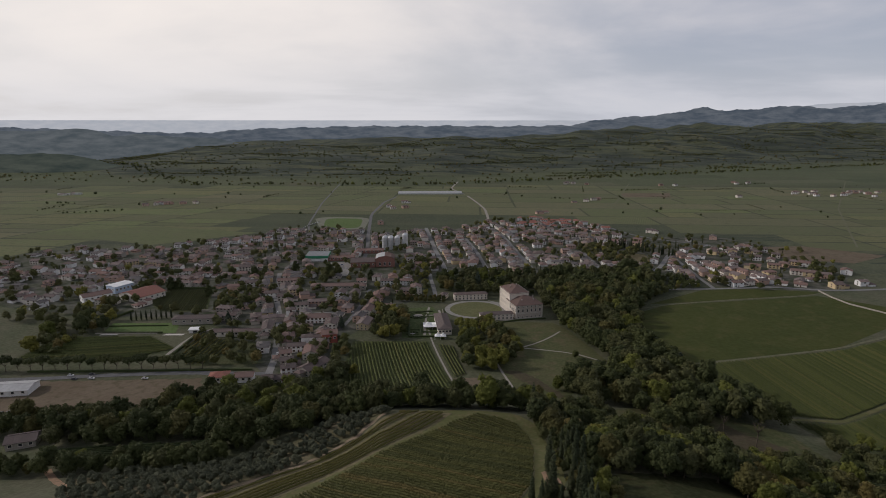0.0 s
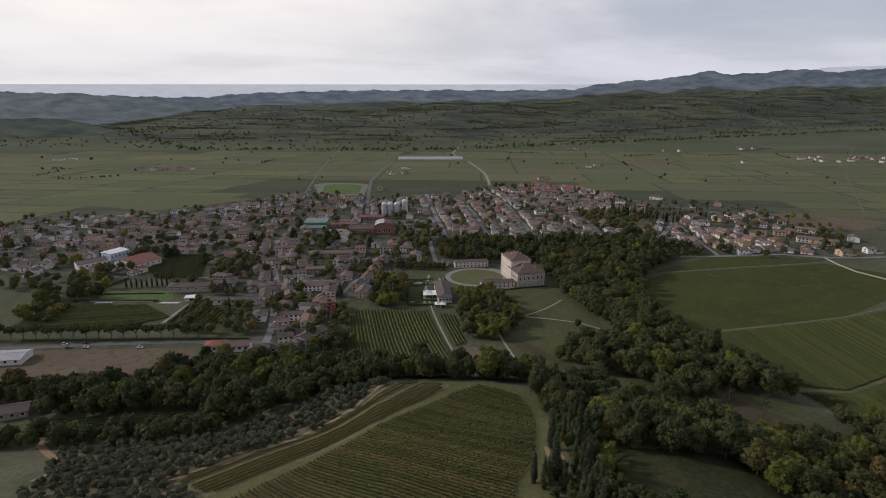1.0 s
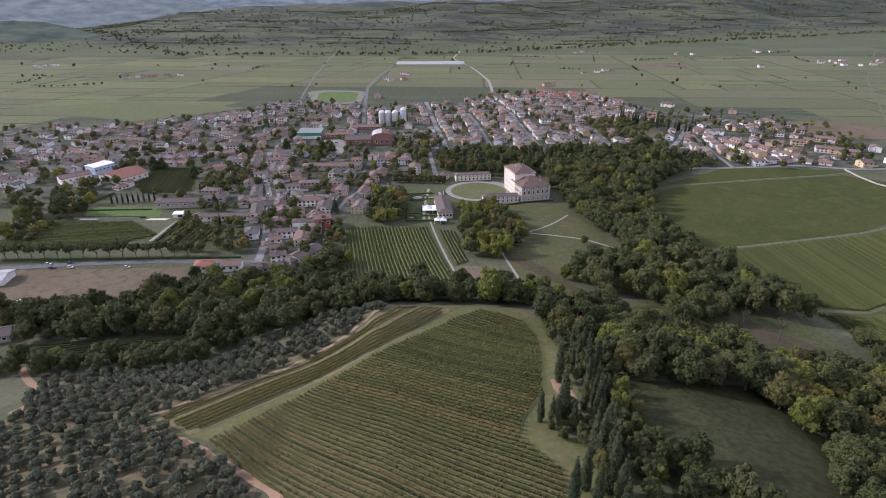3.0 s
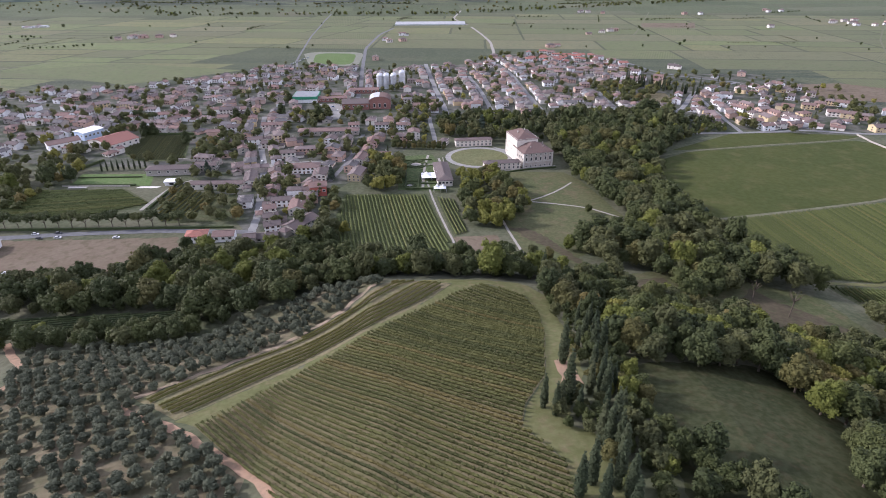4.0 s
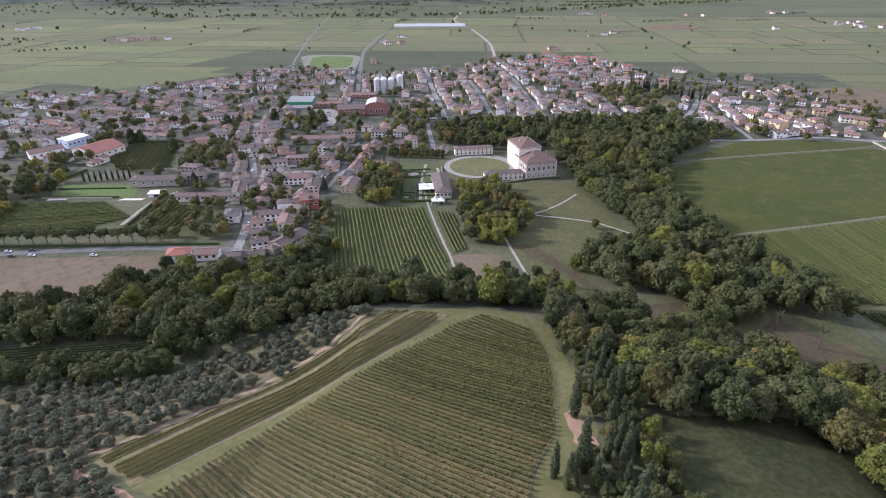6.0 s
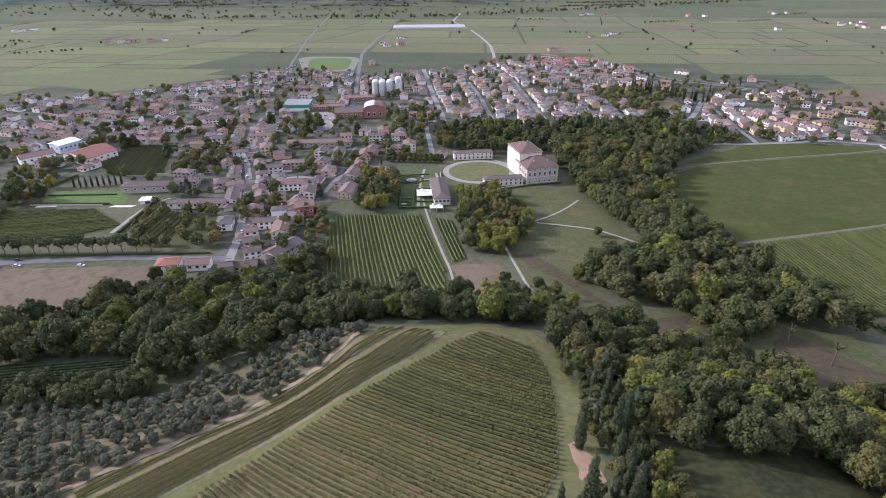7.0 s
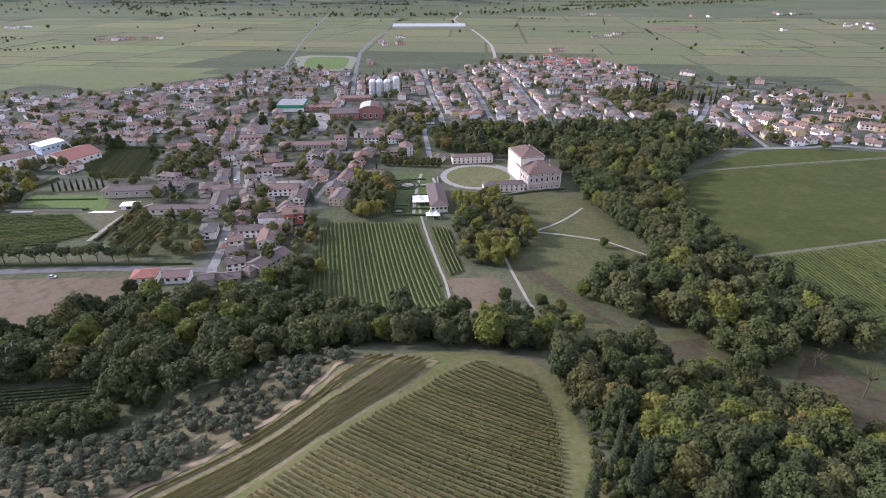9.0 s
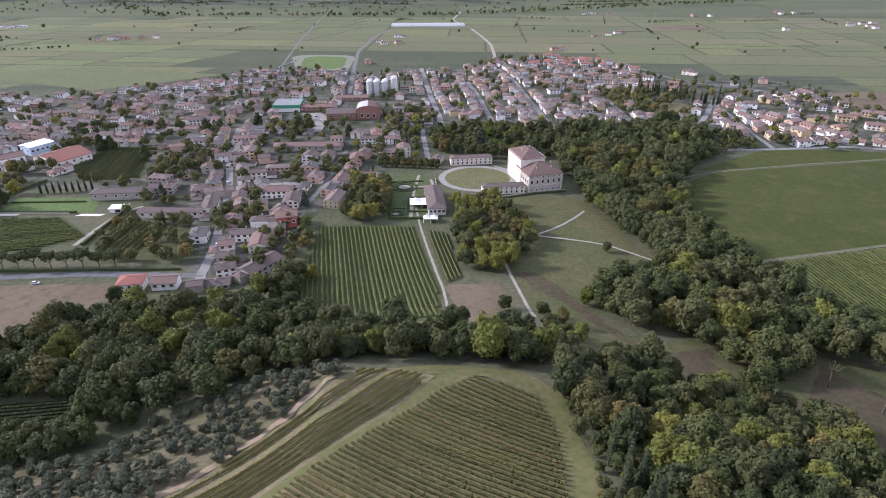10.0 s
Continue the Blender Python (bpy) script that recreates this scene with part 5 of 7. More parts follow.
def house(x, y, rot, w, d, storeys, wall, roof, rng, hip=False, detail=2, group="houses of the town"):
    h = 0.3 + 2.7 * storeys
    tag = f"{WALL_WORDS[wall]} plastered {storeys}-storey house under a {ROOF_WORDS[roof]}" if wall != "grey_stone" else f"grey stone {storeys}-storey house under a {ROOF_WORDS[roof]}"
    ob = thing("house", x, y, rot, tag, "house", group)
    rme, top = roof_mesh(w, d, hip, roof)
    part("wall", wall_mesh(w, d, h, 0 if hip else top - 0.12, wall), ob)
    part("roof", rme, ob, Matrix.Translation((0, 0, h)))
    part("chimney", CHIMNEY, ob, Matrix.Translation((w * rng.uniform(-0.3, 0.3), d * rng.choice((-0.2, 0.2)), h + top * 0.75)))
    win = WINDOWS[rng.choice(("shutter_green", "shutter_brown", "shutter_brown", ""))]
    sides = [(0, -d / 2, 180, w), (-w / 2, 0, 90, d * (1 if detail > 1 else 0.5))]
    if detail > 1:
        sides += [(w / 2, 0, -90, d)]
    for sx, sy, turn, span in sides:
        n = max(1, int(span / (3.6 if detail > 1 else 5.6)))
        for level in range(storeys if detail > 1 or storeys < 3 else 2):
            for i in range(n):
                o = (i + 0.5) / n * span - span / 2
                if level == 0 and sy and i == n // 2:
                    continue
                at = pose(sx + (o if sy else 0), sy + (o if sx else 0), 0.95 + 2.7 * level, 0, 0, turn)
                part("window", win, ob, at)
    part("door", DOOR, ob, pose(((max(1, int(w / 3.6)) // 2) + 0.5) / max(1, int(w / 3.6)) * w - w / 2, -d / 2, 0.05, 0, 0, 180))
    if rng.random() < 0.55:
        aw, ad, ah = rng.uniform(5.5, 8.5), rng.uniform(6, 8.5), rng.choice((2.8, 3.2, 5.0))
        side = rng.choice((-1, 1))
        ame, at_top = roof_mesh(aw, ad, rng.random() < 0.3, rng.choice((roof, "old_tiles")))
        spot = pose(side * (w / 2 + aw / 2 - 0.4), rng.uniform(-2.5, 2.5), 0)
        part("annex_wall", wall_mesh(aw, ad, ah, 0, wall), ob, spot)
        part("annex_roof", ame, ob, spot @ Matrix.Translation((0, 0, ah)))
    HOUSES.append((x, y, max(w, d) / 2))
    return ob


DISTRICTS = [
    ("r_top", [(142, 1082), (167, 1091), (190, 1110), (217, 1139), (243, 1139), (256, 1119), (266, 1100), (204, 1073), (236, 1091), (251, 1064), (278, 1064), (291, 1038), (86, 1101), (110, 1120)]),
    ("r_mid", [(85, 1023), (99, 992), (120, 1015), (134, 984), (153, 1007), (180, 1056), (161, 977), (189, 1023), (197, 992), (201, 955), (221, 1022), (116, 935), (140, 928), (158, 935), (174, 915), (212, 928), (236, 977), (238, 935)]),
    ("r_low", [(55, 992), (43, 970), (61, 942), (68, 909), (67, 862), (87, 935), (93, 891), (86, 824), (28, 903), (34, 862), (36, 819), (26, 767), (15, 840), (14, 771), (35, 758), (63, 809), (66, 776), (68, 729), (92, 767), (93, 725), (18, 922), (27, 1007)]),
    ("r_east", [(132, 814), (151, 790), (131, 758), (143, 729), (184, 799), (152, 762), (169, 750), (222, 809), (218, 776), (218, 758), (224, 729), (184, 733)]),
    ("c_near", [(-170, 618), (-116, 610), (-74, 602), (-75, 576), (-108, 572), (-92, 530), (-34, 624), (-58, 558)]),
    ("l_near", [(-362, 584), (-220, 546), (-238, 665), (-270, 692)]),
    ("l_back", [(-328, 710), (-308, 688), (-328, 675), (-314, 675), (-382, 707), (-412, 696), (-438, 699), (-401, 678), (-383, 664), (-399, 642), (-405, 742), (-380, 755), (-437, 746), (-378, 681)]),
    ("l_far", [(-535, 840), (-530, 797), (-460, 708), (-441, 708), (-422, 707), (-428, 677), (-391, 754), (-373, 670), (-381, 805), (-410, 806), (-433, 816), (-396, 816), (-361, 809), (-462, 685), (-503, 750), (-458, 750)]),
    ("c_far", [(-361, 859), (-355, 883), (-364, 935), (-322, 934), (-283, 907), (-269, 961), (-315, 847), (-361, 837), (-331, 805), (-298, 775), (-296, 814), (-295, 847), (-275, 847), (-246, 774), (-236, 783), (-230, 813), (-215, 793), (-234, 682), (-234, 721), (-314, 748)]),
    ("c_far2", [(-192, 990), (-153, 989), (-169, 932), (-208, 946), (-202, 906), (-178, 868), (-141, 892), (-140, 959), (-105, 953), (-75, 1003), (-45, 1002), (-31, 943), (-29, 878), (-19, 1018), (2, 1034), (-194, 647), (-177, 654), (-168, 697), (-180, 712), (-123, 959)]),
    ("s_right", [(401, 935), (446, 948), (354, 848), (362, 805), (329, 816), (426, 847), (420, 825), (454, 835), (300, 723), (290, 684), (294, 669), (346, 739), (355, 730), (387, 756), (360, 690), (325, 676), (342, 648), (407, 738), (387, 698), (396, 675), (417, 654), (482, 755), (464, 712), (364, 1010)]),
    ("s_right_b", [(261, 745), (218, 797)]),
    ("s_right2", [(477, 763), (457, 702), (454, 641), (509, 711), (425, 836), (491, 657), (453, 752), (470, 692)]),
    ("farms", [(218, 1258), (204, 1243), (321, 1434), (987, 1640), (782, 1542), (85, 1120)]),
    ("farmsL", [(-709, 1372), (-692, 1390), (-672, 1402), (-1049, 1596), (-1029, 1610), (-124, 1105), (-98, 1428)]),
]
LOOKS = {  # turn, walls, roofs, hipped share
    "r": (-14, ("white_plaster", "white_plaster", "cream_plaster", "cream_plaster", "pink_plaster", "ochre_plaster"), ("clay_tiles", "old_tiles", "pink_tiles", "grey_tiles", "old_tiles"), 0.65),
    "r_top": (-8, ("white_plaster", "white_plaster", "cream_plaster"), ("red_tiles", "red_tiles", "clay_tiles"), 0.4),
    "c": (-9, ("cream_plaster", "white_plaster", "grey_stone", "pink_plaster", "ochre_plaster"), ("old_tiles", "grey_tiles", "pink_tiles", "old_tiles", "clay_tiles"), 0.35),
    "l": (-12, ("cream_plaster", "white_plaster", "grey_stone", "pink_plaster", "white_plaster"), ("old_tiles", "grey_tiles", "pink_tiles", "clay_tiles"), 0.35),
    "s": (-28, ("white_plaster", "cream_plaster", "white_plaster", "pink_plaster", "white_plaster", "ochre_plaster"), ("clay_tiles", "old_tiles", "pink_tiles", "clay_tiles"), 0.4),
    "f": (5, ("white_plaster", "cream_plaster", "pink_plaster"), ("clay_tiles", "old_tiles"), 0.4),
}
ROADS = [MAIN_STREET[:9], NORTH_STREET, GARDEN_STREET, MIDDLE_STREET, EAST_STREET, OUTER_STREET, PARK_ROAD, SUBURB_ROAD[:7], SUBURB_LANE, SUBURB_BACK, [(-112, 740), (-120.6, 879), (-135, 1003), (-151, 1131)], [(-99, 500), (-90, 560), (-88, 640)]]


def nearest_road(x, y):
    """Distance to the nearest street, its bearing there, and the way off it."""
    best = (1e9, 0.0, 0.0, 0.0)
    for line in ROADS:
        for (xa, ya), (xb, yb) in zip(line, line[1:]):
            t = max(0, min(1, ((x - xa) * (xb - xa) + (y - ya) * (yb - ya)) / ((xb - xa) ** 2 + (yb - ya) ** 2)))
            ox, oy = x - xa - t * (xb - xa), y - ya - t * (yb - ya)
            r = math.hypot(ox, oy)
            if r < best[0]:
                best = (r, math.degrees(math.atan2(yb - ya, xb - xa)), ox / max(r, 0.1), oy / max(r, 0.1))
    return best


def road_gap(x, y):
    return nearest_road(x, y)[0]


def taken(x, y, r):
    return any(abs(a - x) < 40 and math.hypot(x - a, y - b) < r + c for a, b, c in HOUSES)


rh = random.Random(77)
# the old houses along the street, one by one: x, y, turn, length, depth, storeys
for wall, roof, hip, spots in (
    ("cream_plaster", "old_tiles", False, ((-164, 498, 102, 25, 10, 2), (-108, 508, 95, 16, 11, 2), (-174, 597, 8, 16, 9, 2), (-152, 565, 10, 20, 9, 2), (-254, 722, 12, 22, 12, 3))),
    ("white_plaster", "old_tiles", False, ((-126, 450, 8, 15, 9, 2), (-192, 609, 14, 14, 10, 2), (-228, 655, 10, 13, 11, 2), (-70, 662, 3, 15, 9, 2), (-121, 403, 20, 11, 9, 2))),
    ("cream_plaster", "clay_tiles", False, ((-111, 440, 97, 22, 13, 2), (-131, 434, 16, 9, 9, 2), (-189, 664, 8, 22, 10, 2), (-99, 653, 8, 11, 10, 3), (-79, 549, 82, 17, 10, 2))),
    ("white_plaster", "clay_tiles", True, ((-125, 526, 6, 26, 13, 2), (-47, 662, 3, 15, 10, 2), (-329, 710, 14, 17, 11, 2))),
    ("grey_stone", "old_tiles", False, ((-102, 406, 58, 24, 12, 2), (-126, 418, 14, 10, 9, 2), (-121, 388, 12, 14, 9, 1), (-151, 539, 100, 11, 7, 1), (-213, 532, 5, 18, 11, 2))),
    ("cream_plaster", "clay_tiles", True, ((-320, 574, 60, 12, 9, 1),)),
    ("pink_plaster", "pink_tiles", True, ((-134, 578, 8, 22, 9, 2), (-47, 620, 5, 18, 11, 2), (-302, 722, 6, 24, 10, 2))),
    ("ochre_plaster", "pink_tiles", False, ((-77, 510, 82, 20, 11, 2), (-393, 763, 4, 18, 10, 2), (-427, 764, 40, 16, 11, 2))),
):
    for x, y, rot, w, d, storeys in spots:
        house(x, y, rot, w, d, storeys, wall, roof, rh, hip, 2)
for district, spots in DISTRICTS:
    turn, walls, roofs, hips = LOOKS.get(district, LOOKS[district[0]])
    for x, y in spots:
        near = y < 640
        w, d = rh.uniform(10.5, 16.0), rh.uniform(9.5, 12.5)
        if near:
            w = w * rh.choice((0.9, 1.0, 1.35))
        rot = turn + rh.choice((0, 0, 0, 90)) + rh.uniform(-9, 9)
        away, bearing, ox, oy = nearest_road(x, y)
        if away < 32:
            rot = bearing + rh.uniform(-3, 3)
            clear = max(0.0, d / 2 + 5.0 - away)
            x, y = x + ox * clear, y + oy * clear
        if taken(x, y, 3.5):
            continue
        house(x, y, rot, w, d, rh.choice((2, 2, 2, 2, 3) if near else (2, 2, 1, 2)), rh.choice(walls), rh.choice(roofs), rh, rh.random() < hips, 2 if near else 1)

# houses between, where the town leaves room
KEEP_OUT = [(-82, 740, 30), (-77, 868, 30), (-184, 800, 26), (-330, 600, 34), (-369, 627, 26), (-280, 597, 52), (-125, 640, 30), (-25, 520, 45), (290, 850, 40), (-150, 745, 22), (100, 700, 40), (-290, 510, 45), (-195, 450, 40), (230, 850, 30), (262, 800, 34), (245, 770, 24), (-112, 842, 24), (-149, 793, 22), (-111, 757, 22), (-140, 720, 26)]


def town_gap(x, y, r):
    return not taken(x, y, r) and all(math.hypot(x - a, y - b) > c for a, b, c in KEEP_OUT) and road_gap(x, y) > r + 3


MIDTOWN = [(-600, 830), (-551, 866), (-461, 858), (-402, 900), (-335, 970), (-274, 1040), (-150, 1030), (-120, 1000), (20, 1040), (84, 1120), (188, 1170), (270, 1070), (310, 974), (330, 800), (470, 900), (500, 760), (455, 660), (330, 655), (270, 730), (120, 722), (10, 745), (-30, 720), (-40, 610), (-80, 560), (-100, 430), (-130, 410), (-205, 510), (-240, 560), (-330, 640), (-420, 570), (-600, 650)]
added = [0]


def infill(x, y, rot, room):
    """One more house of its quarter, if the ground is free."""
    if not inside(x, y, MIDTOWN) or not town_gap(x, y, room):
        return
    added[0] += 1
    key = "l" if x < -230 else "c" if x < -20 else "r" if x < 250 else "s"
    turn, walls, roofs, hips = LOOKS["r_top" if 140 < x < 290 and y > 1030 else key]
    away, bearing, ox, oy = nearest_road(x, y)
    if rot is None:
        rot = (bearing if away < 60 else turn) + rh.choice((0, 0, 90)) + rh.uniform(-6, 6)
    look_of = (x, y, rot, rh.uniform(9.5, 15.0), rh.uniform(8.5, 10.5), rh.choice((1, 2, 2, 2)), rh.choice(walls), rh.choice(roofs), rh, rh.random() < hips)
    if y < 700:
        house(*look_of, 1)
    else:
        distant_house(*look_of)


for line in ROADS:
    for (xa, ya), (xb, yb) in zip(line, line[1:]):
        run = math.hypot(xb - xa, yb - ya)
        ux, uy = (xb - xa) / run, (yb - ya) / run
        for side in (-1, 1):
            at = rh.uniform(3, 9)
            while at < run:
                off = side * rh.uniform(9.8, 13.5)
                if rh.random() < 0.75:
                    infill(xa + ux * at - uy * off, ya + uy * at + ux * off, math.degrees(math.atan2(uy, ux)) + rh.uniform(-3, 3), 4.6)
                at += rh.uniform(14, 20)
for _ in range(26000):
    if added[0] >= 470:
        break
    infill(rh.uniform(-600, 480), rh.uniform(410, 1170), None, 5.2)
for cx, cy, n, spread in ((1080, 1600, 12, 60), (1180, 1640, 8, 50), (960, 1900, 4, 26), (420, 1880, 5, 34), (700, 1830, 2, 14), (-640, 1400, 5, 26), (372, 1480, 3, 20), (-120, 1330, 3, 18)):
    for _ in range(n):
        turn, walls, roofs, hips = LOOKS["f"]
        distant_house(cx + rh.gauss(0, spread), cy + rh.gauss(0, spread * 0.6), rh.uniform(-30, 30), rh.uniform(10, 16), rh.uniform(8, 10), 2, rh.choice(walls), rh.choice(roofs), rh, True)
join_parts("distant_houses", FAR_PARTS, "tightly set plastered houses with tile roofs filling the town", "houses")


# the villa
def big_window(w, h):
    return framed("window", w, h, 0.28, 0.32, 0.2, ["stone_trim", "window_dark", "stone_trim"])


def villa():
    ob = thing("villa", 67.5, 531.5, 15, "large cream and pink plastered villa with a hipped old tile roof", "villa")
    lower, upper = wall_mesh(27, 25, 14.0, 0, "villa_stone"), wall_mesh(19.5, 28, 21.5, 0, "villa_plaster")
    part("wall", lower, ob, Matrix.Translation((13.5, 12.5, 0)))
    part("wall", upper, ob, Matrix.Translation((9.72, 30.6, 0)))
    lr, ltop = roof_mesh(27, 25, True, "villa_tiles", 0.46, 0.9)
    ur, utop = roof_mesh(28, 19.5, True, "villa_tiles", 0.46, 0.9)
    part("roof", lr, ob, Matrix.Translation((13.5, 12.5, 14.0)))
    part("roof", ur, ob, pose(9.72, 30.6, 21.5, 0, 0, 90))
    cornice = Shape().box(-0.5, 19.9, 16.2, 45.0, 20.9, 21.4).mesh("cornice", "stone_trim")
    part("cornice", cornice, ob)
    band = Shape().box(-0.3, 27.3, -0.3, 25.2, 13.4, 13.8).box(-0.15, 27.15, -0.15, 25.1, 5.2, 5.5).mesh("cornice", "stone_trim")
    part("cornice", band, ob)
    plinth = Shape().box(-0.12, 27.12, -0.12, 25.0, -0.5, 1.0).mesh("plinth", "stone_trim")
    part("plinth", plinth, ob)
    for u, v, z in ((0, 0, 13.3), (27, 0, 13.3), (0, 44.6, 20.8), (0, 16.7, 20.8)):
        part("corner_stones", Shape().box(u - 0.45, u + 0.45, v - 0.18, v + 0.7, 1.0, z).mesh("corner_stones", "stone_trim"), ob)
    tall, small, arch = big_window(1.5, 2.9), big_window(1.2, 1.4), big_window(2.0, 3.6)
    for i in range(7):
        v = 18.4 + 3.9 * i
        for z, me in ((1.0, arch), (7.0, tall), (12.0, tall), (17.6, small)):
            part("window", me, ob, pose(0, v, z, 0, 0, 90))
    for i in range(6):
        u = 2.4 + 4.45 * i
        for z, me in ((1.0, small), (6.6, tall), (11.2, small)):
            part("window", me, ob, pose(u, 0, z, 0, 0, 180))
    for i in range(4):
        for z, me in ((1.0, small), (6.6, tall), (11.2, small)):
            part("window", me, ob, pose(0, 2.2 + 4.1 * i, z, 0, 0, 90))
            part("window", me, ob, pose(27, 3.0 + 6.0 * i, z, 0, 0, -90))
    for u, v, z in ((8, 6, 16.6), (20, 6, 16.6), (5, 30, 24), (14, 36, 24), (23, 14, 17.4)):
        part("chimney", CHIMNEY, ob, Matrix.Translation((u, v, z)))
    return ob


def wing(x, y, rot, w, d, h, cols, label):
    ob = thing("villa_wing", x, y, rot, label, "wing", "wings of the villa")
    part("wall", wall_mesh(w, d, h, 0, "villa_plaster"), ob)
    rme, top = roof_mesh(w, d, True, "old_tiles", 0.36, 0.6)
    part("roof", rme, ob, Matrix.Translation((0, 0, h)))
    me = big_window(1.2, 2.0)
    for i in range(cols):
        o = (i + 0.5) / cols * w - w / 2
        part("window", me, ob, pose(o, -d / 2, 1.0, 0, 0, 180))
        part("window", WINDOWS[""], ob, pose(o, -d / 2, 4.0, 0, 0, 180))
    return ob


villa()
wing(26, 601, 8, 36, 8, 6.6, 9, "low cream villa wing with arched openings and tile roof")
wing(48, 532.5, 7, 32, 8, 6.4, 8, "low white villa wing with dark windows and tile roof")
wing(-3, 604, 70, 12, 7, 5.0, 3, "small stone pavilion beside the villa court")


def court():
    """The oval lawn before the villa, ringed by a paved drive."""
    def disc(name, r0, r1, mat, label, lift):
        v, f, n = [], [], 64
        for i in range(n):
            a = 6.2832 * i / n
            for r in (r0, r1):
                x, y = 30 + r * 1.04 * math.cos(a), 563.5 + r * math.sin(a)
                v.append((x, y, gz(x, y) + lift))
        for i in range(n):
            j = (i + 1) % n
            f.append((2 * i, 2 * i + 1, 2 * j + 1, 2 * j))
        tagged(new(name, make_mesh(name, v, f, [mat])), label, "court", kind="structure")
    disc("court_lawn", 0.01, 25.5, "court_grass", "round pale mown lawn in the villa court", 0.22)
    disc("court_drive", 25.5, 30.5, "pale_paving", "pale paved ring drive round the court lawn", 0.24)


court()
sheet("villa_forecourt", [(55, 528), (66, 530), (57, 586), (44, 596), (56, 575), (60, 556)], "pale_paving", "pale paved strip along the villa front", "court", 0.16)


def low_wall(pts, h, mat, label, w=0.5):
    """A garden or boundary wall along a line."""
    s = Shape()
    for (xa, ya), (xb, yb) in zip(pts, pts[1:]):
        k = max(1, int(math.hypot(xb - xa, yb - ya) / 6))
        for i in range(k):
            p, q = (np.array((xa, ya)) + (np.array((xb, yb)) - (xa, ya)) * j / k for j in (i, i + 1))
            n = np.array((-(q - p)[1], (q - p)[0])) / np.linalg.norm(q - p) * w / 2
            zs = [gz(*p), gz(*q)]
            a, b, c, e = p + n, p - n, q - n, q + n
            s.slab([(a[0], a[1], zs[0] + h), (b[0], b[1], zs[0] + h), (c[0], c[1], zs[1] + h), (e[0], e[1], zs[1] + h)], h + 0.4)
    return tagged(new("boundary_wall", s.mesh("boundary_wall", mat)), label, "wall", "walls", kind="structure")


low_wall([(424, 632), (422, 606), (424, 580), (440, 548), (470, 520)], 1.6, "stone_wall", "pale boundary wall along the road", 0.4)
low_wall([(37.7, 519.3), (53.8, 523.8), (69.5, 529.6), (85.1, 533.2), (96.4, 535.6)], 1.3, "grey_stone", "low curved stone terrace wall under the villa")
low_wall([(-2, 478), (-2, 520), (-4, 560)], 1.6, "stone_wall", "stone wall beside the formal garden")
low_wall([(-255, 556), (-243, 556), (-205, 545)], 2.2, "stone_wall", "old stone wall behind the farm")
low_wall([(-318, 490), (-262, 490)], 1.0, "stone_wall", "low stone wall under the lawn")


# the larger halls and works
def hall(name, x, y, rot, w, d, h, wall, roof, label, hip=False, pitch=0.3, cols=6, category="hall"):
    ob = thing(name, x, y, rot, label, category)
    rme, top = roof_mesh(w, d, hip, roof, pitch, 0.8, 0.3)
    part("wall", wall_mesh(w, d, h, 0 if hip else top - 0.15, wall), ob)
    part("roof", rme, ob, Matrix.Translation((0, 0, h)))
    me = big_window(1.8, 1.6)
    for i in range(cols):
        o = (i + 0.5) / cols * w - w / 2
        part("window", me, ob, pose(o, -d / 2, h * 0.45, 0, 0, 180))
    for i in range(max(1, cols // 2)):
        o = (i + 0.5) / max(1, cols // 2) * d - d / 2
        part("window", me, ob, pose(-w / 2, o, h * 0.45, 0, 0, 90))
    return ob


hall("winery_hall", -333, 606, 60, 32, 34, 6.5, "cream_plaster", "red_tiles", "broad cream winery hall under a wide terracotta roof", False, 0.24, 5)
hall("warehouse", -372, 633, 62, 22, 16, 8.5, "blue_plaster", "white_roof", "pale blue warehouse with a bright white roof", False, 0.10, 5, "warehouse")
hall("warehouse", -379, 598, 45, 28, 15, 7.0, "white_plaster", "clay_tiles", "white workshop with a terracotta roof", False, 0.3, 5, "warehouse")
hall("school", -124, 641, 3, 62, 11, 5.5, "grey_stone", "clay_tiles", "long low stone building under a red-brown roof", True, 0.34, 12, "building")
hall("farmhouse", -4, 510, 96, 44, 12, 6.0, "cream_plaster", "old_tiles", "long old farmhouse with a brown tile roof", True, 0.4, 9, "farmhouse")
hall("old_barn", -238, 522, 6, 44, 11, 6.0, "grey_stone", "old_tiles", "long grey stone barn with an old tile roof", True, 0.34, 6, "barn")
hall("old_barn", -188, 487, 2, 42, 8, 5.0, "cream_plaster", "old_tiles", "long cream outbuilding under old brown tiles", False, 0.34, 7, "barn")
hall("works_hall", -111, 757, 6, 32, 22, 8.0, "brick_red", "old_tiles", "dark red brick works with a tiled roof", False, 0.3, 6)
hall("works_hall", -149, 793, 4, 42, 11, 5.0, "brick_red", "clay_tiles", "long low red brick works building", False, 0.3, 8)
hall("works_hall", -112, 842, 4, 40, 12, 5.0, "brick_red", "clay_tiles", "red brick works shed behind the yard", False, 0.3, 7)
hall("village_inn", -103, 473, 14, 13, 12, 8.5, "red_plaster", "clay_tiles", "house with one dark red wall and a terracotta roof", False, 0.34, 3, "house")
hall("cottage", -167, 387, 10, 13, 10, 5.5, "white_plaster", "red_tiles", "white cottage with a bright red roof by the road", True, 0.36, 3, "house")
hall("cottage", -149, 388, 6, 13, 9, 5.0, "white_plaster", "clay_tiles", "white cottage with a terracotta roof by the road", False, 0.36, 3, "house")
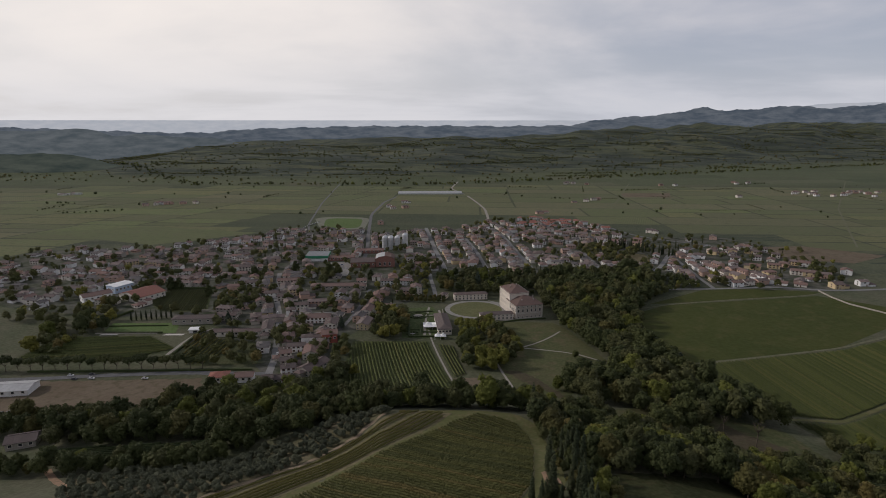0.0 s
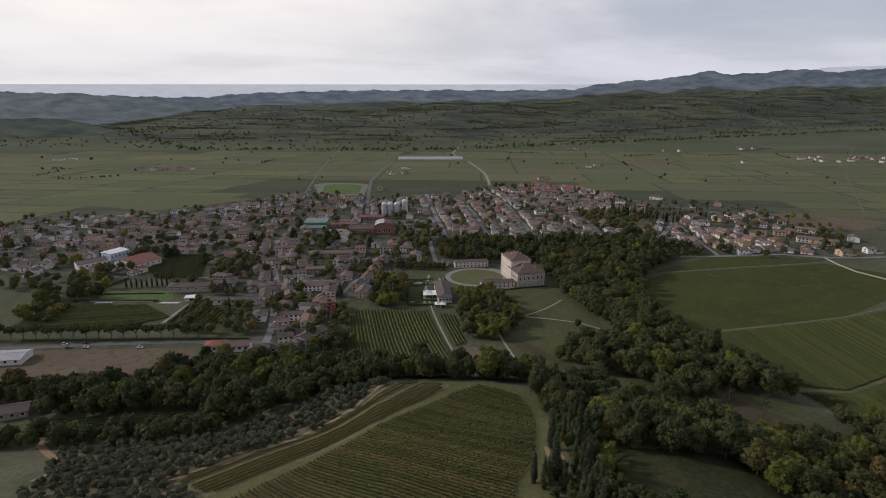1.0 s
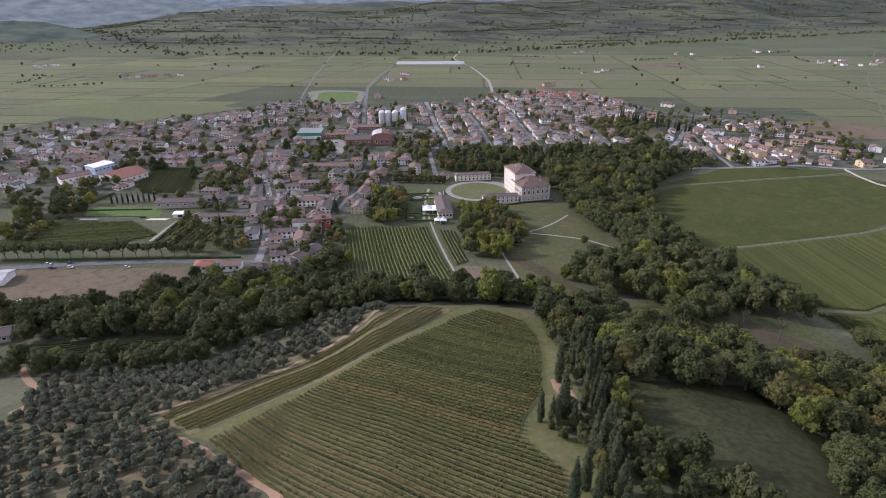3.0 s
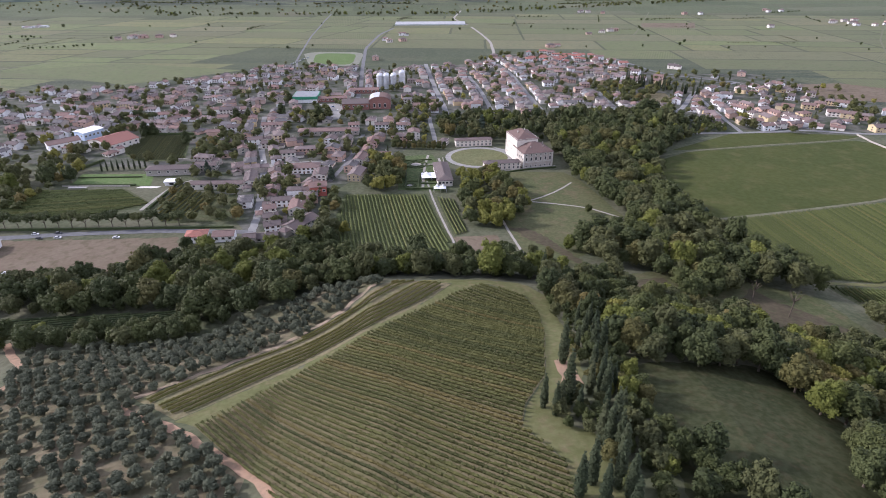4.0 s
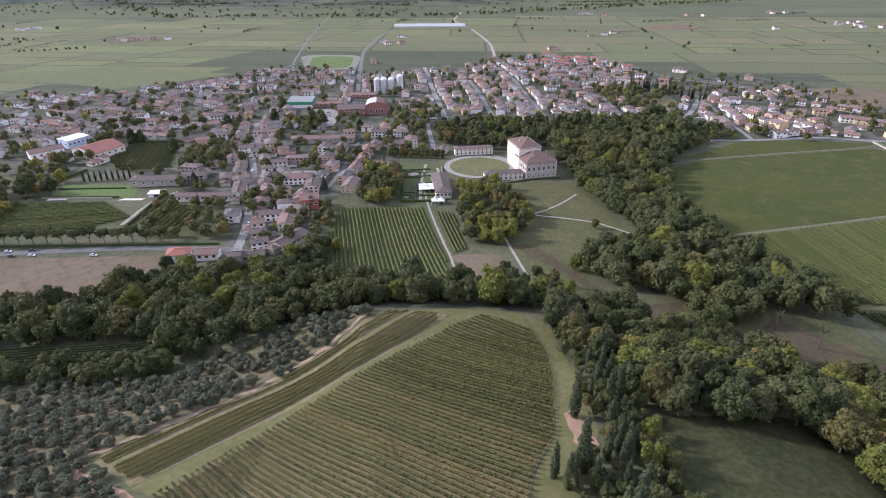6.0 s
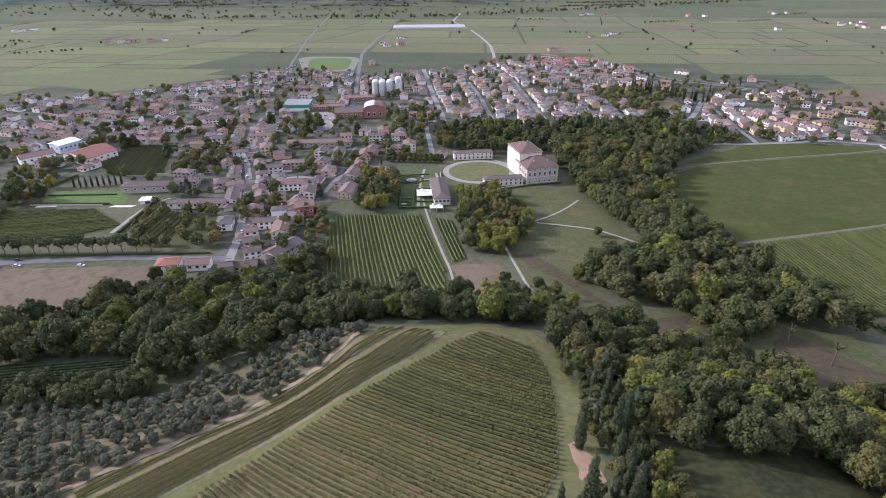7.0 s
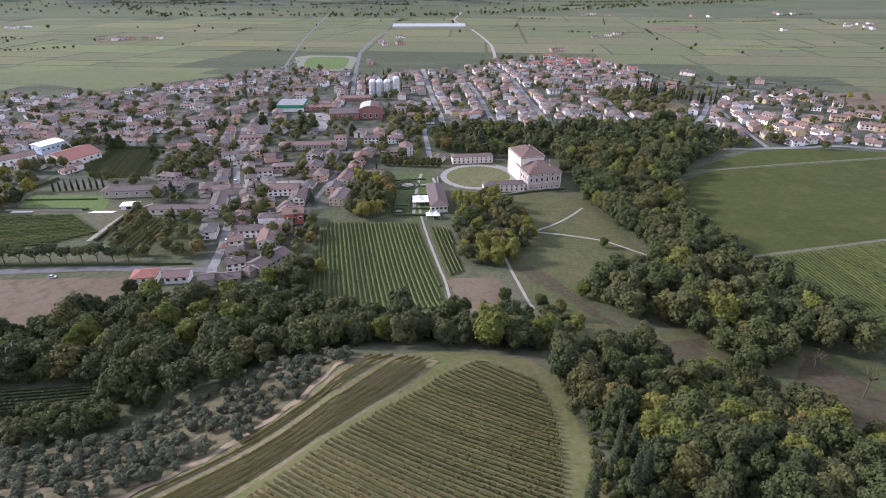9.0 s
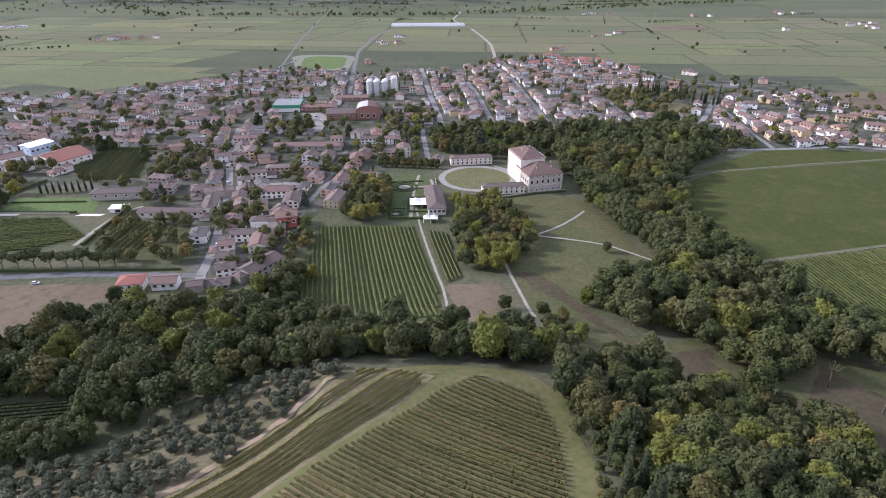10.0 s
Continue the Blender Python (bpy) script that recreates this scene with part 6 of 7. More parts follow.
for i, (x, y) in enumerate(((-1046, 1600), (-1022, 1612), (-40, 1650))):
    hall("farm_shed", x, y, 4, 30, 12, 4.0, "white_plaster", "grey_roof", "low pale farm shed out on the plain", False, 0.2, 4, "shed")


def arched_church():
    ob = thing("church", -82, 760, 4, "brick church with a rounded roof, half tile, half pale metal", "church")
    s = Shape()
    n = 14
    arc = [(13 * math.cos(math.pi * i / n), 9.0 + 6.0 * math.sin(math.pi * i / n)) for i in range(n + 1)]
    for y, flip in ((-10, False), (14, True)):
        pts = [(13, y, -1)] + [(x, y, z) for x, z in arc] + [(-13, y, -1)]
        s.face(pts if not flip else pts[::-1])
    s.face([(13, -10, -1), (13, 14, -1), (13, 14, 9), (13, -10, 9)])
    s.face([(-13, 14, -1), (-13, -10, -1), (-13, -10, 9), (-13, 14, 9)])
    part("wall", s.mesh("wall", "brick_red"), ob)
    r, w = Shape(), Shape()
    for (xa, za), (xb, zb) in zip(arc, arc[1:]):
        (r if xa > 1 or xa < -11 else w).slab([(xa * 1.03, -10.6, za + 0.25), (xb * 1.03, -10.6, zb + 0.25), (xb * 1.03, 14.6, zb + 0.25), (xa * 1.03, 14.6, za + 0.25)], 0.25)
    part("roof", r.mesh("roof", "villa_tiles"), ob)
    part("roof", w.mesh("roof", "grey_roof"), ob, None, "pale metal half of the roof")
    me = big_window(2.2, 4.0)
    for x in (-6.5, 0, 6.5):
        part("window", me, ob, pose(x, -10, 2.5, 0, 0, 180))


arched_church()


def silo(x, y, h):
    ob = thing("silo", x, y, 0, "tall white steel wine silo with a domed top", "silo", "silos of the winery")
    part("tank", Shape().round(0, 0, -0.5, h, 3.9, 3.9, 18).mesh("tank", "silo_steel"), ob)
    top = Shape().round(0, 0, h, h + 1.0, 3.9, 3.0, 18).round(0, 0, h + 1.0, h + 1.6, 3.0, 1.1, 18).round(0, 0, h + 1.6, h + 2.2, 0.5, 0.5, 8)
    part("dome", top.mesh("dome", "silo_steel"), ob)
    ring = Shape()
    for z in (h * 0.35, h * 0.7):
        ring.round(0, 0, z, z + 0.25, 4.02, 4.02, 18)
    part("hoop", ring.mesh("hoop", "grey_roof"), ob)


for i in range(4):
    for j in range(2):
        silo((-93, -84, -74, -62)[i], 868 + 9.5 * j, 18 + 4 * (i == 3))


def flat_block():
    ob = thing("sports_hall", -180, 798, 3, "flat grey-roofed sports hall with green fascia", "hall")
    part("wall", wall_mesh(30, 30, 7, 0, "white_plaster"), ob)
    part("roof", Shape().box(-15.4, 15.4, -15.4, 15.4, 7.6, 8.2).mesh("roof", "flat_roof"), ob)
    fascia = Shape().box(-15.8, 15.8, -15.8, -15.4, 4.6, 8.3).box(-15.8, 15.8, 15.4, 15.8, 4.6, 8.3).box(-15.8, -15.4, -15.4, 15.4, 4.6, 8.3).box(15.4, 15.8, -15.4, 15.4, 4.6, 8.3)
    part("fascia", fascia.mesh("fascia", "green_metal"), ob, None, "dark green metal fascia")


flat_block()
sheet("works_yard", [(-160, 776), (-130, 781), (-125, 752), (-124, 702), (-138, 697), (-146, 740)], "pale_paving", "pale empty works yard", "yard", 0.16)


def stack_roof(w, y0, d):
    """One ridged span of a greenhouse roof."""
    a, b, c, k = y0, y0 + d / 10, y0 + d / 5, w / 2
    v = [(-k, a, 3.0), (-k, b, 4.6), (-k, c, 3.0), (k, a, 3.0), (k, b, 4.6), (k, c, 3.0)]
    return make_mesh("roof", v, [(0, 3, 4, 1), (1, 4, 5, 2), (0, 1, 2), (3, 5, 4), (0, 2, 5, 3)], ["grey_roof"])


def greenhouse_row(x, y, w, d):
    ob = thing("greenhouse", x, y, 1, "very long pale plastic greenhouse on the plain", "greenhouse")
    for i in range(5):
        y0 = -d / 2 + d * i / 5
        part("roof", stack_roof(w, y0, d), ob)
    part("wall", Shape().box(-w / 2, w / 2, -d / 2, d / 2, -0.5, 2.9).mesh("wall", "silo_steel"), ob)


greenhouse_row(-40, 1640, 178, 46)


# the formal garden, the marquee, the pool
def marquee(x, y, rot, w, d):
    ob = thing("marquee", x, y, rot, "white canvas marquee with two peaks in the garden", "marquee")
    s = Shape()
    for c in (-w / 4, w / 4):
        ring = [(c - w / 4, -d / 2, 3.0), (c + w / 4, -d / 2, 3.0), (c + w / 4, d / 2, 3.0), (c - w / 4, d / 2, 3.0)]
        mid = [(c + (p[0] - c) * 0.35, p[1] * 0.35, 4.2) for p in ring]
        for i in range(4):
            j = (i + 1) % 4
            s.face([ring[i], ring[j], mid[j], mid[i]])
            s.face([mid[i], mid[j], (c, 0, 6.4)])
    part("canopy", s.mesh("canopy", "white_canvas"), ob)
    for px_, py_ in ((-w / 2, -d / 2), (0, -d / 2), (w / 2, -d / 2), (-w / 2, d / 2), (0, d / 2), (w / 2, d / 2)):
        part("post", Shape().round(px_ * 0.98, py_ * 0.98, -0.3, 3.0, 0.09, 0.09, 6).mesh("post", "white_canvas"), ob)


marquee(-13.5, 507, 4, 17, 13)
marquee(-6, 478, 2, 10, 6)


def hedge(pts, h, w, label, mat="leaf_hedge"):
    """A clipped hedge along a line, a little uneven."""
    rng = np.random.RandomState(int(abs(pts[0][0]) * 7 + pts[0][1]))
    verts, faces, count = [], [], 0
    for (xa, ya), (xb, yb) in zip(pts, pts[1:]):
        k = max(1, int(math.hypot(xb - xa, yb - ya) / 1.2))
        n = np.array((-(yb - ya), xb - xa)) / math.hypot(xb - xa, yb - ya) * w / 2
        for i in range(k + 1):
            p = np.array((xa + (xb - xa) * i / k, ya + (yb - ya) * i / k))
            z = gz(*p)
            for s, q in ((1, -0.2), (1, 0.85), (0.7, 1.0), (-0.7, 1.0), (-1, 0.85), (-1, -0.2)):
                o = p + n * s * rng.uniform(0.85, 1.15)
                verts.append((o[0], o[1], z + h * q * (rng.uniform(0.92, 1.08) if q > 0 else 1)))
            if i:
                a = count + i * 6
                faces += [(a - 6 + j, a + j, a + j + 1, a - 5 + j) for j in range(5)]
        count = len(verts)
    return tagged(new("hedge", make_mesh("hedge", verts, faces, [mat])), label, "hedge", "hedges")


for pts, h, w in (([(-34, 482), (-4, 482)], 1.6, 1.6), ([(-34, 482), (-36, 520), (-41, 560)], 1.4, 1.4), ([(-24, 484), (-24, 520)], 1.2, 1.2), ([(-34, 500), (-24, 500)], 1.0, 1.0), ([(-4, 494), (-22, 494)], 1.2, 1.2), ([(-22, 520), (-2, 522)], 1.2, 1.2), ([(-38, 536), (-26, 536)], 0.9, 0.9), ([(-16, 540), (-6, 542)], 0.9, 0.9), ([(-40, 552), (-14, 556)], 1.3, 1.3)):
    hedge(pts, h, w, "low clipped dark green garden hedge")
hedge([(37.7, 517.7), (53.8, 522.2), (69.5, 528.0), (85.1, 531.6), (96.4, 534.0)], 1.2, 1.3, "dark clipped hedge along the villa terrace")
for pts, h, w in (([(-225, 440), (-225, 498)], 1.8, 1.8), ([(-312, 492), (-258, 492)], 1.6, 1.6), ([(-316, 510), (-262, 512)], 1.2, 1.2), ([(-318, 640), (-266, 641)], 2.5, 2.0), ([(-330, 522), (-318, 556)], 2.2, 2.2), ([(-320, 405), (-150, 408)], 1.4, 1.2)):
    hedge(pts, h, w, "dense green boundary hedge")


def knot_garden(x, y, r):
    """Round clipped beds about a small pale basin."""
    n = 40
    ob = thing("garden_parterre", x, y, 0, "round clipped parterre about a pale stone basin", "parterre")
    for k, (r0, r1) in enumerate(((r * 0.45, r * 0.58), (r * 0.78, r * 0.92))):
        s = Shape()
        for i in range(n):
            if i % 10 == 0:
                continue
            a, b = 6.2832 * i / n, 6.2832 * (i + 1) / n
            s.slab([(r0 * math.cos(a), r0 * math.sin(a), 0.8), (r1 * math.cos(a), r1 * math.sin(a), 0.8), (r1 * math.cos(b), r1 * math.sin(b), 0.8), (r0 * math.cos(b), r0 * math.sin(b), 0.8)], 0.8)
        part("hedge_ring", s.mesh("hedge_ring", "leaf_hedge"), ob)
    part("basin", Shape().round(0, 0, 0, 0.5, r * 0.22, r * 0.22, 20).mesh("basin", "pale_paving"), ob)
    part("gravel_bed", Shape().round(0, 0, 0.0, 0.28, r * 0.40, r * 0.40, 24).mesh("gravel_bed", "gravel"), ob)


knot_garden(-28, 543, 11)
knot_garden(-31, 490, 6)
for pts in ([(-20, 484), (-21, 530), (-18, 570)], [(-34, 543), (-10, 544)], [(-8, 560), (-3, 530)]):
    ribbon("garden_path", pts, 2.2, "gravel", "pale gravel path in the formal garden", "path", 0.2)


def pool_house():
    ob = thing("pool_house", -229, 496, 8, "small white flat-roofed pool house", "pool house")
    part("wall", wall_mesh(11, 7, 3.0, 0, "white_plaster"), ob)
    part("roof", Shape().box(-6.2, 6.2, -4.2, 4.2, 3.0, 3.4).mesh("roof", "white_roof"), ob)
    part("window", big_window(3.5, 2.0), ob, pose(0, -3.5, 0.4, 0, 0, 180))


pool_house()
sheet("pool_terrace", [(-256, 486), (-238, 486), (-236, 490), (-253, 490)], "stone_trim", "white stone pool terrace", "terrace", 0.2)
sheet("garden_terrace", [(-312, 486), (-297, 487), (-296, 491), (-312, 490.5)], "stone_trim", "white paved garden terrace", "terrace", 0.2)


hall("stable_hall", -306, 371, 8, 26, 16, 4.5, "white_plaster", "grey_roof", "low pale-roofed hall beside the car park", False, 0.2, 4)
hall("farm_cottage", -245, 294, 20, 15, 11, 5.0, "grey_stone", "old_tiles", "old stone farmhouse with a brown roof under the wood", False, 0.36, 3, "house")

# ---------------------------------------------------------------- single trees, garden trees, far trees
def single(kind, x, y, crown, scale, label, category="tree", tall=1.0):
    return tree(kind, x, y, crown, TRUNKS[int(abs(x)) % 3], scale, label, category, "", tall)


single("tree", 103, 432, BROAD["leaf_green"][1], 0.62, "small round green tree alone on the lawn")
single("tree", 33.6, 356, BROAD["leaf_green"][0], 0.72, "light green round tree beside the path")
single("tree", 40, 322, BROAD["leaf_dark"][0], 0.8, "dark round tree at the plot's corner")
single("tree", 12.5, 335, BROAD["leaf_dark"][1], 0.75, "dark bushy tree at the soil plot")
single("tree", 20, 322, BROAD["leaf_dark"][2], 0.6, "dark bushy tree at the soil plot")
single("tree", 51, 348, BROAD["leaf_pale"][0], 0.7, "greyish round tree beside the path")
single("tree", 58, 340, BROAD["leaf_lime"][0], 0.6, "thin yellowing tree beside the path")
single("tree", 51, 328, BROAD["leaf_autumn"][0], 0.6, "small ochre tree at the foot of the knoll")
single("tree", 76, 365, BROAD["leaf_lime"][1], 0.85, "bright yellow-green tree at the park's edge")
single("tree", 42.5, 207, BROAD["leaf_lime"][1], 0.5, "bright yellow-green bush among the cypresses")
for x, y, k in ((-2, 646, 1.35), (3, 634, 1.2), (-4, 658, 1.1)):
    single("tree", x, y, BROAD["leaf_autumn"][0], k, "tall ochre tree behind the villa pavilion")
single("tree", -58, 632, BROAD["leaf_autumn"][1], 0.8, "ochre tree between the houses")
single("tree", -70, 395, BROAD["leaf_lime"][1], 0.8, "bright yellow-green tree at the wood's edge")
single("tree", -190, 330, BROAD["leaf_lime"][0], 0.95, "bright yellow-green tree at the wood's edge")
single("tree", -202, 322, BROAD["leaf_lime"][1], 0.9, "bright yellow-green tree at the wood's edge")
single("tree", -176, 338, BROAD["leaf_lime"][0], 0.85, "bright yellow-green tree at the wood's edge")
single("tree", -214, 318, BROAD["leaf_lime"][1], 0.9, "bright yellow-green tree at the wood's edge")
single("tree", -166, 368, BROAD["leaf_dark"][1], 0.95, "large round dark tree below the cottages")
for x, y, tone, k in ((-352, 478, "leaf_lime", 1.5), (-330, 492, "leaf_dark", 1.5), (-316, 500, "leaf_dark", 1.2), (-362, 500, "leaf_pale", 1.4), (-346, 446, "leaf_lime", 1.3), (-340, 512, "leaf_green", 1.4)):
    single("tree", x, y, BROAD[tone][0], k, "tall spreading garden tree by the west lawn")
single("tree", -292, 560, BROAD["leaf_autumn"][0], 0.5, "small ochre pollarded tree by the hall")
for x, y, k in ((-146, 699, 1.5), (-136, 706, 1.2), (-192, 716, 1.3), (-236, 690, 1.3), (-226, 700, 1.1), (-92, 684, 1.0), (-315, 636, 1.3), (-308, 640, 1.1), (-199, 783, 1.1), (-262, 610, 1.1)):
    single("cedar", x, y, CEDAR_DARK, k, "big dark green cedar between the houses", "cedar")
single("cedar", 36, 640, CEDAR, 1.5, "tall blue-grey cedar behind the villa", "cedar")
single("cedar", 176, 404, CEDAR, 1.15, "blue-grey conifer at the wood's edge", "cedar")
single("cedar", -98, 505, CEDAR, 0.9, "dark conifer in a village garden", "cedar")
single("cedar", -208, 520, CEDAR, 0.9, "grey-green conifer beside the farm", "cedar")
for x, y in ((-330, 690), (-352, 700), (-300, 702)):
    single("pine", x, y, PINE, 1.1, "dark umbrella pine between the houses", "pine")
for i in range(23):
    single("tree", -394 + 9.3 * i, 405 + 0.3 * i, PINE, 1.0 + 0.14 * math.sin(i * 2.3), "clipped umbrella-shaped street tree by the road")
for i in range(22):
    single("tree", -52 + 4.9 * (i % 11), 592 + 9 * (i // 11) - 0.5 * (i % 11), BROAD["leaf_autumn" if i % 3 else "leaf_green"][i % 2], 0.52 + 0.05 * math.sin(i * 1.7), "pollarded lime turning yellow in the avenue")

bare = trunk_mesh("trunk", 9.0, 0.34, 44, 9, 3.0)
wisps = leaf_cloud("crown", 45, [(1.6 * math.cos(k * 2.2), 1.6 * math.sin(k * 2.2), 8.0 + k * 0.6, 0.35) for k in range(9)], 130, 0.22, "leaf_pale")
tree("bare_tree", 168, 279, wisps, bare, 1.15, "pale half-bare tree with thin leaves", "tree")
tree("bare_tree", 158, 296, wisps, bare, 0.9, "pale half-bare tree with thin leaves", "tree")
rg = random.Random(31)
gardens = []
for _ in range(16000):
    x, y = rg.uniform(-640, 540), rg.uniform(400, 1180)
    if len(gardens) >= 950:
        break
    if not inside(x, y, TOWN) or inside(x, y, WALLED) or road_gap(x, y) < 5 or any(math.hypot(x - a, y - b) < c * 0.8 + 1.5 for a, b, c in HOUSES if abs(a - x) < 30) or any(math.hypot(x - a, y - b) < 15 for a, b, c in KEEP_OUT[:8]):
        continue
    tone = tone_of(rg, 0.05, 0.03)
    gardens.append((x, y, rg.choice((SMALL if y < 720 else TINY)[tone]) if rg.random() < 0.9 else rg.choice(SPIRES), None, rg.uniform(0.40, 1.15), rg.uniform(0.8, 1.1)))
for poly, gap in (([(-222, 496), (-206, 478), (-165, 470), (-150, 420), (-200, 416), (-222, 448)], 11), ([(-240, 640), (-220, 650), (-195, 640), (-205, 560), (-240, 560)], 11), ([(-420, 560), (-340, 560), (-318, 530), (-330, 500), (-430, 520)], 11), ([(-110, 470), (-84, 470), (-82, 420), (-104, 404), (-112, 430)], 9), ([(200, 880), (260, 900), (280, 830), (230, 760), (205, 780)], 10), ([(100, 712), (250, 726), (240, 700), (130, 696)], 10), ([(-40, 610), (-24, 640), (-24, 690), (-36, 690)], 13), ([(-58, 690), (-20, 690), (-12, 740), (-20, 800), (-56, 790)], 10), ([(-180, 690), (-140, 690), (-136, 728), (-182, 728)], 10), ([(-60, 600), (-20, 606), (-22, 660), (-60, 660)], 14), ([(-130, 562), (-66, 562), (-64, 600), (-120, 604)], 12), ([(-150, 455), (-122, 470), (-128, 500), (-156, 500)], 9), ([(-236, 556), (-215, 560), (-205, 600), (-234, 606)], 8), ([(-350, 500), (-318, 500), (-322, 440), (-352, 440)], 9)):
    for x, y in scatter(poly, gap, rg):
        gardens.append((x, y, rg.choice(SMALL[tone_of(rg, 0.10, 0.03)]), None, rg.uniform(0.65, 1.1), rg.uniform(0.8, 1.1)))
far_wood("garden_trees", gardens, "mixed garden trees and shrubs between the houses", "trees")

# trees out on the plain and along the stream at the foot of the hills
far = []
for i in range(620):
    x = rg.uniform(-2300, 2300)
    y = 1880 + (0.42 * x if x > 0 else 0) + ((-800 - x) * 1.1 if x < -800 else 0) + rg.gauss(-15, 16)
    far.append((x, y, rg.choice(TINY[rg.choice(("leaf_pale", "leaf_pale", "leaf_green", "leaf_lime"))]), None, rg.uniform(0.6, 1.15), rg.uniform(0.8, 1.2)))
for i in range(45):
    x, y = rg.uniform(-1300, 1400), rg.uniform(1180, 1850)
    far.append((x, y, rg.choice(TINY["leaf_dark"]), None, rg.uniform(0.4, 1.0), 1.0))
for k in range(14):
    x, y = rg.uniform(-1300, 1500), rg.uniform(1150, 1850)
    a = rg.choice((-7, 83, 20))
    for i in range(rg.randint(5, 12)):
        far.append((x + i * 11 * math.cos(radians(a)) + rg.uniform(-3, 3), y + i * 11 * math.sin(radians(a)) + rg.uniform(-3, 3), rg.choice(TINY["leaf_dark"]), None, rg.uniform(0.35, 0.8), 0.9))
far_wood("plain_trees", far, "scattered dark trees and hedgerows across the plain", "trees")
SPECK = {t: [leaf_cloud("crown", 460 + i, [(0, 0, 3.2, 3.8 + 0.3 * i)], 18, 1.6, t) for i in range(2)] for t in ("leaf_dark", "leaf_green", "leaf_pale", "leaf_autumn")}
copses = []
rb = np.random.RandomState(12)
bx = rb.uniform(-1700, 2700, 110)
by = 1960 + np.where(bx > 0, 0.42 * bx, 0) + np.where(bx < -1250, (-1250 - bx) * 1.35, 0) + rb.uniform(0, 1, 110) ** 0.8 * 1000
reach = rb.randint(8, 55, 110)
deep = np.where(rb.rand(110) < 0.35, 22.0, 4.0)
for i in range(55):
    for x, y, k, d in zip(bx, by, reach, deep):
        if i < k:
            for _ in range(2 if d > 9 else 1):
                copses.append((x + rg.uniform(-3, 3), y + rg.gauss(0, d), SPECK[rg.choice(("leaf_pale", "leaf_dark", "leaf_green", "leaf_pale"))][rg.randint(0, 1)], None, rg.uniform(0.4, 1.1), 0.8))
    slope = (land(bx + 4, by) - land(bx - 4, by)) / np.maximum(np.abs(land(bx, by + 4) - land(bx, by - 4)), 0.25) * np.sign(land(bx, by + 4) - land(bx, by - 4) + 1e-6)
    bx, by = bx + 6.5, by - np.clip(slope, -0.8, 0.8) * 6.5
for i in range(1700):
    x = rg.uniform(-1700, 2900)
    copses.append((x, 1930 + (0.42 * x if x > 0 else 0) + rg.uniform(0, 1050), SPECK[rg.choice(("leaf_dark", "leaf_green", "leaf_autumn"))][rg.randint(0, 1)], None, rg.uniform(0.5, 1.1), 0.9))
far_wood("hill_copses", copses, "dark hedges and strips of wood along the far hill terraces", "wood")
tracks = []
for i in range(16):
    x, y = rg.uniform(-1300, 1400), rg.uniform(1250, 1800)
    a, n = radians(rg.choice((-5, -5, 12, 78, 85))), rg.randint(8, 34)
    for j in range(n):
        tracks.append((x + j * 5 * math.cos(a) + rg.uniform(-1, 1), y + j * 5 * math.sin(a) + rg.uniform(-1, 1), SPECK["leaf_green"][j % 2], None, rg.uniform(0.12, 0.36), 0.8))
far_wood("field_hedges", tracks, "low dark hedges along the ditches of the plain", "hedges")

# ---------------------------------------------------------------- cars and small things
RIM = Shape().round(0, 0, -0.115, 0.115, 0.19, 0.19, 8).mesh("rim", "silo_steel")


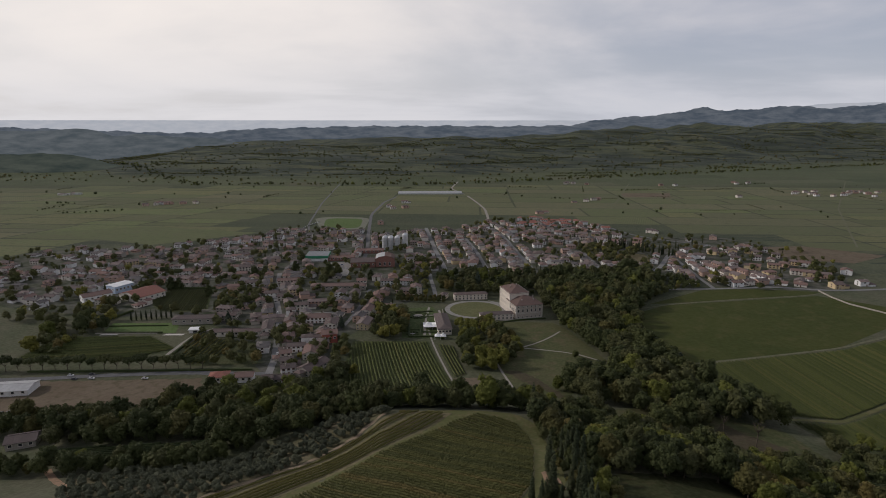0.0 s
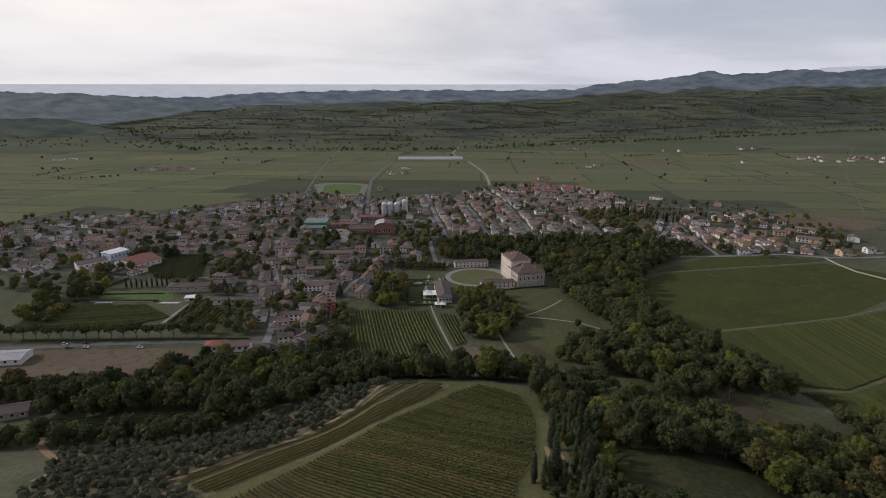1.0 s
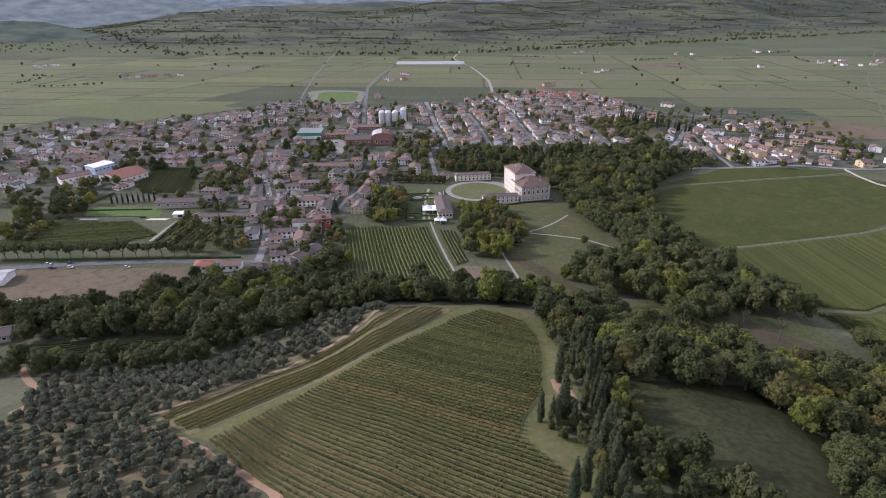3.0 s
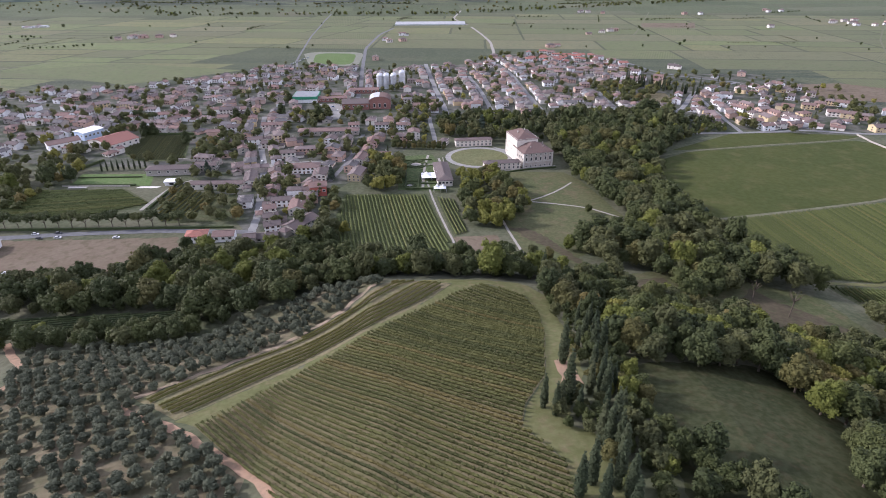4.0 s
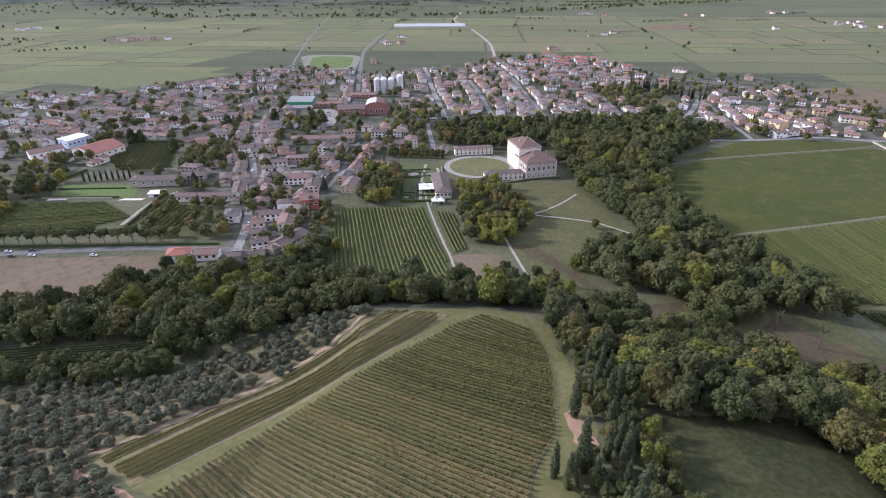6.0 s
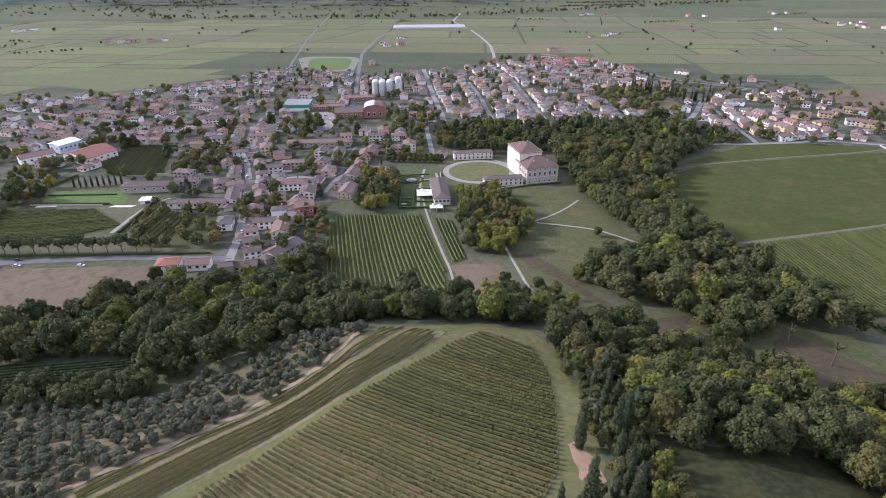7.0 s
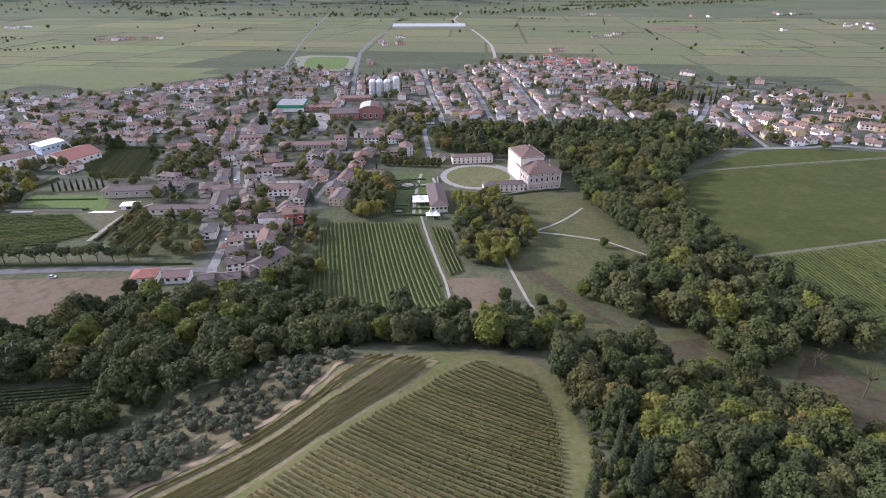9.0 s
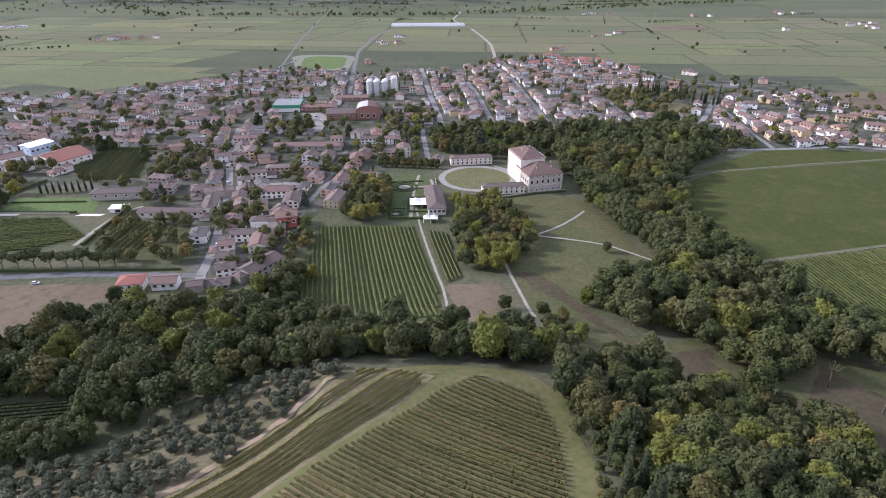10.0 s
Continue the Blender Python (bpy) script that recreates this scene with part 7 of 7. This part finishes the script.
def car(x, y, rot, paint, label):
    ob = thing("car", x, y, rot, label, "car", "parked cars", 0.16)
    body = Shape()
    body.slab([(-2.1, -0.85, 0.95), (2.1, -0.85, 0.85), (2.1, 0.85, 0.85), (-2.1, 0.85, 0.95)], 0.6)
    part("body", body.mesh("body", paint), ob)
    cab = Shape()
    lo = [(-1.9, -0.78, 0.93), (1.0, -0.78, 0.9), (1.0, 0.78, 0.9), (-1.9, 0.78, 0.93)]
    hi = [(-1.5, -0.62, 1.45), (0.3, -0.62, 1.45), (0.3, 0.62, 1.45), (-1.5, 0.62, 1.45)]
    for i in range(4):
        j = (i + 1) % 4
        cab.face([lo[i], lo[j], hi[j], hi[i]])
    part("windows", cab.mesh("windows", "car_glass"), ob)
    part("car_roof", Shape().slab([(p[0], p[1], 1.49) for p in hi], 0.05).mesh("car_roof", paint), ob)
    for wx in (-1.3, 1.3):
        for wy in (-0.82, 0.82):
            w = Shape().round(0, 0, -0.1, 0.1, 0.33, 0.33, 10).mesh("wheel", "tyre")
            wheel = part("wheel", w, ob, pose(wx, wy, 0.33, 90, 0, 0))
            part("rim", RIM, wheel)


for x, y, rot, paint, words in ((-224, 391.5, 6, "car_white", "white car parked beside the road"), (-283, 398, 4, "car_white", "white car on the road"), (-268, 399.5, 4, "car_dark", "dark car on the road"), (-276, 391, 3, "car_dark", "dark car parked beside the road"), (-264, 392, 3, "car_white", "white car parked beside the road"), (-176, 396, 5, "car_dark", "dark car by the cottages"), (-140, 441, 100, "car_white", "white car parked in the village street"), (-158, 512, 102, "car_dark", "dark car parked in the village street"), (-118, 462, 20, "car_dark", "dark car beside the red house"), (-96, 553, 10, "car_white", "white car in the square"), (-84, 556, 5, "car_blue", "blue car in the square"), (-72, 554, 8, "car_white", "white car in the square"), (-170, 552, 100, "car_white", "white car in the village street"), (-183, 590, 110, "car_dark", "dark car parked in the village street"), (-104, 462, 10, "car_dark", "dark car below the red house"), (-96, 460, 12, "car_dark", "dark car below the red house"), (-118, 381, 40, "car_white", "white van under the trees"), (-140, 760, 5, "car_blue", "blue car in the works yard"), (-132, 742, 95, "car_white", "white car in the works yard")):
    car(x, y, rot, paint, words)
for i in range(10):
    car(-262 + 3.2 * i * 0.5, 1062 + 7.5 * i, 95, rg.choice(("car_white", "car_dark", "car_blue", "car_white")), "car parked beside the football pitch")
for i in range(8):
    car(-296 + 5 * i, 336 + 0.8 * i, 80 + 4 * i, rg.choice(("car_white", "car_white", "car_dark")), "car parked at the edge of the fallow field")
